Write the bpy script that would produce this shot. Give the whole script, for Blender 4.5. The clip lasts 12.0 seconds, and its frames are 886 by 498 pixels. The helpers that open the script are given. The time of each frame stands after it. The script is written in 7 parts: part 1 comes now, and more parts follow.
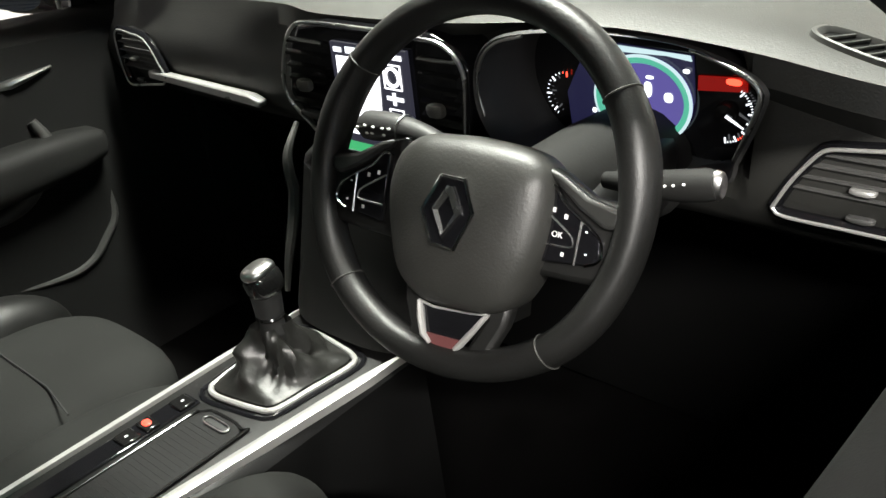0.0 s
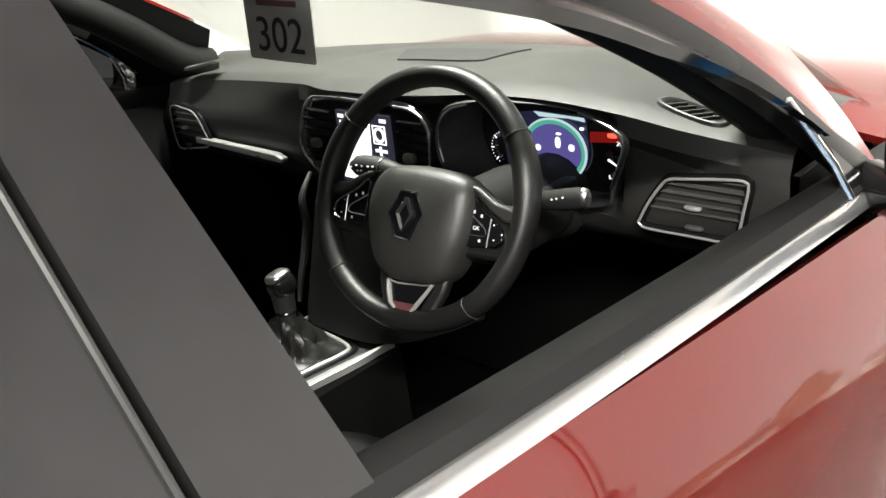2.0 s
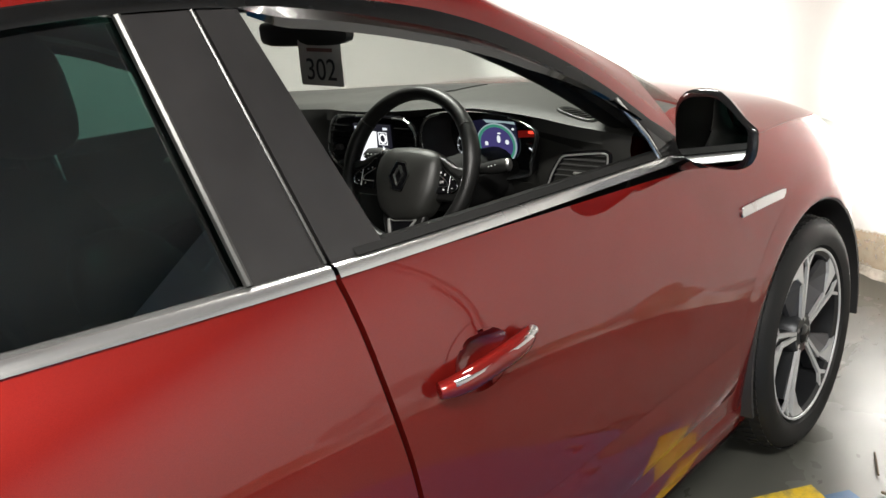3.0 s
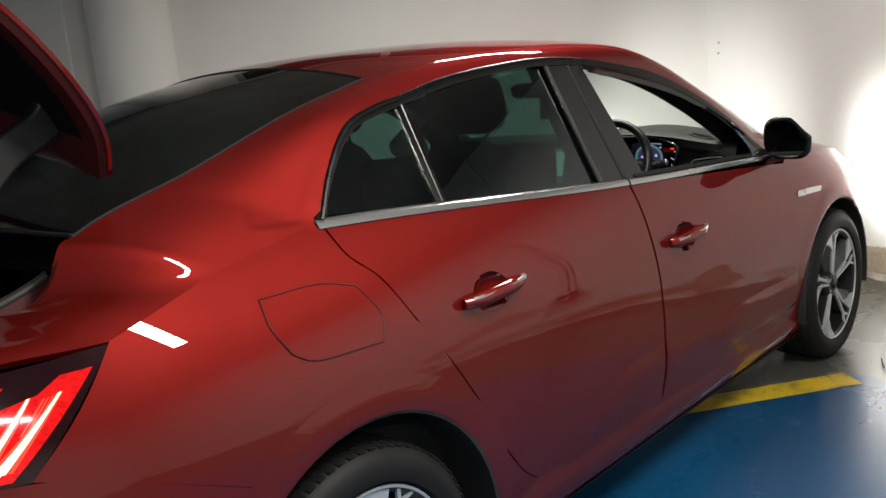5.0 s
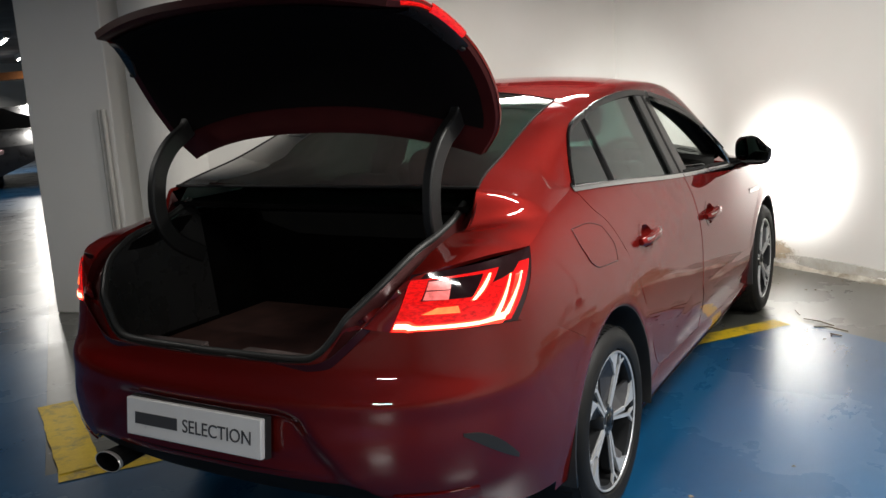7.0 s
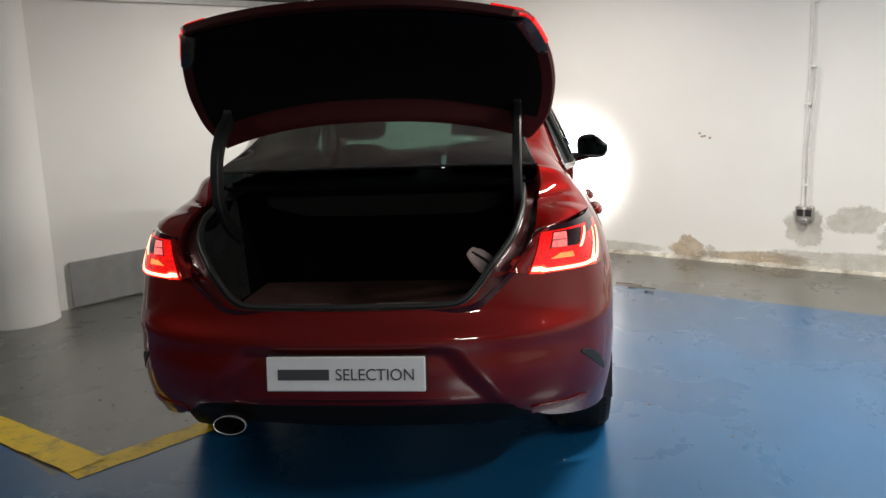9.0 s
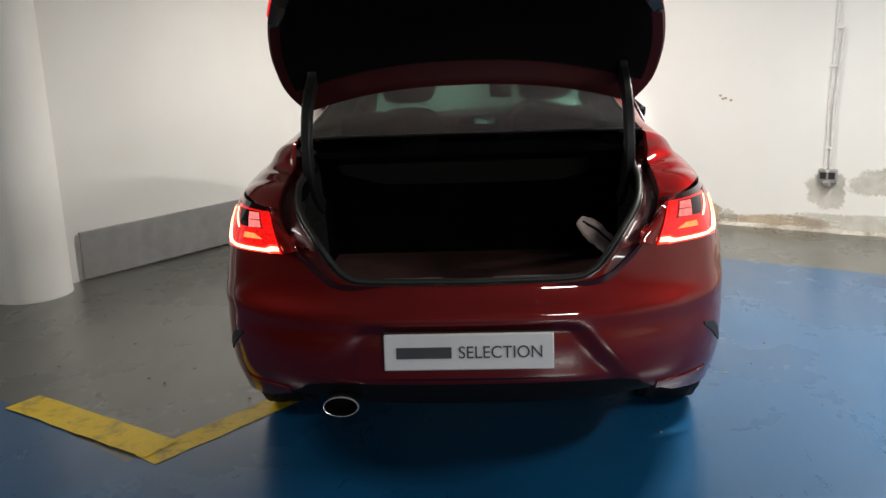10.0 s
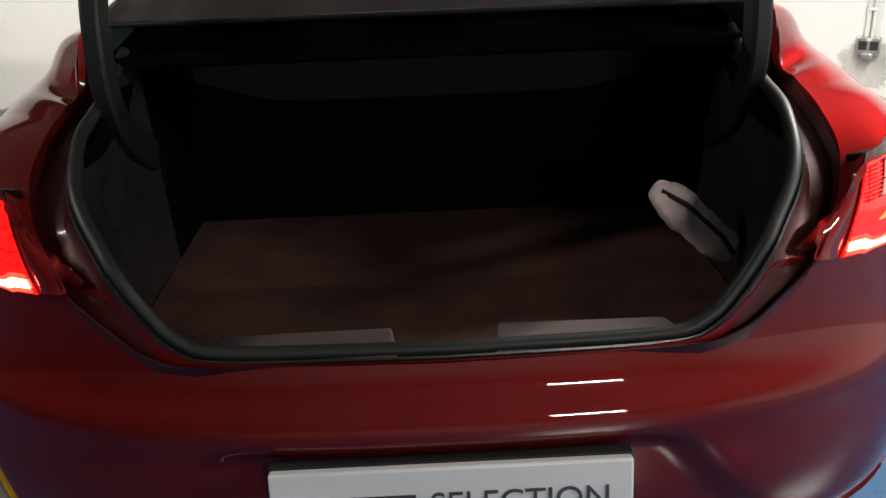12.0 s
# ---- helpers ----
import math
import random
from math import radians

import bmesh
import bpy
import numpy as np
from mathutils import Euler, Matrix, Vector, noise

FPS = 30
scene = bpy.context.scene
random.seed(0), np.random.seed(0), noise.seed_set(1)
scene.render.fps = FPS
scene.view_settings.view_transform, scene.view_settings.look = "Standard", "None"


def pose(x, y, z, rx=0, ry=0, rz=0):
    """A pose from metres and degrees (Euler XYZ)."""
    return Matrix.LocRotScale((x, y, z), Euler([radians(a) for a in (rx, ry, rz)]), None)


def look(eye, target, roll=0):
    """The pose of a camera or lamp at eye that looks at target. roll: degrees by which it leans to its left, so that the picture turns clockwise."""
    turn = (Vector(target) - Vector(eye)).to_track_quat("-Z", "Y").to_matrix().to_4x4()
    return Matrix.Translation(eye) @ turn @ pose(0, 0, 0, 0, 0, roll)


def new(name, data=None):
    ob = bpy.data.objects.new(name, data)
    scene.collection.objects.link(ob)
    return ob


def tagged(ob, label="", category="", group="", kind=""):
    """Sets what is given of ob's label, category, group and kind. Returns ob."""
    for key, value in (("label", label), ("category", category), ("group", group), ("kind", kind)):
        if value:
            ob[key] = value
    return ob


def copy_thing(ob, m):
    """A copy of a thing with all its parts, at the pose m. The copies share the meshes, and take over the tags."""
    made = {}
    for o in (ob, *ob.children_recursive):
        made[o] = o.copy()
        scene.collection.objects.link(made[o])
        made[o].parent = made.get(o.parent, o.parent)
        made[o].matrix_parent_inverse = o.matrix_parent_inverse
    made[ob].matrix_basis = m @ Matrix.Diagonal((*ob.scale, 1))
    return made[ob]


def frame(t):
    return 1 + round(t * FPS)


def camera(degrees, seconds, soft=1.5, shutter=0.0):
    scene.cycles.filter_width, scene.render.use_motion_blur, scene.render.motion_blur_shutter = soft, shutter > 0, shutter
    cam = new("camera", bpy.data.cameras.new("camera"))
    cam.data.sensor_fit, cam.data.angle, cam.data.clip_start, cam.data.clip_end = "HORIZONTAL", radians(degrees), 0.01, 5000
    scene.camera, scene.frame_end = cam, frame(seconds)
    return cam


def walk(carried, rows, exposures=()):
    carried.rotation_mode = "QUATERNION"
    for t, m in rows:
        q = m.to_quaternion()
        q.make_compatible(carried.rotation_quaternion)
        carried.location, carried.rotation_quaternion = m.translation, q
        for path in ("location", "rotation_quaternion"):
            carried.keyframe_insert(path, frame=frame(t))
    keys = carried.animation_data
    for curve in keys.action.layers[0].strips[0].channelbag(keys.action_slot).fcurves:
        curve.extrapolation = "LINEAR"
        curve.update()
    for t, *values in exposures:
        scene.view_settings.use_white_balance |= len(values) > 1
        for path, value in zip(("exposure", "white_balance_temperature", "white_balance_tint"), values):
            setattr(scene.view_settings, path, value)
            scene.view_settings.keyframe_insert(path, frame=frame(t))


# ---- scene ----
cam = camera(53.1, 12.0)
PATH = [
    (0, (0.832, 1.265, 1.288), (-0.384, 2.539, 0.339), -6.5),
    (0.5, (0.834, 1.264, 1.289), (-0.383, 2.539, 0.342), -6.4),
    (1, (0.859, 1.252, 1.298), (-0.364, 2.544, 0.382), -6.1),
    (1.5, (0.978, 1.186, 1.319), (-0.264, 2.504, 0.47), -5.6),
    (2, (1.15, 1.022, 1.346), (-0.139, 2.346, 0.583), -6.1),
    (2.5, (1.396, 0.795, 1.389), (0.077, 2.145, 0.727), -6.2),
    (2.7, (1.519, 0.68, 1.385), (0.202, 2.037, 0.734), -6.2),
    (4.3, (2.139, -0.443, 1.389), (0.789, 0.966, 0.947), -6.6),
    (4.5, (2.15, -0.614, 1.383), (0.801, 0.799, 0.956), -6.3),
    (5, (2.185, -1.068, 1.395), (0.837, 0.351, 0.985), -5.5),
    (5.5, (2.187, -1.528, 1.426), (0.868, -0.078, 1.029), -4.6),
    (6, (2.109, -1.95, 1.453), (0.958, -0.364, 1.055), -3.6),
    (6.5, (2.065, -2.365, 1.478), (1.016, -0.709, 1.081), -3.4),
    (7, (1.836, -2.691, 1.473), (0.845, -0.994, 1.099), -3.6),
    (8.8, (0.779, -3.603, 1.459), (0.495, -1.659, 1.084), -2.3),
    (9, (0.656, -3.682, 1.474), (0.42, -1.731, 1.099), -2.4),
    (9.5, (0.334, -3.716, 1.492), (0.177, -1.757, 1.121), -2.4),
    (10, (0.088, -3.579, 1.494), (-0.029, -1.637, 1.031), -2.2),
    (10.5, (0.014, -3.204, 1.475), (-0.064, -1.292, 0.896), -2.2),
    (11, (-0.056, -2.793, 1.436), (-0.092, -0.897, 0.802), -1.9),
    (11.5, (-0.073, -2.401, 1.422), (-0.077, -0.526, 0.724), -2.5),
    (12, (-0.018, -2.046, 1.384), (0.014, -0.203, 0.609), -2.2),
]
EXPOSURE = [(0, 2.05), (1.2, 2.03), (2.0, 1.75), (2.7, 1.2), (4.3, 0.0), (5.5, 0.12), (6.5, 0.22), (9.0, 0.57), (11, 0.85), (12.0, 1.02)]
walk(cam, [(t, look(e, g, r)) for t, e, g, r in PATH], EXPOSURE)

# ---- light ----
world = bpy.data.worlds.new("world")
scene.world = world
world.use_nodes = True
world.node_tree.nodes["Background"].inputs[0].default_value = (0.8, 0.85, 0.9, 1)
world.node_tree.nodes["Background"].inputs[1].default_value = 0.05


def lamp(name, kind, m, energy, color=(1, 1, 1), **kw):
    data = bpy.data.lights.new(name, kind)
    data.energy, data.color = energy, color
    if "size" in kw:
        data.shape, data.size, data.size_y = "RECTANGLE", kw["size"], kw["size_y"]
    if "spot" in kw:
        data.spot_size, data.spot_blend, data.shadow_soft_size = kw["spot"], kw["blend"], 0.05
    ob = new(name, data)
    ob.matrix_world = m
    return ob


# fluorescent tubes under the ceiling: place, turn about z, power
TUBES = [((2.05, 0.45, 2.52), 32, 66), ((3.5, -1.9, 2.52), 60, 66), ((-0.05, 2.3, 2.52), 12, 42), ((-2.6, -1.2, 2.52), 30, 16), ((1.8, -7.2, 2.52), 0, 150), ((-11.4, 6.5, 2.52), -30, 34), ((-16.1, 10.1, 2.52), -30, 80)]
for (lx, ly, lz), turn, power in TUBES:
    lamp("tube_light", "AREA", pose(lx, ly, lz - 0.075, 0, 0, turn), power, (1.0, 0.965, 0.905), size=1.2, size_y=0.12)
# the car's dipped beams on the wall ahead
for sd, tx, watts in ((1, 0.30, 68), (-1, 0.0, 48)):
    lamp("headlamp_beam", "SPOT", look((sd * 0.66, 3.56, 0.69), (sd * 0.66 + tx, 4.1, 0.68)), watts, (1.0, 0.98, 0.95), spot=radians(124), blend=1.0)

# ---- materials ----


class Mat:
    """A node material with short ways to add nodes."""

    def __init__(self, name):
        self.m = bpy.data.materials.new(name)
        self.m.use_nodes = True
        self.nt = self.m.node_tree
        self.b = self.nt.nodes["Principled BSDF"]
        self.co = None

    def node(self, kind, **inputs):
        n = self.nt.nodes.new(kind)
        for key, value in inputs.items():
            key = key.replace("_", " ")
            if isinstance(value, bpy.types.NodeSocket):
                self.nt.links.new(value, n.inputs[key])
            else:
                n.inputs[key].default_value = value
        return n

    def coords(self):
        if self.co is None:
            self.co = self.nt.nodes.new("ShaderNodeTexCoord").outputs["Object"]
        return self.co

    def noise(self, scale, detail=4, rough=0.55, stretch=None):
        vec = self.coords()
        if stretch:
            vec = self.node("ShaderNodeMapping", Vector=vec, Scale=stretch).outputs[0]
        return self.node("ShaderNodeTexNoise", Vector=vec, Scale=scale, Detail=detail, Roughness=rough).outputs[0]

    def ramp(self, fac, *stops):
        r = self.nt.nodes.new("ShaderNodeValToRGB")
        self.nt.links.new(fac, r.inputs[0])
        while len(r.color_ramp.elements) < len(stops):
            r.color_ramp.elements.new(0.5)
        for e, (at, col) in zip(r.color_ramp.elements, stops):
            e.position = at
            e.color = (col, col, col, 1) if isinstance(col, (int, float)) else (*col, 1)
        return r.outputs[0]

    def mix(self, fac, a, b):
        n = self.nt.nodes.new("ShaderNodeMix")
        n.data_type = "RGBA"
        for sock, value in ((n.inputs[0], fac), (n.inputs[6], a), (n.inputs[7], b)):
            if isinstance(value, bpy.types.NodeSocket):
                self.nt.links.new(value, sock)
            elif isinstance(value, (int, float)):
                sock.default_value = value
            else:
                sock.default_value = (*value, 1)
        return n.outputs[2]

    def set(self, **inputs):
        for key, value in inputs.items():
            key = key.replace("_", " ")
            if isinstance(value, bpy.types.NodeSocket):
                self.nt.links.new(value, self.b.inputs[key])
            elif isinstance(value, tuple) and len(value) == 3:
                self.b.inputs[key].default_value = (*value, 1)
            else:
                self.b.inputs[key].default_value = value
        return self

    def bump(self, height, strength=0.2, distance=0.002):
        n = self.node("ShaderNodeBump", Height=height, Strength=strength, Distance=distance)
        self.nt.links.new(n.outputs[0], self.b.inputs["Normal"])
        return self


def plain(name, color, rough=0.5, metal=0.0, grain=250, amount=0.12, bump=0.08, blotch=9, **more):
    """A surface with fine grain and broad blotches about one colour."""
    m = Mat(name)
    fine = m.noise(grain, 3)
    broad = m.noise(blotch, 3)
    lo = tuple(c * (1 - amount) for c in color)
    hi = tuple(min(1, c * (1 + amount)) for c in color)
    col = m.mix(m.ramp(broad, (0.3, 0.0), (0.7, 1.0)), lo, hi)
    m.set(Base_Color=col, Metallic=metal, Roughness=m.ramp(broad, (0.25, max(0, rough - 0.05)), (0.75, min(1, rough + 0.06))), **more)
    if bump:
        m.bump(fine, bump, 0.001)
    return m.m


def glow(name, color, strength, base=(0.02, 0.02, 0.02), rough=0.3):
    return Mat(name).set(Base_Color=base, Roughness=rough, Emission_Color=color, Emission_Strength=strength).m


def glass(name, color, rough=0.0, base=0.04):
    """Thin glazing: see-through with a tint, and mirror gloss by the angle."""
    m = Mat(name)
    m.nt.nodes.remove(m.b)
    clear = m.node("ShaderNodeBsdfTransparent", Color=(*color, 1))
    shine = m.node("ShaderNodeBsdfGlossy", Roughness=rough)
    lw = m.node("ShaderNodeLayerWeight", Blend=0.5)
    power = m.nt.nodes.new("ShaderNodeMath")
    power.operation = "POWER"
    m.nt.links.new(lw.outputs["Facing"], power.inputs[0])
    power.inputs[1].default_value = 4.0
    scale = m.nt.nodes.new("ShaderNodeMath")
    scale.operation = "MULTIPLY_ADD"
    m.nt.links.new(power.outputs[0], scale.inputs[0])
    scale.inputs[1].default_value, scale.inputs[2].default_value = 0.85, base
    mixer = m.node("ShaderNodeMixShader", Fac=scale.outputs[0])
    m.nt.links.new(clear.outputs[0], mixer.inputs[1])
    m.nt.links.new(shine.outputs[0], mixer.inputs[2])
    m.nt.links.new(mixer.outputs[0], m.nt.nodes["Material Output"].inputs[0])
    return m.m


def car_paint():
    m = Mat("red_metallic_paint")
    flakes = m.noise(1400, 2)
    film = m.noise(6, 4)
    col = m.mix(m.ramp(flakes, (0.35, 0.0), (0.7, 1.0)), (0.165, 0.0095, 0.0075), (0.235, 0.0165, 0.0125))
    m.set(Base_Color=col, Metallic=0.85, Specular_IOR_Level=0.05, Specular_Tint=(0.8, 0.06, 0.045), Roughness=m.ramp(film, (0.3, 0.58), (0.75, 0.66)), Coat_Weight=1.0, Coat_Roughness=0.012, Coat_IOR=1.62)
    return m.m


PAINT = car_paint()
# Darkened body red, for the flap joint and as the gutter's shade.
PAINT_JOINT_SHADE = plain("joint_and_shade_red_paint", (0.055, 0.003, 0.003), 0.4, 0.3, Coat_Weight=0.3)
BLACK_GLOSS = plain("gloss_black_plastic", (0.008, 0.008, 0.008), 0.12, bump=0.0)
BLACK_MATT = plain("matt_black_plastic", (0.018, 0.018, 0.018), 0.55, bump=0.12)
RUBBER = plain("black_rubber", (0.011, 0.011, 0.011), 0.6, bump=0.15, grain=120, Specular_IOR_Level=0.25)
CHROME = plain("chrome", (0.75, 0.75, 0.75), 0.12, 1.0, bump=0.0, amount=0.04)
SATIN = plain("satin_chrome", (0.62, 0.62, 0.61), 0.28, 1.0, bump=0.0, amount=0.05)
# The brown glow on the boot floor is put into this carpet's colour.
LIT_CARPET = plain("lit_brown_boot_carpet", (0.10, 0.038, 0.027), 0.95, bump=0.6, grain=500, amount=0.35)
# Blacker than carpet is: footwell shade is put into this even colour.
CARPET = plain("shaded_black_carpet", (0.0035, 0.0033, 0.0033), 0.95, bump=0.6, grain=600, amount=0.35, Specular_IOR_Level=0.02)
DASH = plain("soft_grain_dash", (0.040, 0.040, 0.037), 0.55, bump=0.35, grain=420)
DASH_DARK = plain("dark_lower_dash", (0.0075, 0.0075, 0.0075), 0.5, bump=0.3, grain=420, Specular_IOR_Level=0.3)
LEATHER = plain("black_leather", (0.008, 0.008, 0.0076), 0.42, bump=0.3, grain=300)
SEAT_GREY = plain("dark_grey_seat_cloth", (0.021, 0.0215, 0.0205), 0.9, bump=0.5, grain=700, Specular_IOR_Level=0.06)
ALLOY = plain("machined_alloy", (0.66, 0.67, 0.68), 0.38, 0.55, bump=0.05)
ALLOY_DARK = plain("gunmetal_alloy_paint", (0.035, 0.037, 0.04), 0.35, 0.6, bump=0.05)
DISC = plain("brake_disc_steel", (0.07, 0.068, 0.066), 0.45, 0.8)
TINT = glass("tinted_glass", (0.28, 0.40, 0.36), base=0.21)
CLEAR = glass("clear_glass", (0.94, 0.97, 0.95))
WHITE_PLATE = plain("white_plate_acrylic", (0.8, 0.79, 0.78), 0.3, bump=0.0, amount=0.03)
PRINT = plain("dark_grey_print", (0.06, 0.06, 0.065), 0.5, bump=0.0)


def wall_mat():
    m = Mat("white_painted_wall")
    broad, mid, fine = m.noise(0.9, 5), m.noise(7, 6, 0.65), m.noise(60, 4)
    col = m.mix(m.ramp(broad, (0.3, 0.0), (0.75, 1.0)), (0.76, 0.75, 0.71), (0.82, 0.815, 0.79))
    col = m.mix(m.ramp(mid, (0.68, 0.0), (0.8, 0.35)), col, (0.55, 0.52, 0.46))
    m.set(Base_Color=col, Roughness=0.62)
    m.bump(m.mix(0.5, fine, mid), 0.35, 0.004)
    return m.m


def floor_mat(name, lo, hi, wear):
    m = Mat(name)
    broad, mid, fine = m.noise(0.8, 6, 0.6), m.noise(4, 3, 0.5), m.noise(90, 3)
    col = m.mix(m.ramp(broad, (0.35, 0.0), (0.65, 1.0)), lo, hi)
    spots = m.noise(26, 6, 0.7)
    scuff = m.noise(3.2, 8, 0.72, stretch=(1, 0.35, 1))
    col = m.mix(m.ramp(mid, (0.5, 0.0), (0.9, 0.22)), col, wear)
    col = m.mix(m.ramp(scuff, (0.60, 0.0), (0.72, 0.30)), col, tuple(0.55 * c for c in lo))
    col = m.mix(m.ramp(spots, (0.70, 0.0), (0.74, 0.5)), col, (0.12, 0.115, 0.10))
    m.set(Base_Color=col, Roughness=m.ramp(scuff, (0.35, 0.26), (0.7, 0.38)), Coat_Weight=0.55, Coat_Roughness=m.ramp(broad, (0.3, 0.20), (0.7, 0.36)))
    m.bump(m.mix(0.5, fine, broad), 0.05, 0.004)
    return m.m


WALL = wall_mat()
CEILING = plain("bare_grey_concrete", (0.27, 0.26, 0.245), 0.85, bump=0.5, grain=40, amount=0.3, blotch=1.2)
FLOOR_GREY = floor_mat("grey_floor_paint", (0.066, 0.068, 0.059), (0.105, 0.104, 0.090), (0.13, 0.125, 0.102))
FLOOR_BLUE = floor_mat("blue_floor_paint", (0.003, 0.054, 0.138), (0.005, 0.084, 0.205), (0.016, 0.080, 0.145))


def worn_yellow():
    m = Mat("worn_yellow_line_paint")
    mid, fine = m.noise(9, 6, 0.7), m.noise(45, 5, 0.7)
    col = m.mix(m.ramp(fine, (0.3, 0.0), (0.7, 1.0)), (0.58, 0.39, 0.010), (0.70, 0.50, 0.02))
    col = m.mix(m.ramp(mid, (0.50, 0.0), (0.66, 0.85)), col, (0.17, 0.145, 0.06))
    m.set(Base_Color=col, Roughness=0.4)
    m.bump(fine, 0.2, 0.002)
    return m.m


YELLOW = worn_yellow()

# ---- mesh helpers ----


def part(name, bm, material, parent=None, label="", smooth=True, bevel=0.0, thick=0.0, subsurf=0, core=(0, 1.2, 0.7)):
    """Links a bmesh as one mesh object. thick grows a sheet inwards, towards core."""
    me = bpy.data.meshes.new(name)
    if thick:
        bm.normal_update()
        if sum(f.calc_area() * f.normal.dot(f.calc_center_median() - Vector(core)) for f in bm.faces) < 0:
            bmesh.ops.reverse_faces(bm, faces=bm.faces)
    bm.normal_update()
    rim = [k for k, e in enumerate(bm.edges) if len(e.link_faces) == 1] if thick else []
    bm.to_mesh(me)
    bm.free()
    me.materials.append(material)
    if smooth:
        me.shade_smooth()
        me.set_sharp_from_angle(angle=radians(38))
        for k in rim:
            me.edges[k].use_edge_sharp = True
    ob = new(name, me)
    if parent:
        ob.parent = parent
    if label:
        ob["label"] = label
    if thick:
        md = ob.modifiers.new("thickness", "SOLIDIFY")
        md.thickness, md.offset = abs(thick), -1
    if bevel:
        md = ob.modifiers.new("edge", "BEVEL")
        md.width, md.segments, md.limit_method = bevel, 2, "ANGLE"
    if subsurf:
        md = ob.modifiers.new("smooth", "SUBSURF")
        md.levels = md.render_levels = subsurf
    return ob


def empty(name, label="", category="", group="", kind="", at=(0, 0, 0)):
    ob = new(name)
    ob.location = at
    return tagged(ob, label, category, group, kind)


def skin(name, rows, normals, material, parent, label="", flange=0.012, hole=None):
    """A pressed sheet with a turned-in edge all round. normals: the form's own, row by row, so that panels shade as one."""
    bm = grid(rows)
    if hole:
        cut_ellipse(bm, *hole)
    bm.verts.index_update()
    flat = [Vector(n) for r in normals for n in r]
    bm.normal_update()
    if sum(f.normal.dot(flat[f.verts[0].index]) for f in bm.faces) < 0:
        bmesh.ops.reverse_faces(bm, faces=bm.faces)
    edges = [e for e in bm.edges if len(e.link_faces) == 1]
    made = {}

    def pair(v):
        if v not in made:
            a = bm.verts.new(v.co)
            b = bm.verts.new(v.co - flat[v.index] * flange)
            made[v] = (a, b)
        return made[v]
    bm.verts.ensure_lookup_table()
    for e in edges:
        (a, b), (c, d) = pair(e.verts[0]), pair(e.verts[1])
        bm.faces.new((a, c, d, b))
    me = bpy.data.meshes.new(name)
    bm.to_mesh(me)
    n_all = len(bm.verts)
    bm.free()
    me.materials.append(material)
    me.shade_smooth()
    me.normals_split_custom_set_from_vertices([tuple(n) for n in flat] + [(0, 0, 0)] * (n_all - len(flat)))
    ob = new(name, me)
    ob.parent = parent
    if label:
        ob["label"] = label
    return ob


def grid(pts, bm=None, close_u=False, close_v=False, flip=False):
    """A sheet of quads through rows of points."""
    bm = bm or bmesh.new()
    vs = [[bm.verts.new(p) for p in row] for row in pts]
    n, k = len(vs), len(vs[0])
    for i in range(n if close_u else n - 1):
        for j in range(k if close_v else k - 1):
            q = [vs[i][j], vs[(i + 1) % n][j], vs[(i + 1) % n][(j + 1) % k], vs[i][(j + 1) % k]]
            q = list(dict.fromkeys(q))
            if flip:
                q.reverse()
            try:
                bm.faces.new(q)
            except ValueError:
                pass
    return bm


def box(x0, x1, y0, y1, z0, z1, bm=None):
    bm = bm or bmesh.new()
    r = bmesh.ops.create_cube(bm, size=1, matrix=Matrix.LocRotScale(((x0 + x1) / 2, (y0 + y1) / 2, (z0 + z1) / 2), None, (x1 - x0, y1 - y0, z1 - z0)))
    return bm


def prism(outline, lo, hi, axis="z", bm=None):
    """An outline of (a, b) pairs pulled from lo to hi along the axis."""
    bm = bm or bmesh.new()

    def at(a, b, c):
        return {"z": (a, b, c), "y": (a, c, b), "x": (c, a, b)}[axis]
    lows = [bm.verts.new(at(a, b, lo)) for a, b in outline]
    highs = [bm.verts.new(at(a, b, hi)) for a, b in outline]
    bm.faces.new(lows[::-1])
    bm.faces.new(highs)
    for i in range(len(outline)):
        j = (i + 1) % len(outline)
        bm.faces.new((lows[i], lows[j], highs[j], highs[i]))
    bmesh.ops.recalc_face_normals(bm, faces=bm.faces)
    return bm


def spline(ctrl, n):
    """n points evenly along a smooth curve through ctrl (any dimension)."""
    p = np.array(ctrl, float)
    if len(p) == 2:
        return np.array([p[0] + (p[1] - p[0]) * t for t in np.linspace(0, 1, n)])
    ext = np.vstack([2 * p[0] - p[1], p, 2 * p[-1] - p[-2]])
    out = []
    for i in range(len(p) - 1):
        a, b, c, d = ext[i:i + 4]
        for t in np.linspace(0, 1, 24, endpoint=False):
            out.append(0.5 * (2 * b + (c - a) * t + (2 * a - 5 * b + 4 * c - d) * t * t + (3 * b - a - 3 * c + d) * t ** 3))
    out = np.array(out + [p[-1]])
    s = np.r_[0, np.cumsum(np.linalg.norm(np.diff(out, axis=0), axis=1))]
    u = np.linspace(0, s[-1], n)
    return np.stack([np.interp(u, s, out[:, k]) for k in range(p.shape[1])], 1)


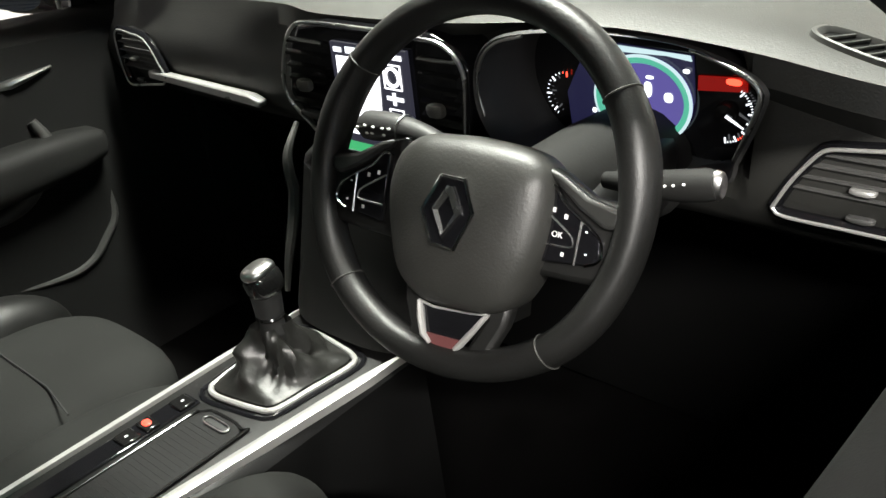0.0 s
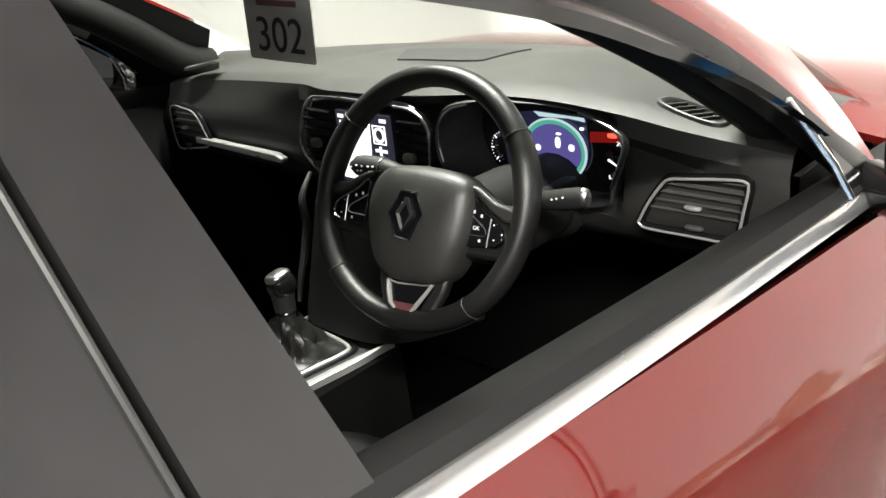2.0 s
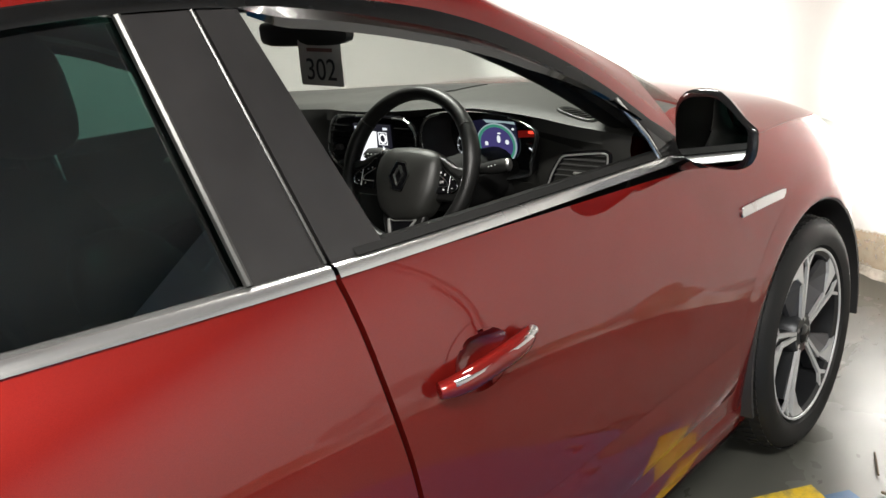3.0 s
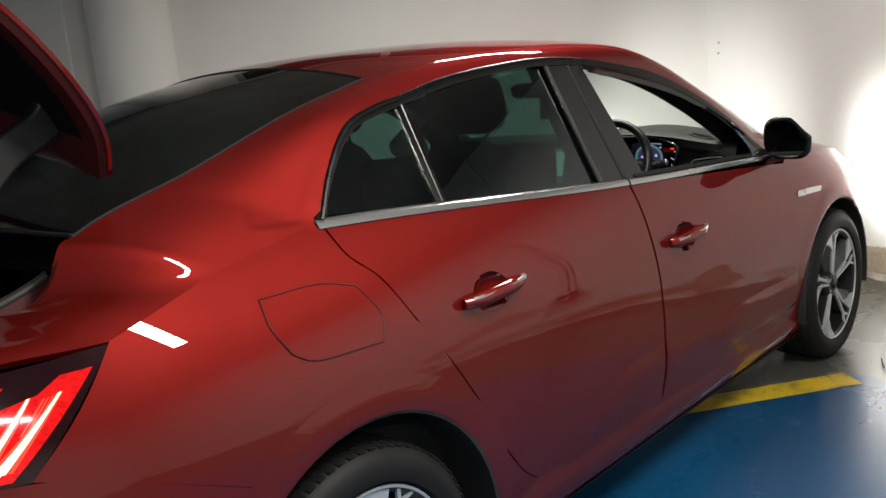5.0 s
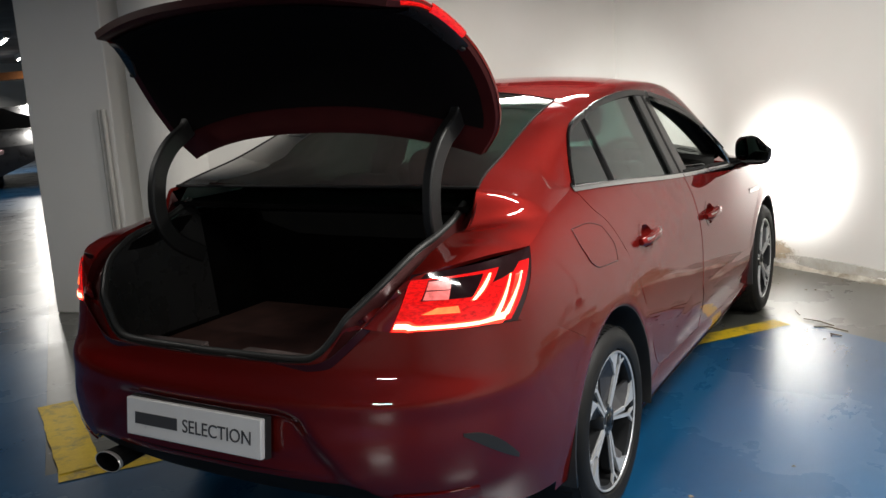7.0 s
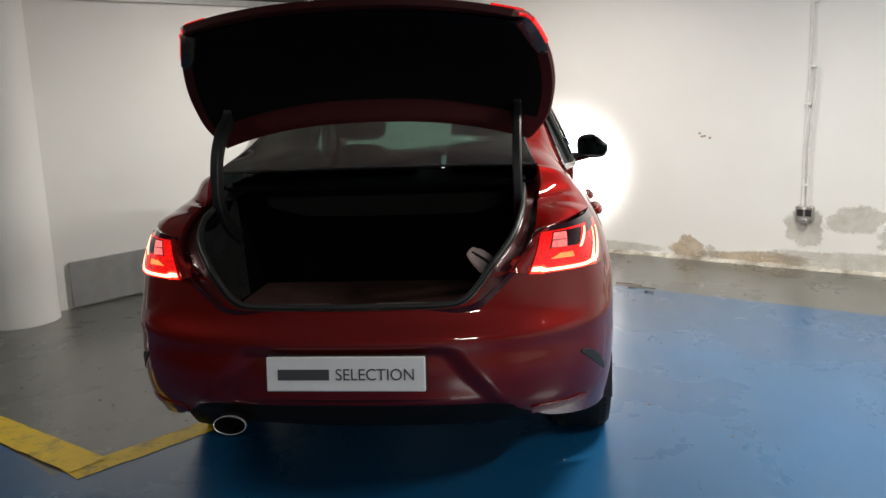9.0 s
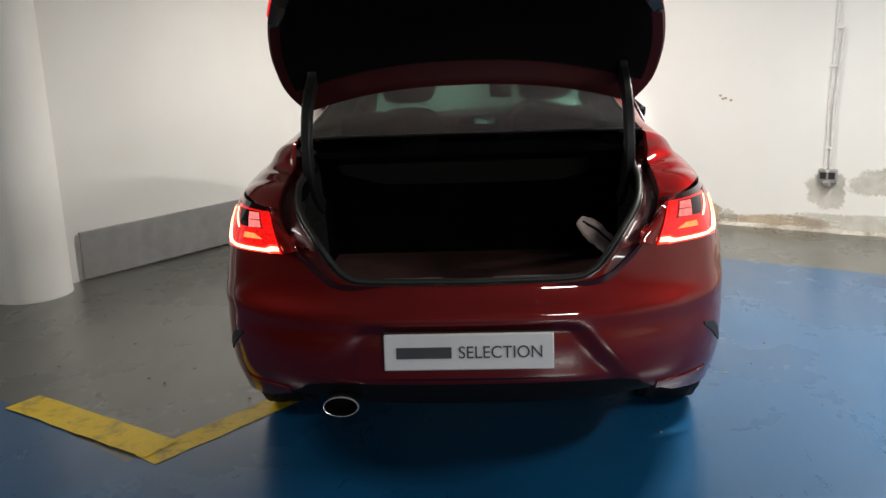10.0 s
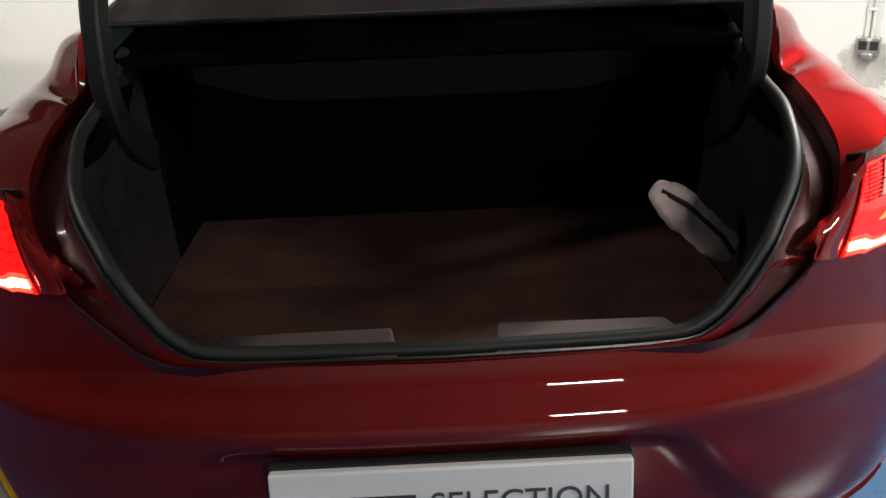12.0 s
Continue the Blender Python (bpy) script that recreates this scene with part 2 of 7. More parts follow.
def curve_at(keys):
    """A smooth function of one number through (at, value) keys."""
    k = np.array(sorted(keys), float)
    d = np.gradient(k[:, 1], k[:, 0])

    def f(x):
        x = float(min(max(x, k[0, 0]), k[-1, 0]))
        i = min(int(np.searchsorted(k[:, 0], x, "right")) - 1, len(k) - 2)
        h = k[i + 1, 0] - k[i, 0]
        t = (x - k[i, 0]) / h
        return ((2 * t ** 3 - 3 * t * t + 1) * k[i, 1] + (t ** 3 - 2 * t * t + t) * h * d[i] + (3 * t * t - 2 * t ** 3) * k[i + 1, 1] + (t ** 3 - t * t) * h * d[i + 1])
    return f


def smooth(a, b, t):
    t = min(1, max(0, (t - a) / (b - a)))
    return t * t * (3 - 2 * t)


def tube(path, radius, sides=10, bm=None, caps=True):
    """A round rod along a path; radius a number or one for each point."""
    bm = bm or bmesh.new()
    path = [Vector(p) for p in path]
    n = len(path)
    radii = radius if isinstance(radius, (list, tuple, np.ndarray)) else [radius] * n
    up, rings = None, []
    for i, p in enumerate(path):
        d = (path[min(i + 1, n - 1)] - path[max(i - 1, 0)]).normalized()
        if up is None:
            up = d.orthogonal().normalized()
        up = (up - d * up.dot(d)).normalized()
        side = d.cross(up)
        rings.append([bm.verts.new(p + float(radii[i]) * (math.cos(a) * up + math.sin(a) * side)) for a in np.linspace(0, 2 * math.pi, sides, endpoint=False)])
    for a, b in zip(rings, rings[1:]):
        for j in range(sides):
            k = (j + 1) % sides
            bm.faces.new((a[j], a[k], b[k], b[j]))
    if caps:
        bm.faces.new(rings[0][::-1])
        bm.faces.new(rings[-1])
    return bm


def lathe(profile, axis_m=None, n=48, bm=None):
    """Turns (radius, height) pairs about z, then lays the result by axis_m."""
    bm = bm or bmesh.new()
    pts = [[(r * math.cos(a), r * math.sin(a), h) for a in np.linspace(0, 2 * math.pi, n, endpoint=False)] for r, h in profile]
    m = axis_m or Matrix()
    pts = [[tuple(m @ Vector(p)) for p in row] for row in pts]
    return grid(pts, bm, close_v=True)


def coons(left, right, bottom, top, n, k):
    """A sheet in a plane filled in between four edges; rows run from bottom to top."""
    b, t = spline(bottom, n), spline(top, n)
    lt, rt = spline(left, k), spline(right, k)
    out = np.zeros((k, n, 2))
    for j, v in enumerate(np.linspace(0, 1, k)):
        for i, u in enumerate(np.linspace(0, 1, n)):
            out[j, i] = ((1 - v) * b[i] + v * t[i] + (1 - u) * lt[j] + u * rt[j]
                         - (1 - u) * (1 - v) * b[0] - u * (1 - v) * b[-1] - (1 - u) * v * t[0] - u * v * t[-1])
    return out


def cushion(x0, x1, y0, y1, z0, z1, power=4.0, lean=0.0, taper=0.0, n=24, k=16):
    """A padded block with soft corners; lean tips its top back, taper narrows its top."""
    bm = bmesh.new()
    bmesh.ops.create_uvsphere(bm, u_segments=n, v_segments=k, radius=1)
    for v in bm.verts:
        c = v.co
        s = (abs(c.x) ** power + abs(c.y) ** power + abs(c.z) ** power) ** (1 / power) or 1
        c = c / s
        t = (c.z + 1) / 2
        v.co = ((x0 + x1) / 2 + c.x * (x1 - x0) / 2 * (1 - taper * t), (y0 + y1) / 2 + c.y * (y1 - y0) / 2 - lean * t, (z0 + z1) / 2 + c.z * (z1 - z0) / 2)
    return bm

# ---- the garage ----
CORNER = (-0.72, 4.83)
FRONT_DIR = Vector((0.863, -0.505, 0)).normalized()
LEFT_DIR = Vector((-0.571, -0.821, 0)).normalized()
CEIL = 2.62


def wall_along(name, start, way, length, label, z1=CEIL, z0=0.0, inward=None, thick=0.2):
    """A wall that starts at a corner, runs along way and has its thickness on the far side from inward."""
    out = Vector((way.y, -way.x, 0))
    if out.dot(Vector(inward) - Vector((*start, 0))) > 0:
        out.negate()
    s = Vector((*start, 0))
    ring = [s, s + way * length, s + way * length + out * thick, s + out * thick]
    ob = part(name, prism([(p.x, p.y) for p in ring], z0, z1), WALL, smooth=False)
    return tagged(ob, label, "wall", kind="structure")


INSIDE = (0, 0, 0)
wall_along("wall_north", CORNER, FRONT_DIR, 9.0, "white painted concrete wall with damp stains at its foot", inward=INSIDE)
wall_along("wall_west", CORNER, LEFT_DIR, 4.0, "white painted wall above a grey skirting board", inward=INSIDE)
ground = part("floor", box(-20, 14, -14, 16, -0.2, 0.0), FLOOR_GREY, smooth=False)
tagged(ground, "worn grey painted concrete garage floor", "floor", kind="structure")
lid_slab = part("ceiling", box(-20, 14, -14, 16, CEIL, CEIL + 0.2), CEILING, smooth=False)
tagged(lid_slab, "dark bare concrete garage ceiling", "ceiling", kind="structure")
for nm, b in (("wall_south", (-20, 14, -14.2, -14)), ("wall_east", (6.6, 6.8, -14, 0.65)), ("wall_far", (-20.2, -20, -14, 16)), ("wall_beyond", (-20, -0.6, 16, 16.2))):
    tagged(part(nm, box(*b, 0, CEIL), WALL, smooth=False), "plain white painted garage wall", "wall", kind="structure")

blue_ring = [(-1.30, -0.62), (1.06, 2.525), (9.0, -2.12), (13.9, -4.9), (13.9, -13.9), (-19.9, -13.9), (-19.9, 13.5), (-10.5, 6.28)]
tagged(part("floor_blue", prism(blue_ring, -0.05, 0.003), FLOOR_BLUE, smooth=False), "glossy worn blue painted floor", "floor", kind="structure")


def line_paint(p, q, width, label, lift=0.0055):
    """A painted line with ragged edges."""
    p, q = Vector((*p, 0)), Vector((*q, 0))
    d = (q - p).normalized()
    n = Vector((-d.y, d.x, 0)) * width / 2
    rows = []
    k = int((q - p).length / 0.04)
    for i in range(k + 1):
        c = p.lerp(q, i / k)
        j1, j2 = 1 + 0.10 * noise.noise(c * 9), 1 + 0.10 * noise.noise(c * 9 + Vector((5, 5, 5)))
        rows.append([tuple(c - n * j1 + Vector((0, 0, lift))), tuple(c + n * j2 + Vector((0, 0, lift)))])
    ob = part("floor_line", grid(rows), YELLOW, smooth=False)
    return tagged(ob, label, "floor marking", kind="structure")


line_paint((-1.235, -0.607), (1.03, 2.455), 0.13, "worn yellow bay line on the floor")
line_paint((-1.20, -0.525), (-2.0, -0.04), 0.165, "worn yellow bay line on the floor", 0.0082)
line_paint((-6.4, 2.2), (-8.2, -0.4), 0.15, "worn yellow bay line on the floor")

# round column and square pier at the end of the west wall
col = part("column", lathe([(0.24, 0.0), (0.24, 0.02), (0.236, 0.03), (0.236, CEIL)], Matrix.Translation((-2.86, 1.72, 0)), 56), WALL)
tagged(col, "round white painted concrete column", "column", kind="structure")
pier = part("pier", prism([(-3.72, 1.27), (-3.06, 1.42), (-3.16, 1.98), (-3.86, 1.84)], 0, CEIL), WALL, smooth=False, bevel=0.01)
tagged(pier, "square white painted concrete pier", "pillar", kind="structure")
STAIN = Mat("brown_damp_stain")
st = STAIN.noise(6, 6, 0.7)
STAIN.set(Base_Color=STAIN.mix(STAIN.ramp(st, (0.3, 0.0), (0.7, 1.0)), (0.30, 0.22, 0.12), (0.48, 0.42, 0.32)), Roughness=0.7)
for r_, px in ((0.018, -3.10), (0.018, -3.135)):
    pp = part("drain_pipe", tube([(px, 1.385, 0.02), (px, 1.385, 1.42)], r_, 12), plain("grey_pipe_paint", (0.5, 0.49, 0.46), 0.4), None)
    tagged(pp, "thin grey painted pipe on the pier", "pipe", group="pipes on the pier")

# grey board along the foot of the west wall
BOARD = plain("grey_board_paint", (0.27, 0.27, 0.265), 0.55, bump=0.1)
n_w = Vector((-LEFT_DIR.y, LEFT_DIR.x, 0))
if n_w.dot(Vector((1, -1, 0))) < 0:
    n_w.negate()
c_w = Vector((*CORNER, 0))


def on_west(d, out, z):
    p = c_w + LEFT_DIR * d + n_w * out
    return (p.x, p.y, z)


bm = bmesh.new()
ringb = [on_west(0.9, 0.012, 0), on_west(3.42, 0.012, 0), on_west(3.42, 0.035, 0), on_west(0.9, 0.035, 0)]
tagged(part("baseboard", prism([p[:2] for p in ringb], 0.015, 0.333, bm=bm), BOARD, smooth=False, bevel=0.003), "tall grey painted skirting board", "skirting", kind="structure")
# metal framed window strip high in the west wall
FRAME = plain("grey_metal_frame", (0.38, 0.38, 0.37), 0.45, 0.3)
PANE = plain("dusty_dark_pane", (0.045, 0.042, 0.038), 0.22, bump=0.0, amount=0.3)
wf = empty("window_1", "grey metal framed strip of windows high in the wall", "window", kind="structure")
for d0, d1, z0, z1 in ((0.0, 3.3, 2.11, 2.15), (0.0, 3.3, 2.52, 2.56), (0.0, 0.05, 2.15, 2.52), (1.06, 1.13, 2.15, 2.52), (2.2, 2.27, 2.15, 2.52), (3.25, 3.3, 2.15, 2.52)):
    q = [on_west(d0, 0.002, 0), on_west(d1, 0.002, 0), on_west(d1, 0.05, 0), on_west(d0, 0.05, 0)]
    part("window_frame", prism([p[:2] for p in q], z0, z1), FRAME, wf, smooth=False)
for d0, d1 in ((0.05, 1.06), (1.13, 2.2), (2.27, 3.25)):
    q = [on_west(d0, 0.003, 0), on_west(d1, 0.003, 0), on_west(d1, 0.012, 0), on_west(d0, 0.012, 0)]
    part("pane", prism([p[:2] for p in q], 2.15, 2.52), PANE, wf, smooth=False)

# socket box with conduits on the north wall
n_n = Vector((-FRONT_DIR.y, FRONT_DIR.x, 0))
if n_n.dot(Vector((0, -1, 0))) < 0:
    n_n.negate()


def on_north(d, out, z):
    p = c_w + FRONT_DIR * d + n_n * out
    return (p.x, p.y, z)


D_S = 3.75
METAL = plain("dull_conduit_metal", (0.42, 0.41, 0.39), 0.4, 0.7)
WPIPE = plain("white_painted_conduit", (0.72, 0.71, 0.68), 0.5)
m_s = Matrix.Translation(on_north(D_S, 0.0, 0.42)) @ Matrix.Rotation(math.atan2(FRONT_DIR.y, FRONT_DIR.x), 4, "Z")
sock = part("wall_socket", box(-0.062, 0.062, -0.05, -0.002, -0.05, 0.05), METAL, None, bevel=0.006)
sock.matrix_basis = m_s
tagged(sock, "dented metal clad wall socket with conduits", "socket")
part("socket_hole", box(-0.05, -0.008, -0.053, -0.049, -0.02, 0.028), BLACK_MATT, sock, smooth=False)
part("socket_hole", box(0.008, 0.05, -0.053, -0.049, -0.02, 0.028), BLACK_MATT, sock, smooth=False)
part("switch_key", box(-0.012, 0.012, -0.06, -0.05, 0.03, 0.045), WPIPE, sock, smooth=False)
part("plug_top", cushion(-0.03, 0.035, -0.085, -0.045, -0.075, -0.03, 4), METAL, sock)
for dx, z1, bend in ((-0.02, 2.62, 0.02), (0.012, 1.45, 0.035)):
    path = [(D_S + dx, 0.018, 0.46), (D_S + dx, 0.018, 0.9), (D_S + dx + bend, 0.018, 1.45), (D_S + dx + bend, 0.018, z1)]
    cd = part("conduit", tube([on_north(*p) for p in path], 0.011, 10), WPIPE, None)
    tagged(cd, "white painted conduit pipe down the wall", "conduit", group="conduits by the socket")
for z in (0.62, 1.2, 1.46, 1.9):
    p0 = on_north(D_S - 0.005 + (0.025 if z > 1.3 else 0), 0.0, z)
    cl = part("pipe_clip", box(-0.024, 0.024, -0.032, 0.0, -0.008, 0.008), WPIPE, None, bevel=0.003)
    cl.matrix_basis = Matrix.Translation(p0) @ Matrix.Rotation(math.atan2(FRONT_DIR.y, FRONT_DIR.x), 4, "Z")
    tagged(cl, "small metal conduit clip on the wall", "clip", group="conduit clips")


def ragged_patch(name, d, z, w, h, material, seed, label):
    """A thin stain or flake with an uneven outline, flat on the north wall."""
    pts = []
    for k in range(36):
        a = 2 * math.pi * k / 36
        r = 1 + 0.45 * noise.noise(Vector((math.cos(a) * 1.6 + seed, math.sin(a) * 1.6, seed)))
        pts.append(on_north(d + w * r * math.cos(a), 0.0025, max(0.004, z + h * r * math.sin(a))))
    bm = bmesh.new()
    fade = bm.verts.layers.float.new("fade")
    mid_v = bm.verts.new(on_north(d, 0.0025, z))
    mid_v[fade] = 1.0
    rings = []
    for share, f in ((0.45, 0.8), (0.75, 0.45), (1.0, 0.0)):
        ring_v = []
        for p in pts:
            v = bm.verts.new(Vector(on_north(d, 0.0025, z)).lerp(Vector(p), share))
            v[fade] = f
            ring_v.append(v)
        rings.append(ring_v)
    for k in range(36):
        bm.faces.new((mid_v, rings[0][k], rings[0][(k + 1) % 36]))
        for a, b in zip(rings, rings[1:]):
            bm.faces.new((a[k], b[k], b[(k + 1) % 36], a[(k + 1) % 36]))
    ob = part(name, bm, material, smooth=False)
    return tagged(ob, label, "stain", kind="structure")




def stain_mat(name, lo, hi, scale):
    """A stain that thins out to nothing towards its rim."""
    m = Mat(name)
    m.set(Base_Color=m.mix(m.ramp(m.noise(scale, 6, 0.7), (0.35, 0.0), (0.65, 1.0)), lo, hi), Roughness=0.8)
    edge_ = m.node("ShaderNodeAttribute")
    edge_.attribute_name = "fade"
    speck = m.noise(scale * 3.5, 7, 0.75)
    total = m.nt.nodes.new("ShaderNodeMath")
    total.operation = "ADD"
    m.nt.links.new(edge_.outputs["Fac"], total.inputs[0])
    m.nt.links.new(speck, total.inputs[1])
    m.set(Alpha=m.ramp(total.outputs[0], (0.74, 0.0), (1.45, 0.5)))
    return m


RUST = stain_mat("rusty_damp_stain", (0.36, 0.22, 0.08), (0.62, 0.50, 0.32), 9)
DAMP = stain_mat("grey_damp_stain", (0.50, 0.47, 0.40), (0.70, 0.68, 0.63), 14)
FOOT = Mat("crumbling_wall_foot")
st = FOOT.noise(7, 6, 0.7)
FOOT.set(Base_Color=FOOT.mix(FOOT.ramp(st, (0.35, 0.0), (0.6, 1.0)), (0.22, 0.19, 0.14), (0.62, 0.59, 0.52)), Roughness=0.75)
ragged_patch("wall_stain", 2.87, 0.09, 0.17, 0.11, RUST.m, 1.3, "rusty damp stain at the foot of the wall")
ragged_patch("wall_stain", 3.05, 0.06, 0.09, 0.07, DAMP.m, 2.3, "grey damp stain at the foot of the wall")
ragged_patch("wall_stain", 3.75, 0.31, 0.19, 0.15, DAMP.m, 4.1, "grey damp stain below the socket")
ragged_patch("wall_stain", 4.1, 0.38, 0.24, 0.12, DAMP.m, 5.7, "grey scuffed patch beside the socket")
ragged_patch("wall_stain", 4.4, 0.26, 0.22, 0.13, DAMP.m, 7.9, "grey scuffed patch on the wall")
for k, (dd, zz, ww, hh) in enumerate(((1.5, 0.10, 0.5, 0.10), (2.2, 0.05, 0.5, 0.06), (3.4, 0.05, 0.5, 0.07), (4.0, 0.08, 0.6, 0.09), (5.0, 0.07, 0.7, 0.10), (1.2, 0.30, 0.25, 0.12))):
    ragged_patch("wall_stain", dd, zz, ww, hh, DAMP.m if k % 2 else RUST.m, 11.0 + 2.3 * k, "faint damp stain low on the wall")
for k, (dd, zz) in enumerate(((2.95, 0.99), (2.99, 0.97), (3.03, 0.955), (2.97, 0.965), (0.15, 1.35), (0.14, 1.28))):
    ragged_patch("wall_mark", dd, zz, 0.012, 0.008, STAIN.m, 3.0 + k, "small chipped mark in the wall paint")
# crumbling cove where the wall meets the floor
rows = []
for i in range(160):
    d = 8.9 * i / 159
    r = 1 + 0.9 * noise.noise(Vector((d * 9, 0, 0)))
    rows.append([on_north(d, 0.0, 0.020 * r + 0.008), on_north(d, 0.006, 0.016 * r + 0.004), on_north(d, 0.014 * r + 0.003, 0.006), on_north(d, 0.03 * r + 0.006, 0.0005)])
tagged(part("wall_foot", grid(rows), FOOT.m), "crumbling damp foot of the wall", "wall foot", kind="structure")

# litter on the floor
DEBRIS = plain("dry_leaf_litter", (0.16, 0.13, 0.09), 0.8, amount=0.5)
rng = random.Random(7)
bm = bmesh.new()
for _ in range(150):
    if rng.random() < 0.5:
        d, o = rng.uniform(0.6, 5), abs(rng.gauss(0, 0.25)) + 0.05
        p = Vector(on_north(d, o, 0))
    else:
        p = Vector((rng.uniform(-2.6, 3.0), rng.uniform(-1.2, 2.6), 0))
    s, a = rng.uniform(0.004, 0.012), rng.uniform(0, 6.28)
    ring = [p + Vector((s * math.cos(a + t) * rng.uniform(0.5, 1.3), s * math.sin(a + t) * rng.uniform(0.4, 1.0), 0.004)) for t in (0, 1.2, 2.5, 3.7, 5.0)]
    top = bm.verts.new(p + Vector((0, 0, 0.004 + s * 0.5)))
    vs = [bm.verts.new(v) for v in ring]
    for i in range(5):
        bm.faces.new((vs[i], vs[(i + 1) % 5], top))
tagged(part("floor_litter", bm, DEBRIS), "crumbs and leaf bits on the floor", "litter", kind="stuff")
for k, (pts, r_) in enumerate(((((1.30, 2.45), (1.22, 2.52), (1.13, 2.55)), 0.004), (((1.38, 2.36), (1.28, 2.42), (1.2, 2.41)), 0.004), (((1.10, 2.62), (1.06, 2.72)), 0.003), (((1.36, 2.27), (1.30, 2.29), (1.31, 2.25)), 0.004))):
    tw = part("twig", tube([(x, y, 0.008) for x, y in pts], r_, 6), DEBRIS, None)
    tagged(tw, "thin dry twig lying on the floor", "twig", group="twigs on the floor")
# tube fittings on the ceiling
TUBE_ON = glow("lit_fluorescent_tube", (1.0, 0.97, 0.92, 1), 9.0)
for (lx, ly, lz), turn, power in TUBES:
    fit_ = part("ceiling_light", box(-0.63, 0.63, -0.05, 0.05, 0.0, 0.10), WPIPE, None, bevel=0.01)
    fit_.matrix_basis = pose(lx, ly, lz, 0, 0, turn)
    part("tube", tube([(-0.6, 0, -0.022), (0.6, 0, -0.022)], 0.013, 10), TUBE_ON, fit_, "lit white tube")
    tagged(fit_, "white fluorescent batten light under the ceiling", "lamp", group="ceiling lights")

# ---- the car: its form ----
belt_z = curve_at([(-1.0, 1.13), (0.095, 1.087), (1.21, 0.998), (2.24, 0.932), (3.0, 0.86), (3.7, 0.70)])
belt_x = curve_at([(-1.0, 0.70), (0.095, 0.728), (0.6, 0.765), (1.21, 0.803), (2.24, 0.823), (3.0, 0.80), (3.7, 0.74)])
wide_x = curve_at([(-1.0, 0.895), (0.0, 0.897), (0.6, 0.885), (1.4, 0.883), (2.3, 0.886), (2.7, 0.893), (3.7, 0.89)])
rear_y = curve_at([(0.18, -0.79), (0.30, -0.88), (0.42, -0.985), (0.50, -1.0), (0.62, -0.985), (0.75, -0.945), (0.95, -0.93), (1.12, -0.93)])
nose_y = curve_at([(0.18, 3.55), (0.45, 3.63), (0.7, 3.6), (0.85, 3.45)])
WIDE_Z = 0.60
REAR0, NOSE0 = -0.15, 2.75


def side_x(y, z):
    """Half the car's width at a place of its side view."""
    zb, xb, xm = belt_z(y), belt_x(y), wide_x(y)
    if z > zb:
        x = xb - 0.46 * (z - zb)
    elif z > WIDE_Z:
        x = xm - (xm - xb) * ((z - WIDE_Z) / (zb - WIDE_Z)) ** 3
    else:
        x = xm - 0.045 * ((WIDE_Z - z) / 0.4) ** 2
    if y < REAR0:
        u = min(1, (REAR0 - y) / (REAR0 - rear_y(z)))
        x *= max(0, 1 - u ** 3.5) ** (1 / 3)
    if y > NOSE0:
        u = min(1, (y - NOSE0) / (nose_y(z) - NOSE0))
        x *= max(0, 1 - u ** 2.6) ** 0.5
    return x


def on_side(yz, side, out=0.0):
    return [[(side * (side_x(y, z) + out), y, z) for y, z in row] for row in yz]


def side_normal(y, z, side):
    e = 0.002
    dy = (side_x(y + e, z) - side_x(y - e, z)) / (2 * e)
    dz = (side_x(y, z + e) - side_x(y, z - e)) / (2 * e)
    n = Vector((1, -dy, -dz)).normalized()
    return (side * n.x, n.y, n.z)


def side_skin(name, yz, side, parent, label="", hole=None):
    return skin(name, on_side(yz, side), [[side_normal(y, z, side) for y, z in r] for r in yz], PAINT, parent, label, hole=hole)


def side_panel(name, yz, side, material, parent, label="", out=0.0, thick=0.012, **kw):
    return part(name, grid(on_side(yz, side, out), flip=side < 0), material, parent, label, thick=thick, **kw)


car = empty("car", "dark red metallic saloon car with an open boot lid", "car")

# ---- the car: body ----
part("body", box(-0.62, 0.62, -0.05, 3.2, 0.19, 0.24), BLACK_MATT, car, "black underbody pan", smooth=False)


def arc(cy, cz, r, a0, a1, n=13):
    return [(cy + r * math.cos(radians(a)), cz + r * math.sin(radians(a))) for a in np.linspace(a0, a1, n)]


MID_SEAM = [(1.248, 0.30), (1.25, 0.437), (1.237, 0.657), (1.213, 0.835), (1.205, 0.992)]
REAR_SEAM = [(0.60, 0.325), (0.535, 0.37), (0.455, 0.47), (0.395, 0.58), (0.30, 0.73), (0.215, 0.86), (0.16, 0.965), (0.11, 1.02), (0.098, 1.08)]
FRONT_SEAM = [(2.37, 0.25), (2.317, 0.468), (2.292, 0.775), (2.262, 0.90)]
G = 0.005
DLO = [(0.103, 1.098), (0.177, 1.191), (0.267, 1.274), (0.371, 1.308), (0.453, 1.323), (0.628, 1.354), (0.813, 1.371), (1.084, 1.378),
       (1.279, 1.361), (1.499, 1.315), (1.728, 1.240), (1.952, 1.114), (2.13, 0.966)]
dlo_z = curve_at(DLO)
RA, FA = (0.02, 0.32, 0.39), (2.711, 0.32, 0.375)


def belt(y0, y1, drop=0.0, n=6):
    return [(y, belt_z(y) - drop) for y in np.linspace(y0, y1, n)]


def cut_ellipse(bm, cy, cz, ry, rz):
    """Opens the skin where a bowl is let in."""
    gone = [f for f in bm.faces if ((f.calc_center_median().y - cy) / ry) ** 2 + ((f.calc_center_median().z - cz) / rz) ** 2 < 1]
    bmesh.ops.delete(bm, geom=gone, context="FACES")


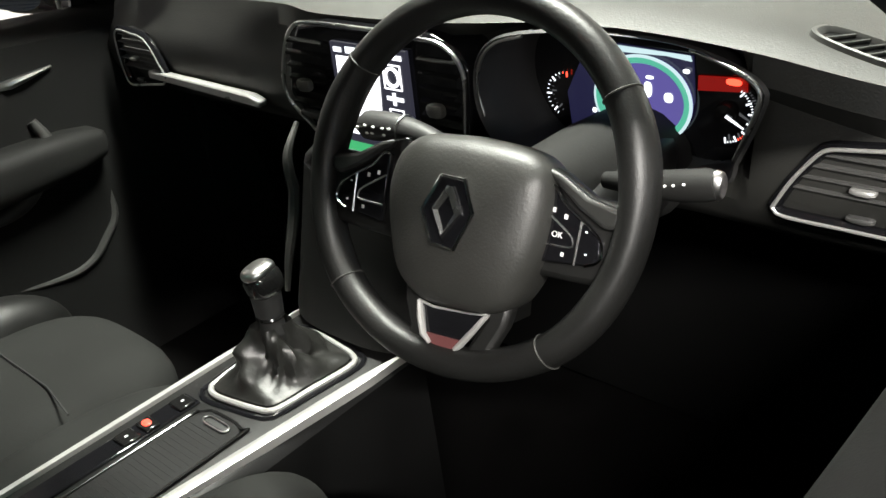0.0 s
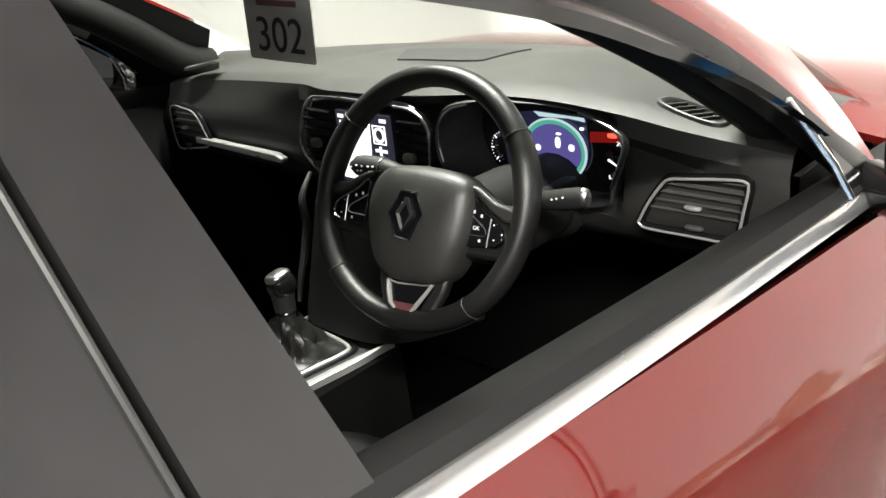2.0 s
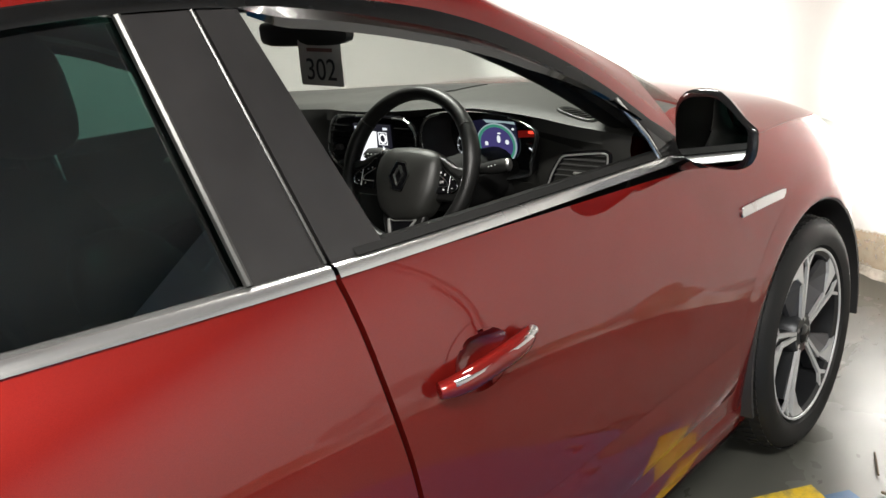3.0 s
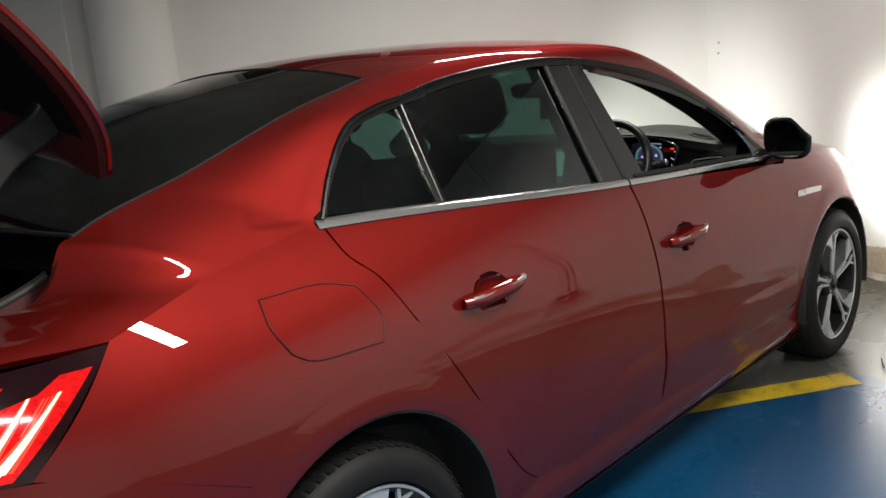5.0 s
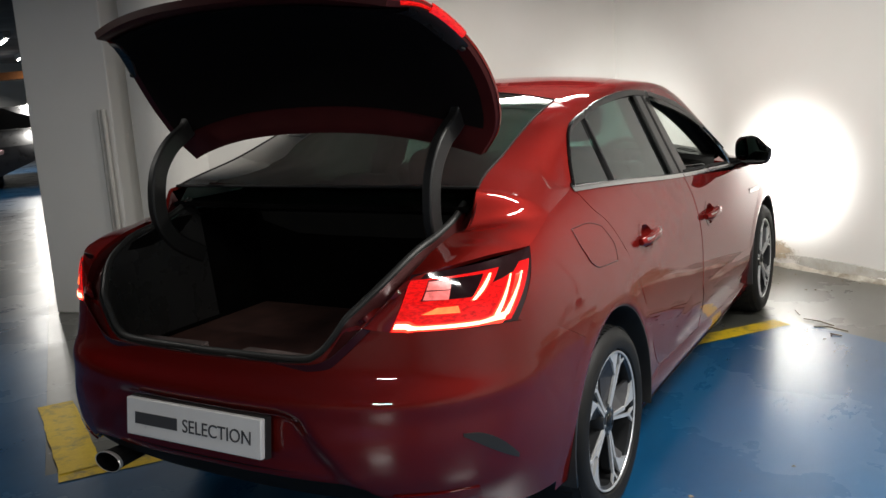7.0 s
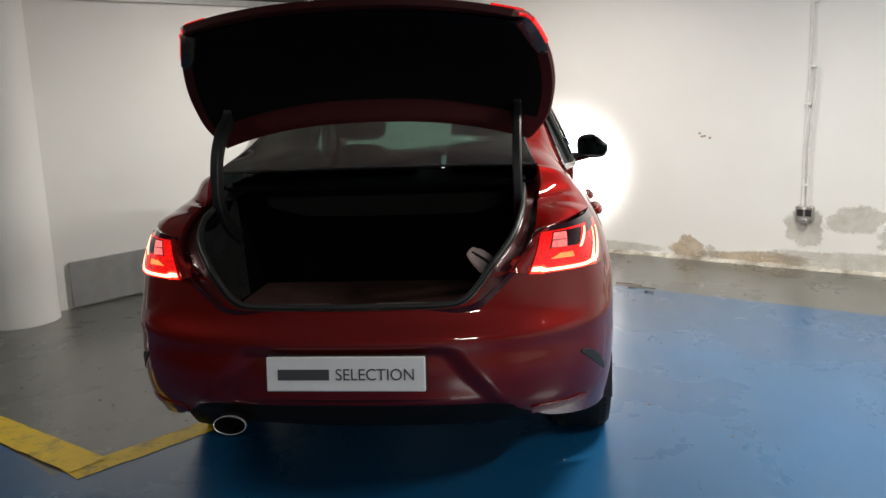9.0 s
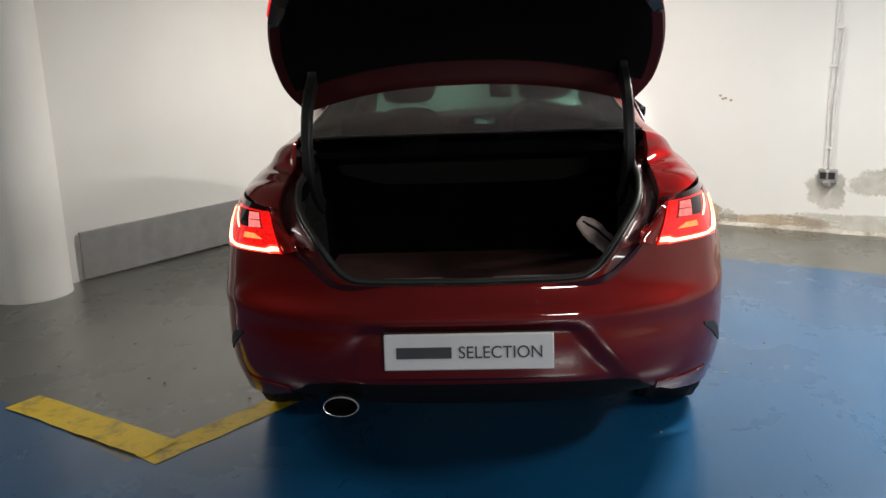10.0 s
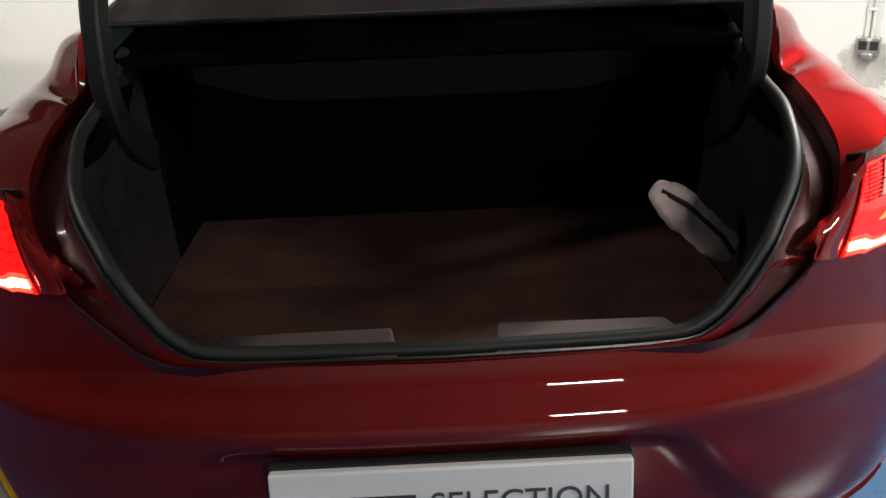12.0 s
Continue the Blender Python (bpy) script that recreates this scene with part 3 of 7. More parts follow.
def door_handle(door, side, y, z, length):
    """A grip with satin top strip before a bowl that is let into the skin."""
    cy, ry, rz = y + 0.005, 0.066, 0.046
    rows = []
    for k, (r, depth) in enumerate([(1.32, 0.0012), (1.0, 0.0012), (0.9, -0.006), (0.7, -0.018), (0.4, -0.026), (0.02, -0.028)]):
        row = []
        for a in np.linspace(0, 2 * math.pi, 40, endpoint=False):
            yy, zz = cy + r * ry * math.cos(a), z + r * rz * math.sin(a)
            row.append((side * (side_x(yy, zz) + depth), yy, zz))
        rows.append(row)
    part("handle_bowl", grid(rows, close_v=True, flip=side > 0), PAINT, door)
    path, radii = [], []
    for t in np.linspace(0, 1, 15):
        yy = y + (t - 0.5) * length
        lift = 0.026 - 0.016 * abs(2 * t - 1) ** 4
        zz = z + 0.006 * t
        path.append((side * (side_x(yy, zz) + lift), yy, zz))
        radii.append(0.0185 * (1 - 0.30 * abs(2 * t - 1) ** 4))
    part("handle", tube(path, radii, 12), PAINT, door, "red pull handle with a bright strip")
    strip = [(p[0] + side * 0.0095, p[1], p[2] + 0.0075) for p in path[1:]]
    return part("handle_strip", tube(strip, [0.0062] * (len(strip) - 2) + [0.007, 0.0085], 10), SATIN, door, "satin chrome strip")


for side in (1, -1):
    # doors
    fd = coons(spline(MID_SEAM, 20) + (G, 0), FRONT_SEAM, [(1.248 + G, 0.30), (1.8, 0.27), (2.37, 0.25)], belt(1.205 + G, 2.262, 0.006), 84, 56)
    front_door = side_skin("front_door", fd, side, car, "red front door with its window wound down", hole=(1.41, 0.800, 0.068, 0.044))
    rd = coons(spline(REAR_SEAM, 30) + (G, 0), spline(MID_SEAM, 20) - (G, 0), [(0.604, 0.325), (0.9, 0.31), (1.244, 0.30)], belt(0.102, 1.201, 0.008), 84, 56)
    rear_door = side_skin("rear_door", rd, side, car, "red rear door with dark tinted window", hole=(0.475, 0.860, 0.068, 0.044))
    door_handle(front_door, side, 1.405, 0.797, 0.215)
    door_handle(rear_door, side, 0.47, 0.857, 0.215)
    # lower door crease, a raised blade above the sill
    for host, y0, y1 in ((rear_door, 0.72, 1.240), (front_door, 1.256, 2.29)):
        rows = []
        for y in np.linspace(y0, y1, 22):
            grow = min(1, (y - 0.70) / 0.35)
            zt = 0.40 + 0.085 * grow - 0.03 * max(0, y - 1.4)
            rows.append([(side * (side_x(y, z) + o * grow), y, z) for z, o in ((zt + 0.012, 0.0004), (zt, 0.0012), (zt - 0.02, 0.0042), (zt - 0.05, 0.0058), (zt - 0.10, 0.0046), (0.335, 0.0008))])
        part("lower_crease", grid(rows, flip=side > 0), PAINT, host)
    # sill
    rows = [[(side * (side_x(y, z) + o), y, z) for z, o in ((0.185, -0.06), (0.19, -0.005), (0.225, 0.006), (0.27, 0.004), (0.32, -0.012))] for y in np.linspace(0.42, 2.40, 24)]
    part("sill", grid(rows, flip=side > 0), PAINT, car)
    rows = [[(side * (side_x(y, z) + o), y, z) for z, o in ((0.15, -0.10), (0.16, -0.02), (0.188, 0.0))] for y in np.linspace(0.42, 2.40, 24)]
    part("sill_skirt", grid(rows, flip=side > 0), BLACK_MATT, car)
    # wing over the rear wheel
    outer = REAR_SEAM[:6] + [(0.05, 0.905), (-0.25, 0.90), (-0.604, 0.828)]
    ring = coons([(0.407, 0.272), (0.60, 0.325)], [(-0.187, 0.651), (-0.465, 0.781), (-0.604, 0.828)], arc(*RA, -7, 122), outer, 60, 12)
    side_skin("rear_wing", ring, side, car, "red rear wing with wheel arch")
    up = coons([(-0.604, 0.828), (-0.51, 0.915), (-0.43, 0.998)], REAR_SEAM[5:-1] + [(0.095, 1.093)], outer[:4:-1], [(-0.43, 0.998), (-0.2, 1.051), (0.0, 1.079), (0.095, 1.093)], 44, 20)
    side_skin("quarter_panel", up, side, car)
    # fuel flap line on the right, on both for balance of the pressing
    if side > 0:
        flap = coons([(-0.115, 0.885), (-0.14, 0.94), (-0.137, 0.992)], [(0.108, 0.845), (0.125, 0.90), (0.09, 0.965)],
                     [(-0.115, 0.885), (-0.06, 0.858), (0.108, 0.845)], [(-0.137, 0.992), (0.0, 0.988), (0.09, 0.965)], 16, 12)
        side_panel("fuel_flap", flap, side, PAINT, car, "red fuel flap", out=0.0015, thick=0.003)
        rim = np.vstack([flap[0], flap[:, -1], flap[-1][::-1], flap[::-1, 0]])
        part("flap_joint", tube([(side_x(y, z) + 0.0012, y, z) for y, z in rim], 0.0019, 6), PAINT_JOINT_SHADE, car)
    # wheel housings
    for cy, cz, r in (RA, FA):
        rows = [[(side * x, cy + r * math.cos(radians(a)), cz + r * math.sin(radians(a))) for a in np.linspace(-12, 192, 26)] for x in (side_x(cy, 0.69) - 0.004, 0.60)]
        part("wheel_housing", grid(rows, flip=side > 0), BLACK_MATT, car, "black wheel arch liner", thick=-0.01)
        lip = [[(side * (side_x(cy + rr * math.cos(radians(a)), cz + rr * math.sin(radians(a))) + o), cy + rr * math.cos(radians(a)), cz + rr * math.sin(radians(a)))
                for a in np.linspace(-7, 187, 40)] for rr, o in ((r + 0.075, 0.0003), (r + 0.045, 0.0016), (r + 0.012, 0.0036), (r - 0.004, 0.0015), (r - 0.006, -0.02))]
        part("arch_lip", grid(lip, flip=side < 0), PAINT, car)
    # front wing
    outer = FRONT_SEAM + [(2.5, 0.905), (2.8, 0.885), (3.15, 0.82), (3.40, 0.70), (3.48, 0.5), (3.46, 0.26)]
    ring = coons([(2.345, 0.27), (2.37, 0.25)], [(3.08, 0.27), (3.46, 0.26)], arc(*FA, 187, -7), outer, 64, 14)
    side_skin("front_wing", ring, side, car, "red front wing with wheel arch")

bxi = curve_at([(-0.90, 0.485), (-0.83, 0.545), (-0.70, 0.583), (-0.56, 0.588), (-0.46, 0.588), (-0.38, 0.582)])
bzi = curve_at([(-0.90, 0.87), (-0.83, 0.938), (-0.70, 1.008), (-0.56, 1.040), (-0.46, 1.072), (-0.38, 1.112)])
bx = curve_at([(-0.90, 0.53), (-0.83, 0.587), (-0.775, 0.610), (-0.67, 0.620), (-0.55, 0.622), (-0.46, 0.627), (-0.42, 0.630), (-0.38, 0.618), (-0.1, 0.572), (0.2, 0.545), (0.45, 0.525)])
bz = curve_at([(-0.90, 0.862), (-0.83, 0.930), (-0.775, 0.972), (-0.67, 1.018), (-0.55, 1.045), (-0.46, 1.062), (-0.44, 1.085), (-0.415, 1.138), (-0.38, 1.152), (-0.1, 1.226), (0.2, 1.318), (0.453, 1.374)])
az = curve_at([(-0.90, 0.855), (-0.86, 0.90), (-0.79, 0.985), (-0.635, 1.003), (-0.43, 0.995), (-0.2, 1.055), (0.098, 1.082), (0.177, 1.191), (0.267, 1.274), (0.371, 1.308), (0.453, 1.323)])
roof_z = curve_at([(0.42, 1.424), (0.6, 1.446), (0.8, 1.458), (1.2, 1.463), (1.5, 1.448), (1.75, 1.41)])
sx = curve_at([(0.453, 0.525), (0.8, 0.546), (1.30, 0.555), (1.55, 0.575), (1.9, 0.635), (2.2, 0.69), (2.40, 0.73)])
sz = curve_at([(0.453, 1.374), (0.62, 1.398), (0.85, 1.415), (1.1, 1.420), (1.30, 1.417), (1.55, 1.391), (1.9, 1.252), (2.2, 1.094), (2.40, 0.975)])


ROOF_CAMBER = 2.2


def rail_bulge(y):
    """Swell of the rail that lets it run into the roof without a crease."""
    slope = ROOF_CAMBER * (roof_z(y) - sz(y)) / sx(y)
    dx, dz = side_x(y, dlo_z(y)) - sx(y), sz(y) - dlo_z(y)
    return (dz - slope * dx) / (math.pi * (0.65 + 0.75 * slope))


def strip_between(ys, a, b, side, bulge, n=12):
    rows = []
    for y in ys:
        (x0, z0), (x1, z1) = a(y), b(y)
        k = bulge(y) if callable(bulge) else bulge
        row = []
        for t in np.linspace(0, 1, n):
            h = k * math.sin(math.pi * t)
            row.append((side * (x0 + (x1 - x0) * t + 0.75 * h), y, z0 + (z1 - z0) * t + 0.65 * h))
        rows.append(row)
    return rows


for side in (1, -1):
    low, high = [], []
    for pa, yb0, yb1, n in ((((-0.882, 0.862), (-0.855, 0.905), (-0.80, 0.978), (-0.635, 1.003), (-0.43, 0.997)), -0.888, -0.60, 26), (((-0.43, 0.997), (-0.2, 1.05), (0.0, 1.078), (0.095, 1.092)), -0.60, -0.20, 44), (((0.095, 1.092), (0.177, 1.191), (0.267, 1.274), (0.371, 1.308), (0.453, 1.323)), -0.20, 0.453, 24)):
        low += [Vector((side_x(y, z), y, z)) for y, z in spline(pa, n)][1 if low else 0:]
        high += [Vector((bx(y), y, bz(y))) for y in np.linspace(yb0, yb1, n)][1 if high else 0:]
    rows = []
    for k, (p, q) in enumerate(zip(low, high)):
        row = []
        for t in np.linspace(0, 1, 44):
            h = min(0.020 + (rail_bulge(0.453) - 0.020) * min(1, max(0, (k - 70) / 20)), 0.10 * (q - p).length) * math.sin(math.pi * t)
            v = p.lerp(q, t) + Vector((0.75 * h, 0, 0.65 * h))
            # a shallow field pressed in beside the quarter window
            foot = v.z - (1.092 + 0.11 * max(0, 0.05 - v.y))
            left = (v.y + 0.080) - 0.62 * (v.z - 1.108)
            v -= Vector((0.75, 0, 0.65)) * 0.0028 * smooth(0, 0.012, foot) * smooth(0, 0.020, left) * (1 - smooth(1.15, 1.25, v.z)) * smooth(0, 0.12, t)
            row.append((side * v.x, v.y, v.z))
        rows.append(row)
    rows += strip_between(np.linspace(0.453, 2.17, 90)[1:], lambda y: (side_x(y, dlo_z(y)), dlo_z(y)), lambda y: (sx(y), sz(y)), side, rail_bulge, 44)
    part("side_frame", grid(rows, flip=side < 0), PAINT, car, "red rear pillar, roof rail and windscreen pillar", thick=0.012)

# the roof between the rails
rows = []
for y in np.linspace(0.453, 1.62, 48):
    row = []
    for a in np.sin(np.linspace(-1, 1, 41) * math.pi / 2):
        bow = 0.03 * (1 - a * a) * max(0, (y - 1.45) / 0.17)
        row.append((sx(y) * a, y + bow, sz(y) + (roof_z(y) - sz(y)) * max(0, 1 - abs(a) ** ROOF_CAMBER)))
    rows.append(row)
part("roof", grid(rows, flip=True), PAINT, car, "glossy red roof", thick=0.012)

# rear glass
rows = []
for t in np.linspace(0, 1, 20):
    y = 0.455 - 0.835 * t
    row = []
    for a in np.linspace(-1, 1, 25):
        bow = (1 - a * a)
        row.append((bx(y) * a, y - (0.01 + 0.07 * t) * bow, bz(y) + (0.052 - 0.040 * t + 0.02 * math.sin(math.pi * t)) * (bow + (1 - t) * (max(0, 1 - abs(a) ** ROOF_CAMBER) - bow))))
    rows.append(row)
part("rear_window", grid(rows), TINT, car, "tinted rear window", thick=0.004)
edge = [Vector(p) + Vector((0, 0, 0.002)) for p in rows[-1]]
part("rear_window_seal", tube(edge, 0.005, 8), RUBBER, car)
part("rear_window_seal", tube([Vector(p) + Vector((0, -0.002, 0)) for p in rows[0]], 0.003, 8), RUBBER, car)
for k in (0, -1):
    part("rear_window_seal", tube([Vector(r[k]) for r in rows], 0.0035, 8), RUBBER, car)
# windscreen
rows = []
for t in np.linspace(0, 1, 18):
    y = 1.60 + 0.80 * t
    rows.append([(sx(y) * a, y + (0.03 + 0.21 * t) * (1 - a * a), sz(y) + (roof_z(1.62) - sz(1.6)) * (1 - a * a) * (1 - 0.9 * t)) for a in np.linspace(-1, 1, 25)])
part("windscreen", grid(rows, flip=True), CLEAR, car, "clear windscreen", thick=0.005)
# bonnet and nose
rows = []
for y in np.linspace(2.42, 3.55, 24):
    e = curve_at([(2.3, 0.905), (2.5, 0.905), (2.8, 0.885), (3.15, 0.82), (3.40, 0.70), (3.56, 0.60)])(y)
    xe = side_x(y, e)
    top = curve_at([(2.4, 0.965), (2.6, 0.99), (3.0, 0.95), (3.3, 0.88), (3.56, 0.70)])(y)
    rows.append([(xe * a, y + 0.10 * (1 - a * a) * (y - 2.42) / 1.1, e + (top - e) * (1 - abs(a) ** 2.6)) for a in np.linspace(-1, 1, 25)])
part("bonnet", grid(rows, flip=True), PAINT, car, "red bonnet", thick=0.012)
rows = []
for z in np.linspace(0.2, 0.72, 12):
    y0 = nose_y(z)
    row = []
    for f in np.linspace(-1, 1, 25):
        u = max(0, 1 - abs(f) ** 2) ** (1 / 2.6)
        row.append((f * 0.80, NOSE0 + u * (y0 - NOSE0) * (1 - 0.03 * abs(f)), z))
    rows.append(row)
part("front_bumper", grid(rows), PAINT, car, "red front bumper", thick=-0.012)
for side in (1, -1):
    bm = bmesh.new()
    bmesh.ops.create_uvsphere(bm, u_segments=20, v_segments=12, radius=1, matrix=Matrix.Translation((side * 0.62, 3.42, 0.69)) @ Matrix.Rotation(radians(-side * 32), 4, "Z") @ Matrix.Diagonal((0.20, 0.07, 0.065, 1)))
    part("headlamp", bm, CLEAR, car, "clear headlamp that shines on the wall")

# ---- the car: rear end ----


def wz(w, z):
    """A place on the wrapped tail: w runs 0 (flank) to 2 (middle)."""
    f85 = (1 - 0.85 ** 3.5) ** (1 / 3)
    u = 0.85 * w if w <= 1 else max(0, 1 - (f85 * (2 - w)) ** 3) ** (1 / 3.5)
    y = REAR0 + u * (rear_y(z) - REAR0)
    x = side_x(-0.15, z) * max(0, 1 - u ** 3.5) ** (1 / 3)
    return x, y


def w_of(y, z):
    u = (REAR0 - y) / (REAR0 - rear_y(z))
    if u <= 0.85:
        return u / 0.85
    f85 = (1 - 0.85 ** 3.5) ** (1 / 3)
    return 2 - max(0, 1 - min(1, u) ** 3.5) ** (1 / 3) / f85


VALANCE = plain("black_valance_plastic", (0.006, 0.006, 0.006), 0.7, bump=0.2, Specular_IOR_Level=0.2)


def tail_relief(x, z):
    """Pressed shape of the bumper: a plate recess, a crease over it and a lip below."""
    ax = abs(x)
    inner = smooth(0.0, 0.095, (0.50 - (z - 0.475) * 0.85) - ax) * (1 - smooth(0.595, 0.640, z))
    crease = 0.009 * math.exp(-((z - 0.66) / 0.035) ** 2)
    lip = 0.007 * math.exp(-((z - 0.445) / 0.03) ** 2) * (1 - smooth(0.42, 0.56, ax))
    return -0.024 * inner + crease + lip


def w_x(x, z):
    """The w of a place on the tail by its x."""
    return 2 - (x / side_x(-0.15, z)) / (1 - 0.85 ** 3.5) ** (1 / 3)


bumper_top = [(w_of(-0.19, 0.651), 0.651), (w_of(-0.465, 0.78), 0.78), (w_of(-0.604, 0.825), 0.825), (w_x(0.597, 0.842), 0.842), (w_x(0.49, 0.857), 0.857),
              (w_x(0.44, 0.81), 0.81), (w_x(0.395, 0.77), 0.77), (w_x(0.32, 0.752), 0.752), (2.0, 0.745)]
bumper_bottom = [(w_of(-0.372, 0.29), 0.29), (0.75, 0.30), (1.0, 0.338), (1.18, 0.405), (1.30, 0.43), (2.0, 0.435)]
arch_edge = [(w_of(y, z), z) for y, z in arc(*RA, 184, 122, 7)]
sheet = coons(arch_edge, [(2.0, 0.435), (2.0, 0.745)], bumper_bottom, bumper_top, 110, 48)
rows = []
for r in sheet:
    row = []
    for w, z in r:
        x, y = wz(w, z)
        o = tail_relief(x, z) * smooth(0.35, 0.9, w)
        n = Vector((0.0 if w > 1.3 else (1.3 - w) / 1.3, -1, 0)).normalized()
        row.append((x + n.x * o, y + n.y * o, z))
    rows.append(row + [(-x, y, z) for x, y, z in row[-2::-1]])
part("rear_bumper", grid(rows), PAINT, car, "red rear bumper", thick=0.01)
for side in (1, -1):
    # lower dark valance
    rows = []
    for z, k in ((0.455, 0.004), (0.40, 0.004), (0.34, 0.03), (0.27, 0.11)):
        row = []
        for w in np.linspace(0.72, 2.0, 44):
            x, y = wz(w, z)
            row.append((side * (x - 0.012) * (1 - k), y + 0.012 + k, z))
        rows.append(row)
    part("rear_valance", grid(rows, flip=side < 0), VALANCE, car, "black lower bumper valance")
    # corner air slot, black, with a painted blade below it
    top_z = curve_at([(-0.80, 0.568), (-0.76, 0.560), (-0.71, 0.527), (-0.65, 0.468)])
    low_z = curve_at([(-0.80, 0.560), (-0.76, 0.526), (-0.71, 0.490), (-0.65, 0.455)])
    rows = []
    for yy in np.linspace(-0.80, -0.65, 14):
        row = []
        for a in np.linspace(0, 1, 6):
            zz = low_z(yy) + (top_z(yy) - low_z(yy)) * a
            x, y = wz(w_of(yy, zz), zz)
            o = tail_relief(x, zz) * smooth(0.35, 0.9, w_of(yy, zz))
            row.append((side * (x + 0.0025 + 0.6 * max(0, o)), y - 0.0025 - 0.7 * max(0, o), zz))
        rows.append(row)
    part("corner_slot", grid(rows, flip=side > 0), BLACK_MATT, car, "black air slot in the bumper corner", thick=-0.004)
    # reflector low in the bumper
    rows = [[(side * (wz(w, z)[0] + 0.002), wz(w, z)[1] - 0.006, z) for w in np.linspace(0.86, 1.12, 8)] for z in (0.375, 0.39, 0.405)]
    part("reflector", grid(rows, flip=side > 0), Mat("red_reflector").set(Base_Color=(0.12, 0.004, 0.004), Roughness=0.2).m, car, "red reflector", thick=-0.006)

LAMP_RED_MAT = Mat("red_lamp_lens")
facets = LAMP_RED_MAT.noise(70, 4, 0.65, stretch=(1, 1, 2.5))
LAMP_RED_MAT.set(Base_Color=(0.35, 0.004, 0.005), Roughness=0.08, Coat_Weight=1.0, Emission_Color=(1.0, 0.010, 0.008, 1), Emission_Strength=LAMP_RED_MAT.ramp(facets, (0.3, 0.25), (0.75, 1.0)))
LAMP_RED = LAMP_RED_MAT.m


def lit(name, color, low, high, scale=55):
    """A lit guide whose glow is uneven along it."""
    m = Mat(name)
    m.set(Base_Color=(0.4, 0.02, 0.015), Roughness=0.2, Emission_Color=(*color, 1))
    gain = m.nt.nodes.new("ShaderNodeMath")
    gain.operation = "MULTIPLY_ADD"
    m.nt.links.new(m.noise(scale, 4, 0.6), gain.inputs[0])
    gain.inputs[1].default_value, gain.inputs[2].default_value = 2 * (high - low), low - 0.5 * (high - low)
    m.set(Emission_Strength=gain.outputs[0])
    return m.m


LAMP_HALO = lit("red_hot_lamp_guide", (1.0, 0.035, 0.018), 1.6, 3.2)
LAMP_HOT = lit("lit_lamp_guide", (1.0, 0.30, 0.16), 4.5, 9.0)
LAMP_AMBER = lit("lit_amber_patch", (1.0, 0.13, 0.035), 1.4, 2.6)
LAMP_BACKED = lit("reversing_lens_lit_red", (1.0, 0.24, 0.22), 0.4, 0.95, 90)
LAMP_DARK = plain("smoked_lamp_lens", (0.018, 0.004, 0.005), 0.08, bump=0.0, Coat_Weight=1.0)
LAMP_CLEAR = plain("clear_ribbed_lens", (0.42, 0.27, 0.27), 0.16, 0.2, bump=0.3, grain=160, amount=0.3)


def tail_sheet(side, corners, n=16, k=8, out=0.004):
    """A patch of the tail between four corners (w, z), counted round from the outer bottom."""
    a, b, c, d = corners
    rows = []
    for v in np.linspace(0, 1, k):
        row = []
        for u in np.linspace(0, 1, n):
            w = (1 - v) * ((1 - u) * a[0] + u * b[0]) + v * ((1 - u) * d[0] + u * c[0])
            z = (1 - v) * ((1 - u) * a[1] + u * b[1]) + v * ((1 - u) * d[1] + u * c[1])
            x, y = wz(w, z)
            nrm = Vector((max(0.0, 1.35 - w), -max(0.35, w), 0)).normalized()
            row.append((side * (x + nrm.x * out), y + nrm.y * out, z))
        rows.append(row)
    return grid(rows, flip=side > 0)


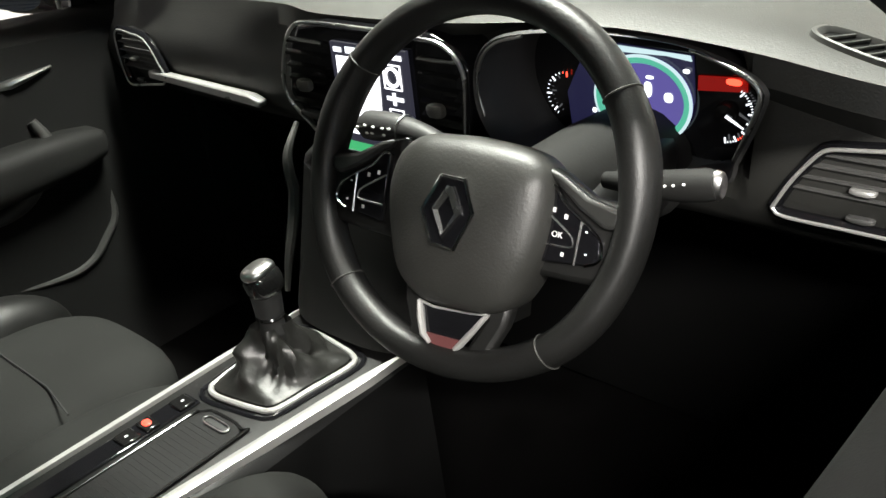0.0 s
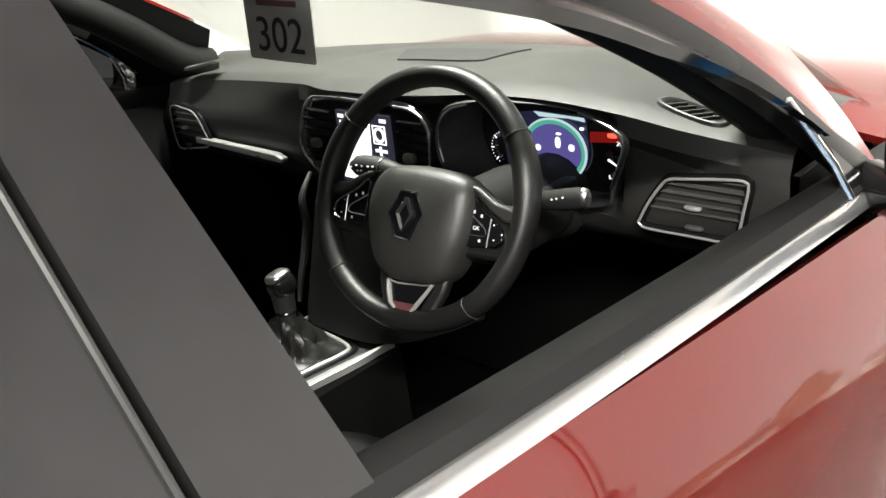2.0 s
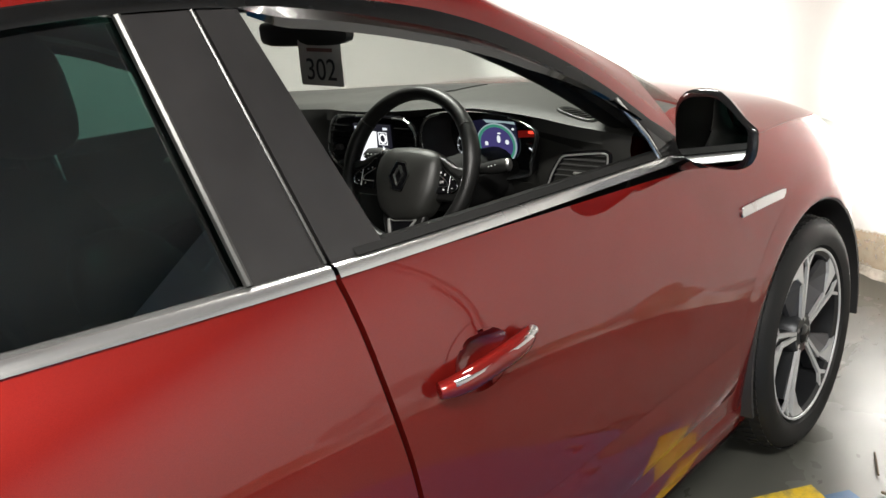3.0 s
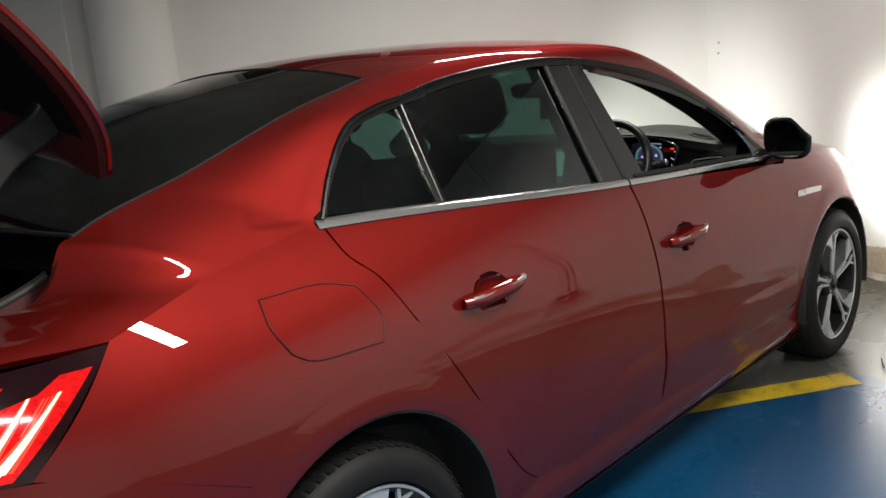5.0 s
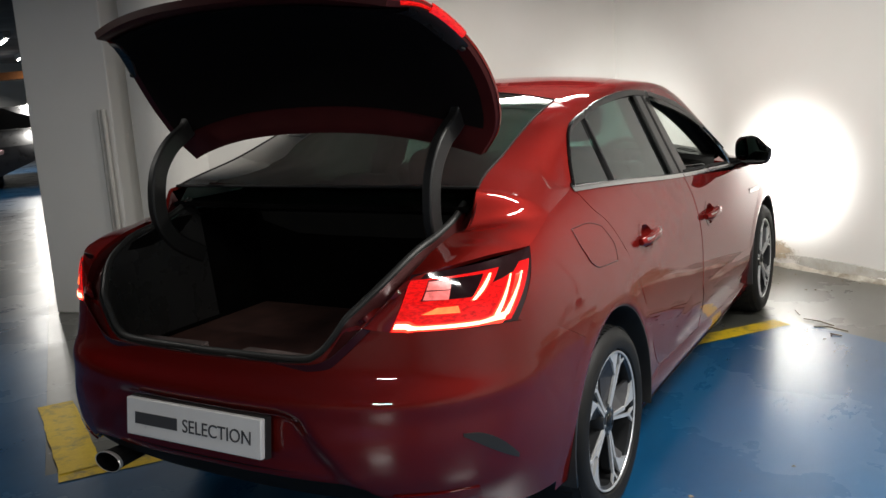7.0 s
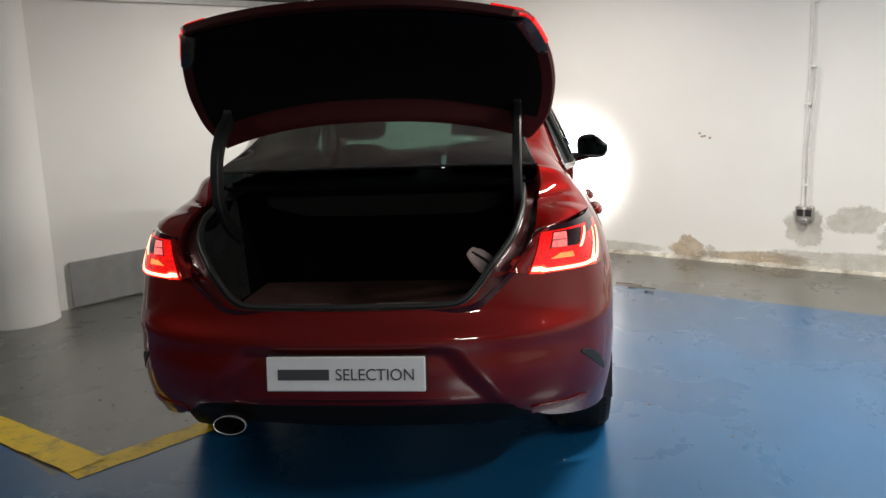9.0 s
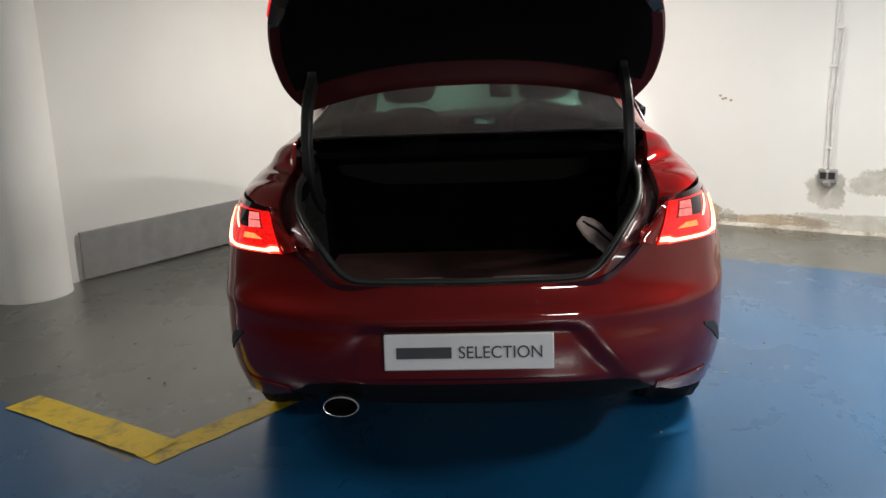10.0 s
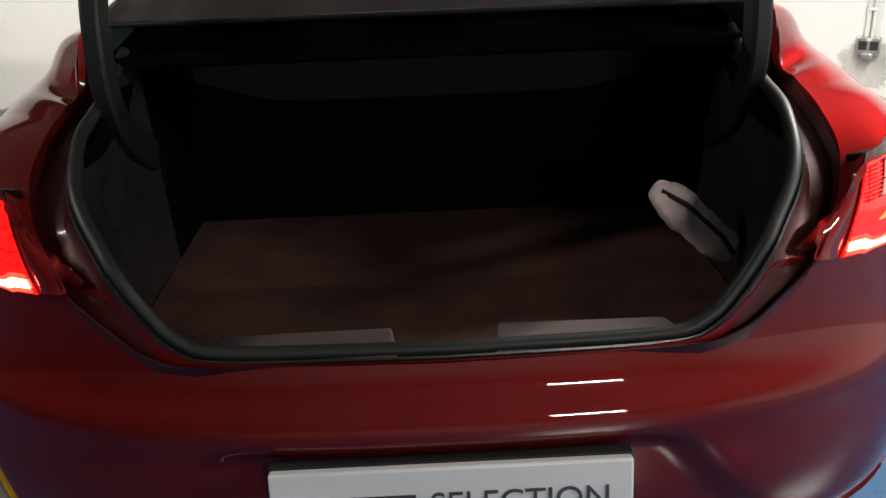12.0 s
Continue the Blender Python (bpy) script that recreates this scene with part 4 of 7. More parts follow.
for side in (1, -1):
    tip, bo, bi, ti = (w_of(-0.432, 0.995), 0.995), (w_of(-0.604, 0.828), 0.828), (1.11, 0.842), (w_of(-0.80, 0.975), 0.985)
    lampo = part("tail_lamp", tail_sheet(side, (bo, bi, ti, tip), 24, 12, 0.002), LAMP_DARK, car, "lit red tail lamp with smoked surround", thick=-0.03)

    # painted panel between the lamp and the boot opening
    rows = []
    for t in np.linspace(0, 1, 14):
        x0, y0 = wz(bi[0] + (ti[0] - bi[0]) * t, bi[1] + (ti[1] - bi[1]) * t)
        p0 = Vector((x0, y0, bi[1] + (ti[1] - bi[1]) * t))
        yb = -0.905 + 0.115 * t
        p1 = Vector((bx(yb), yb, bz(yb)))
        rows.append([(side * p.x, p.y, p.z) for p in (p0.lerp(p1, k) + Vector((0, -0.006, 0)) * math.sin(math.pi * k) for k in np.linspace(0, 1, 7))])
    part("lamp_panel", grid(rows, flip=side < 0), PAINT, car, "red panel beside the tail lamp")

    def q(u, v):
        """Inside the lamp: u from outer to inner edge, v from bottom to top."""
        return ((1 - v) * ((1 - u) * bo[0] + u * bi[0]) + v * ((1 - u) * tip[0] + u * ti[0]), (1 - v) * ((1 - u) * bo[1] + u * bi[1]) + v * ((1 - u) * tip[1] + u * ti[1]))
    part("lens", tail_sheet(side, (q(0.10, 0.04), q(1, 0.0), q(0.99, 0.905), q(0.035, 0.85)), 24, 12, 0.005), LAMP_RED, lampo, "glowing red lens", thick=-0.004)
    part("smoked_band", tail_sheet(side, (q(0.24, 0.74), q(0.44, 0.66), q(0.40, 0.885), q(0.17, 0.875)), 12, 6, 0.0062), LAMP_DARK, lampo, "smoked patch of the lens", thick=-0.002)
    # the lit line: a wide red glow below a narrow white-hot core, along the foot and up two limbs
    for nm, mat_, w_, o_ in (("guide_glow", LAMP_HALO, 1.0, 0.0070), ("light_guide", LAMP_HOT, 0.5, 0.0080)):
        def strip_q(path, out):
            """A lit strip through (u, v, half height) stations."""
            rows = []
            for u, v, hv, du in path:
                row = []
                for t in (-1, -0.5, 0, 0.5, 1):
                    w, z = q(u + du * t * w_, v + hv * t * w_)
                    x, y = wz(w, z)
                    nrm = Vector((max(0.0, 1.35 - w), -max(0.35, w), 0)).normalized()
                    row.append((side * (x + nrm.x * out), y + nrm.y * out, z))
                rows.append(row)
            return grid(rows, flip=side > 0)
        foot = [(u, 0.075 + 0.035 * smooth(0.84, 0.9, u) + 0.05 * (1 - smooth(0.22, 0.42, u)), 0.055 + 0.035 * smooth(0.80, 0.88, u) + 0.055 * (1 - smooth(0.2, 0.4, u)), 0.0) for u in np.linspace(0.985, 0.18, 26)]
        part(nm, strip_q(foot, o_), mat_, lampo, "bright lit bar", thick=-0.002)
        limb = [(0.285 - 0.015 * t, 0.16 + 0.57 * t, 0.0, 0.034 * (1 - t) + 0.011) for t in np.linspace(0, 1, 12)]
        part(nm, strip_q(limb, o_ + 0.0005), mat_, lampo, "bright lit bar", thick=-0.002)
        limb = [(0.195 - 0.058 * t, 0.13 + 0.59 * t, 0.0, 0.050 * (1 - t) ** 1.4 + 0.014) for t in np.linspace(0, 1, 12)]
        part(nm, strip_q(limb, o_ + 0.0010), mat_, lampo, "bright lit bar", thick=-0.002)
        hook = [(0.555 - 0.10 * t + 0.03 * t * t, 0.45 + 0.37 * t, 0.0, 0.036 * math.sin(math.pi * (0.25 + 0.6 * t))) for t in np.linspace(0, 1, 12)]
        part(nm, strip_q(hook, o_ + 0.0020), mat_, lampo, "bright lit hook", thick=-0.002)
    for k in range(3):
        u = 0.205 - 0.018 * k
        part("guide_rib", tail_sheet(side, (q(u, 0.42), q(u + 0.008, 0.42), q(u - 0.002, 0.70), q(u - 0.010, 0.70)), 3, 6, 0.0072), LAMP_HALO, lampo, thick=-0.002)
    part("reversing_lens", tail_sheet(side, (q(0.575, 0.50), q(0.885, 0.53), q(0.905, 0.875), q(0.545, 0.835)), 14, 8, 0.0085), LAMP_DARK, lampo, "smoked reversing lens", thick=-0.003)
    for k in range(2):
        v0 = 0.545 + 0.165 * k
        part("lens_cell", tail_sheet(side, (q(0.735 + 0.02 * k, v0 - 0.03), q(0.878 + 0.012 * k, v0), q(0.888 + 0.012 * k, v0 + 0.145), q(0.755 + 0.02 * k, v0 + 0.125)), 8, 4, 0.0095), LAMP_BACKED, lampo, "clear cell lit pink", thick=-0.002)
    part("indicator_lens", tail_sheet(side, (q(0.606, 0.275), q(0.83, 0.296), q(0.775, 0.395), q(0.65, 0.39)), 8, 4, 0.0078), LAMP_AMBER, lampo, "lit amber patch", thick=-0.003)
    for k in range(9):
        v0 = 0.515 + 0.041 * k
        du = 0.032 * k / 8
        part("lens_rib", tail_sheet(side, (q(0.888 + du, v0), q(0.952 + du, v0), q(0.952 + du, v0 + 0.018), q(0.888 + du, v0 + 0.018)), 4, 2, 0.0100), LAMP_RED, lampo, thick=-0.002)

# number plate panel
plate = part("plate", box(-0.26, 0.26, -0.009, 0.009, -0.056, 0.056), WHITE_PLATE, car, "white dealer show plate with grey lettering", bevel=0.004)
plate.matrix_basis = pose(0, -1.010, 0.557, -8, 0, 0)
back = part("plate_holder", box(-0.262, 0.262, 0.009, 0.03, -0.058, 0.058), BLACK_MATT, plate)
txt = bpy.data.curves.new("lettering", "FONT")
txt.body, txt.size, txt.extrude, txt.align_x = "SELECTION", 0.0535, 0.0008, "LEFT"
word = new("lettering", txt)
word.data.materials.append(PRINT)
word.parent = plate
word.matrix_basis = pose(-0.032, -0.0102, -0.019, 90, 0, 0) @ Matrix.Diagonal((0.95, 1, 1, 1))
part("print_bar", box(-0.222, -0.052, -0.0105, -0.009, -0.019, 0.016), PRINT, plate, "dark grey printed bar")

# exhaust
oval = Matrix.Translation((-0.41, -0.985, 0.372)) @ Matrix.Rotation(radians(90), 4, "X") @ Matrix.Diagonal((1.35, 0.78, 1, 1))
part("exhaust_pipe", lathe([(0.034, -0.15), (0.038, -0.02), (0.0395, -0.006)], oval, 28), VALANCE, car, "dark exhaust pipe")
pipe = part("exhaust_tip", lathe([(0.0395, -0.006), (0.041, 0.0), (0.0425, 0.006), (0.0415, 0.009), (0.0395, 0.008)], oval, 36), plain("polished_exhaust_steel", (0.8, 0.79, 0.77), 0.28, 0.6, bump=0.0), car, "oval chrome exhaust tip")
# Flat near-black inside of the tip.
part("exhaust_bore", lathe([(0.0001, -0.09), (0.036, -0.09), (0.038, 0.0), (0.0396, 0.008)], oval, 36), plain("black_exhaust_bore", (0.004, 0.004, 0.004), 0.9, bump=0.1, Specular_IOR_Level=0.1), pipe)

# Body red darkened: the shade inside the open lid is in the colour.
LID_SHADED = plain("shaded_lid_red", (0.055, 0.006, 0.006), 0.5, bump=0.0, Specular_IOR_Level=0.2)
BLACK_SATIN = plain("satin_black_paint", (0.02, 0.02, 0.02), 0.28, bump=0.0)
# Rubber greyed a little to carry the light along the seal.
SEAL_GREY = plain("lit_grey_seal", (0.020, 0.020, 0.019), 0.5, bump=0.15, grain=120)
# boot: opening seal, lining, sill trim
edge_out = [(bx(y), y, bz(y)) for y in np.linspace(-0.40, -0.90, 18)] + [(0.475, -0.916, 0.81), (0.42, -0.928, 0.77), (0.33, -0.936, 0.754), (0.0, -0.94, 0.749)]
edge = [(bxi(y), y, bzi(y)) for y in np.linspace(-0.40, -0.90, 18)] + [(0.44, -0.918, 0.81), (0.395, -0.93, 0.77), (0.32, -0.936, 0.752), (0.0, -0.94, 0.747)]
half = spline(edge, 60)
ring = [(x, y, z) for x, y, z in half] + [(-x, y, z) for x, y, z in half[::-1][1:]]
half_out = spline(edge_out, 60)
rim_out = [(x, y, z) for x, y, z in half_out] + [(-x, y, z) for x, y, z in half_out[::-1][1:]]
# The sunk gutter's shade is put into its darker red.
part("boot_gutter", grid([[(x + (0.003 if x > 0 else -0.003), y, z - 0.002) for x, y, z in rim_out], [(x * 0.992, y + 0.006, z - 0.03) for x, y, z in rim_out], [(x * 0.998, y + 0.004, z - 0.032) for x, y, z in ring], [(x * 0.985, y + 0.012, z - 0.004) for x, y, z in ring]]), PAINT_JOINT_SHADE, car, "sunk red gutter round the boot opening, shade in its colour", thick=0.003)
part("boot_lining", grid([[(x * 0.985, y + 0.012, z - 0.004) for x, y, z in ring], [(x * 0.97, y + 0.03, z - 0.012) for x, y, z in ring], [(x * 0.95, y + 0.05, z - 0.05) for x, y, z in ring], [(x * 0.93, max(y, -0.86) + 0.08, min(0.66, z - 0.08)) for x, y, z in ring]], flip=False), BLACK_SATIN, car, "black boot channel", thick=0.004)
part("boot_seal", tube([(x * 0.968, y + 0.028, z + 0.004) for x, y, z in ring], 0.011, 10), SEAL_GREY, car, "black rubber boot seal")
part("boot_floor", box(-0.58, 0.58, -0.87, -0.02, 0.60, 0.64), LIT_CARPET, car, "black boot carpet with a brown glow in its colour", smooth=False)
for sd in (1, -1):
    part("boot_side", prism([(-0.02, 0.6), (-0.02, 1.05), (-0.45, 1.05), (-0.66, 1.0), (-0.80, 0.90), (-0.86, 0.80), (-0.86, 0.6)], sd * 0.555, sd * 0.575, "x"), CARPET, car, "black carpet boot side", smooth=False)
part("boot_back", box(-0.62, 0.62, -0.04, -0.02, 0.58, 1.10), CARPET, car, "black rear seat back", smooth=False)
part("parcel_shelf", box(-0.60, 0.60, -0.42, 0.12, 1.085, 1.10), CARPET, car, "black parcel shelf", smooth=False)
# Sill grey lifted and warmed: the tail lamps' light is in it.
SILL = plain("lamp_lit_sill_plastic", (0.10, 0.075, 0.07), 0.55, bump=0.25)
sill = part("boot_sill_trim", box(-0.36, 0.36, -0.93, -0.835, 0.62, 0.70), SILL, car, "dark plastic boot sill trim with latch notch", bevel=0.006)
for sd in (1, -1):
    part("sill_block", prism([(sd * 0.068, -0.926), (sd * 0.30, -0.915), (sd * 0.36, -0.885), (sd * 0.34, -0.835), (sd * 0.080, -0.832)], 0.699, 0.748), SILL, sill, "raised sill block", bevel=0.006)
part("boot_latch", tube([(-0.010, -0.905, 0.70), (-0.010, -0.905, 0.738), (0.010, -0.905, 0.738), (0.010, -0.905, 0.70)], 0.004, 8), SATIN, car, "steel latch loop")

HINGE_BLACK = plain("black_hinge_plastic", (0.008, 0.008, 0.008), 0.5, bump=0.1)
# boot lid, open
lid_edge = spline([(-0.275, 1.25), (-0.305, 1.33), (-0.345, 1.405), (-0.43, 1.528), (-0.52, 1.625), (-0.61, 1.68), (-0.705, 1.69)], 44)
lid_mid = spline([(-0.335, 1.335), (-0.325, 1.41), (-0.34, 1.49), (-0.40, 1.605), (-0.51, 1.705), (-0.64, 1.75), (-0.785, 1.742)], 44)
lid_half = curve_at([(0, 0.60), (0.10, 0.655), (0.28, 0.69), (0.5, 0.685), (0.75, 0.635), (0.92, 0.59), (1, 0.56)])
lid_rows, lid_in, lid_felt, lid_inw = [], [], [], []
for k, s in enumerate(np.linspace(0, 1, 44)):
    tg = lid_edge[min(k + 1, 43)] - lid_edge[max(k - 1, 0)]
    tg /= np.linalg.norm(tg)
    inw = np.array((-tg[1], tg[0]))
    lid_inw.append(inw)
    hw, row, low, felt = lid_half(s), [], [], []
    for a in np.linspace(-1, 1, 41):
        t = 1 - abs(a) ** 2.4
        p = lid_edge[k] + (lid_mid[k] - lid_edge[k]) * t
        depth = 0.022 + 0.03 * (1 - abs(a) ** 8) * math.sin(math.pi * min(1, max(0, s))) ** 0.4
        p2, p3 = p + inw * depth, p + inw * (depth + 0.006)
        row.append((hw * a, *p))
        low.append((hw * a * 0.985, *p2))
        felt.append((hw * a * 0.93, *p3))
    lid_rows.append(row)
    lid_in.append(low)
    if 0.13 < s < 0.95:
        lid_felt.append(felt)
lid = part("boot_lid", grid(lid_rows), PAINT, car, "red boot lid standing open", thick=0.008, core=(0, -0.9, 1.2))
part("lid_inner_skin", grid([[(x * 0.985, y + lid_inw[k][0] * 0.014, z + lid_inw[k][1] * 0.014) for x, y, z in r] for k, r in enumerate(lid_rows)]), LID_SHADED, lid, "red inner skin with painted shade")
part("lid_inner_panel", grid(lid_in), LID_SHADED, lid, "red inner panel with painted shade")
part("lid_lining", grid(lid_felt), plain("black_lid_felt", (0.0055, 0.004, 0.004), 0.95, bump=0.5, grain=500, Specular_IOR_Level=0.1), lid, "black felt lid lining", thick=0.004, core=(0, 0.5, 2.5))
rim = [r[0] for r in lid_rows] + lid_rows[-1][1:-1] + [r[-1] for r in lid_rows[::-1]] + lid_rows[0][::-1][1:-1]
rim2 = [r[0] for r in lid_in] + lid_in[-1][1:-1] + [r[-1] for r in lid_in[::-1]] + lid_in[0][::-1][1:-1]
part("lid_edge", grid([rim, rim2], close_v=True), LID_SHADED, lid, "red lid rim with painted shade")
for sd in (1, -1):
    rows = []
    for k in range(32, 42):
        row = []
        for t in np.linspace(0, 1, 12):
            a = sd * (0.84 + 0.165 * t)
            hw = lid_half(k / 43)
            p = lid_edge[k] + (lid_mid[k] - lid_edge[k]) * (1 - min(1, abs(a)) ** 2.4)
            row.append((hw * a, p[0] + 0.002, p[1] + 0.006 - 0.02 * max(0, t - 0.85) / 0.15))
        rows.append(row)
    ll = part("lid_lamp", grid(rows), LAMP_RED, lid, "red lamp in the boot lid", thick=0.012, core=(0, -0.9, 1.2))
    # the lens wraps round the lid's edge, with a black carrier inside it
    lens_rows, tray_rows = [], []
    for k in range(25, 40):
        hw, (ey, ez), (iy, iz) = lid_half(k / 43), lid_edge[k], lid_inw[k]
        if 27 <= k <= 35:
            lens_rows.append([(sd * (hw + o), ey + iy * d, ez + iz * d) for o, d in ((0.001, -0.006), (0.006, 0.003), (0.002, 0.016), (-0.012, 0.026), (-0.022, 0.030))])
        round_ = 0.35 + 0.65 * math.sin(math.pi * min(1, (k - 24.5) / 5) / 2)
        tray_rows.append([(sd * (hw - o), ey + iy * d, ez + iz * d) for o, d in ((0.002, 0.022), (0.020, 0.031), (0.024 + 0.03 * round_, 0.034), (0.030 + 0.034 * round_, 0.026))])
    part("lid_lens", grid(lens_rows, flip=sd < 0), LAMP_RED, ll, "red lens round the lid edge", thick=0.003)
    part("lamp_carrier", grid(tray_rows, flip=sd < 0), BLACK_SATIN, ll, "black lamp carrier")
    part("carrier_bolt", lathe([(0.001, 0.004), (0.008, 0.003), (0.010, -0.002)], Matrix.Translation((sd * (lid_half(25 / 43) - 0.02), *(lid_edge[25] + lid_inw[25] * 0.032))) @ Matrix.Rotation(radians(150), 4, "X"), 14), BLACK_MATT, ll)
    arm = spline([(-0.36, 0.90), (-0.48, 0.97), (-0.535, 1.05), (-0.54, 1.14), (-0.515, 1.23), (-0.45, 1.305), (-0.365, 1.355), (-0.34, 1.40)], 26)
    bm = bmesh.new()
    rows = []
    for k, p in enumerate(arm):
        tg = arm[min(k + 1, 25)] - arm[max(k - 1, 0)]
        tg /= np.linalg.norm(tg)
        nn = np.array((-tg[1], tg[0])) * 0.030
        x0 = sd * 0.552
        rows.append([(x0 - 0.016, *(p - nn)), (x0 + 0.016, *(p - nn)), (x0 + 0.016, *(p + nn)), (x0 - 0.016, *(p + nn))])
    part("hinge_arm", grid(rows, close_v=True), HINGE_BLACK, car, "black gooseneck boot hinge cover", bevel=0.006)

# pale pouch at the side of the boot
bm = cushion(-0.10, 0.10, -0.016, 0.016, -0.034, 0.034, 3.2)
for v in bm.verts:
    v.co += Vector((0.006 * noise.noise(v.co * 45), 0.008 * noise.noise(v.co * 38 + Vector((3, 1, 2))), 0.007 * noise.noise(v.co * 42 + Vector((7, 2, 5)))))
bmesh.ops.transform(bm, matrix=Matrix.Translation((0.452, -0.60, 0.808)) @ Matrix.Rotation(radians(42), 4, "Y") @ Matrix.Rotation(radians(-18), 4, "X"), verts=bm.verts)
pouch = part("pouch", bm, plain("pale_pouch_cloth", (0.85, 0.62, 0.57), 0.6, bump=0.9, grain=60, amount=0.25), None)
tagged(pouch, "pale folded cloth pouch with dark strap in the boot", "pouch")
part("strap", tube([tuple(Matrix.Translation((0.452, -0.60, 0.808)) @ Matrix.Rotation(radians(42), 4, "Y") @ Matrix.Rotation(radians(-18), 4, "X") @ Vector(p)) for p in ((-0.09, -0.010, 0.0), (-0.04, -0.022, 0.008), (0.05, -0.022, 0.006), (0.095, -0.008, 0.0))], 0.005, 6), BLACK_MATT, pouch, "dark strap")

# ---- the car: glass, trim, mirrors, wheels ----
STRIP_SATIN = plain("clean_satin_chrome", (0.66, 0.66, 0.65), 0.24, 0.9, bump=0.0, amount=0.02, blotch=2)
TRIM = plain("black_window_trim", (0.0035, 0.0035, 0.0035), 0.25, bump=0.0, Specular_IOR_Level=0.35)
CARD_BLACK = plain("black_door_plastic", (0.007, 0.007, 0.0068), 0.7, bump=0.25, grain=420, Specular_IOR_Level=0.25)
ANODISED = plain("dark_anodised_trim", (0.055, 0.055, 0.053), 0.3, 0.6, bump=0.0)
PILLAR_BLACK = plain("gloss_black_pillar_film", (0.022, 0.021, 0.021), 0.22, bump=0.0)
SMOKED = glass("smoked_acrylic", (0.06, 0.06, 0.06), 0.08, base=0.10)
PRIVACY = glass("dark_privacy_glass", (0.27, 0.44, 0.40), base=0.17)


def dlo_top(y0, y1, drop, n=12):
    return [(y, dlo_z(y) - drop) for y in np.linspace(y0, y1, n)]


for side in (1, -1):
    # chrome strip along the waist
    for y0, y1 in ((0.085, 1.2), (1.208, 2.27)):
        rows = []
        for y in np.linspace(y0, y1, 40):
            zb = belt_z(y)
            rows.append([(side * (side_x(y, zb + dz) + o), y, zb + dz) for dz, o in ((-0.009, 0.0), (-0.008, 0.006), (0.003, 0.008), (0.0085, 0.004), (0.0095, -0.012))])
        part("waist_strip", grid(rows), STRIP_SATIN, car, "satin chrome waist strip")
    # black frame all round the side windows
    rows = []
    for t in np.linspace(0, 1, 90):
        y = 0.088 + 2.05 * t
        z = dlo_z(y)
        rows.append([(side * (side_x(y, z - dz) + o), y, z - dz) for dz, o in ((-0.004 - 0.012 * smooth(1.35, 1.6, y), 0.001), (-0.002 - 0.012 * smooth(1.35, 1.6, y), 0.004), (0.010, 0.004), (0.020 + 0.006 * smooth(1.2, 1.3, y), 0.0), (0.022 + 0.006 * smooth(1.2, 1.3, y), -0.03))])
    part("window_frame", grid(rows), TRIM, car, "gloss black window surround")
    rear_edge = [(0.103, 1.095), (0.177, 1.191), (0.267, 1.274), (0.371, 1.308), (0.453, 1.321)]
    path = spline([(side_x(y, z) + 0.004, y, z) for y, z in rear_edge], 30)
    part("window_frame", tube([(side * x, y, z) for x, y, z in path], 0.0065, 8), TRIM, car, "black rubber corner of the window")
    # fixed quarter light and rear door glass
    q_l = [(0.112, 1.10), (0.185, 1.19), (0.272, 1.268), (0.371, 1.30), (0.445, 1.312)]
    quarter = coons(q_l, [(0.463, belt_z(0.463) + 0.01), (0.463, 1.2), (0.463, 1.314)], [(0.112, 1.10), (0.3, belt_z(0.3) + 0.01), (0.463, belt_z(0.463) + 0.01)], [(0.445, 1.312), (0.455, 1.313), (0.463, 1.314)], 14, 14)
    side_panel("quarter_window", quarter, side, PRIVACY, car, "dark tinted quarter window", out=-0.012, thick=0.004)
    rows = [[(side * (side_x(y, z) - 0.010 + o), y, z) for y, o in ((0.450, -0.003), (0.455, 0.008), (0.470, 0.008), (0.481, -0.003))] for z in np.linspace(belt_z(0.46), dlo_z(0.46), 8)]
    part("window_divider", grid(rows), TRIM, car, "black window divider")
    # Thin metal strip added to stand for the divider's reflected sheen.
    part("divider_sheen", tube([(side * (side_x(0.458, z) - 0.001), 0.458 + 0.004 * (z - 1.2), z) for z in np.linspace(belt_z(0.46) + 0.01, dlo_z(0.46) - 0.02, 8)], 0.003, 8), ANODISED, car, "thin strip added for the sheen on the window divider")
    glass_r = coons([(0.467, belt_z(0.467) + 0.01), (0.467, 1.312)], [(1.09, belt_z(1.09) + 0.01), (1.085, 1.18), (1.075, 1.352)],
                    [(y, belt_z(y) + 0.01) for y in np.linspace(0.467, 1.09, 5)], [(0.467, 1.312)] + dlo_top(0.6, 1.0, 0.015, 4) + [(1.075, 1.352)], 16, 10)
    side_panel("rear_door_window", glass_r, side, PRIVACY, car, "dark tinted rear door window", out=-0.012, thick=0.004)
    # middle pillar: rear door panel, gap, front door panel, bright edge strip
    for nm, ya, yb, yc, yd in (("pillar_panel", 1.08, 1.064, 1.196, 1.164), ("pillar_panel", 1.208, 1.174, 1.306, 1.236)):
        zt0, zt1 = dlo_z(yb) - 0.022, dlo_z(yd) - 0.022
        sheet = coons([(ya, belt_z(ya) + 0.01), (yb, zt0)], [(yc, belt_z(yc) + 0.01), (yd, zt1)], [(ya, belt_z(ya) + 0.01), (yc, belt_z(yc) + 0.01)], [(yb, zt0), (yd, zt1)], 8, 12)
        side_panel(nm, sheet, side, PILLAR_BLACK, car, "gloss black middle pillar panel", out=-0.001, thick=0.02)
    for (ya, yb), r in (((1.078, 1.062), 0.006), ((1.197, 1.165), 0.003)):
        z0, z1 = belt_z(ya) + 0.012, dlo_z(yb) - 0.022
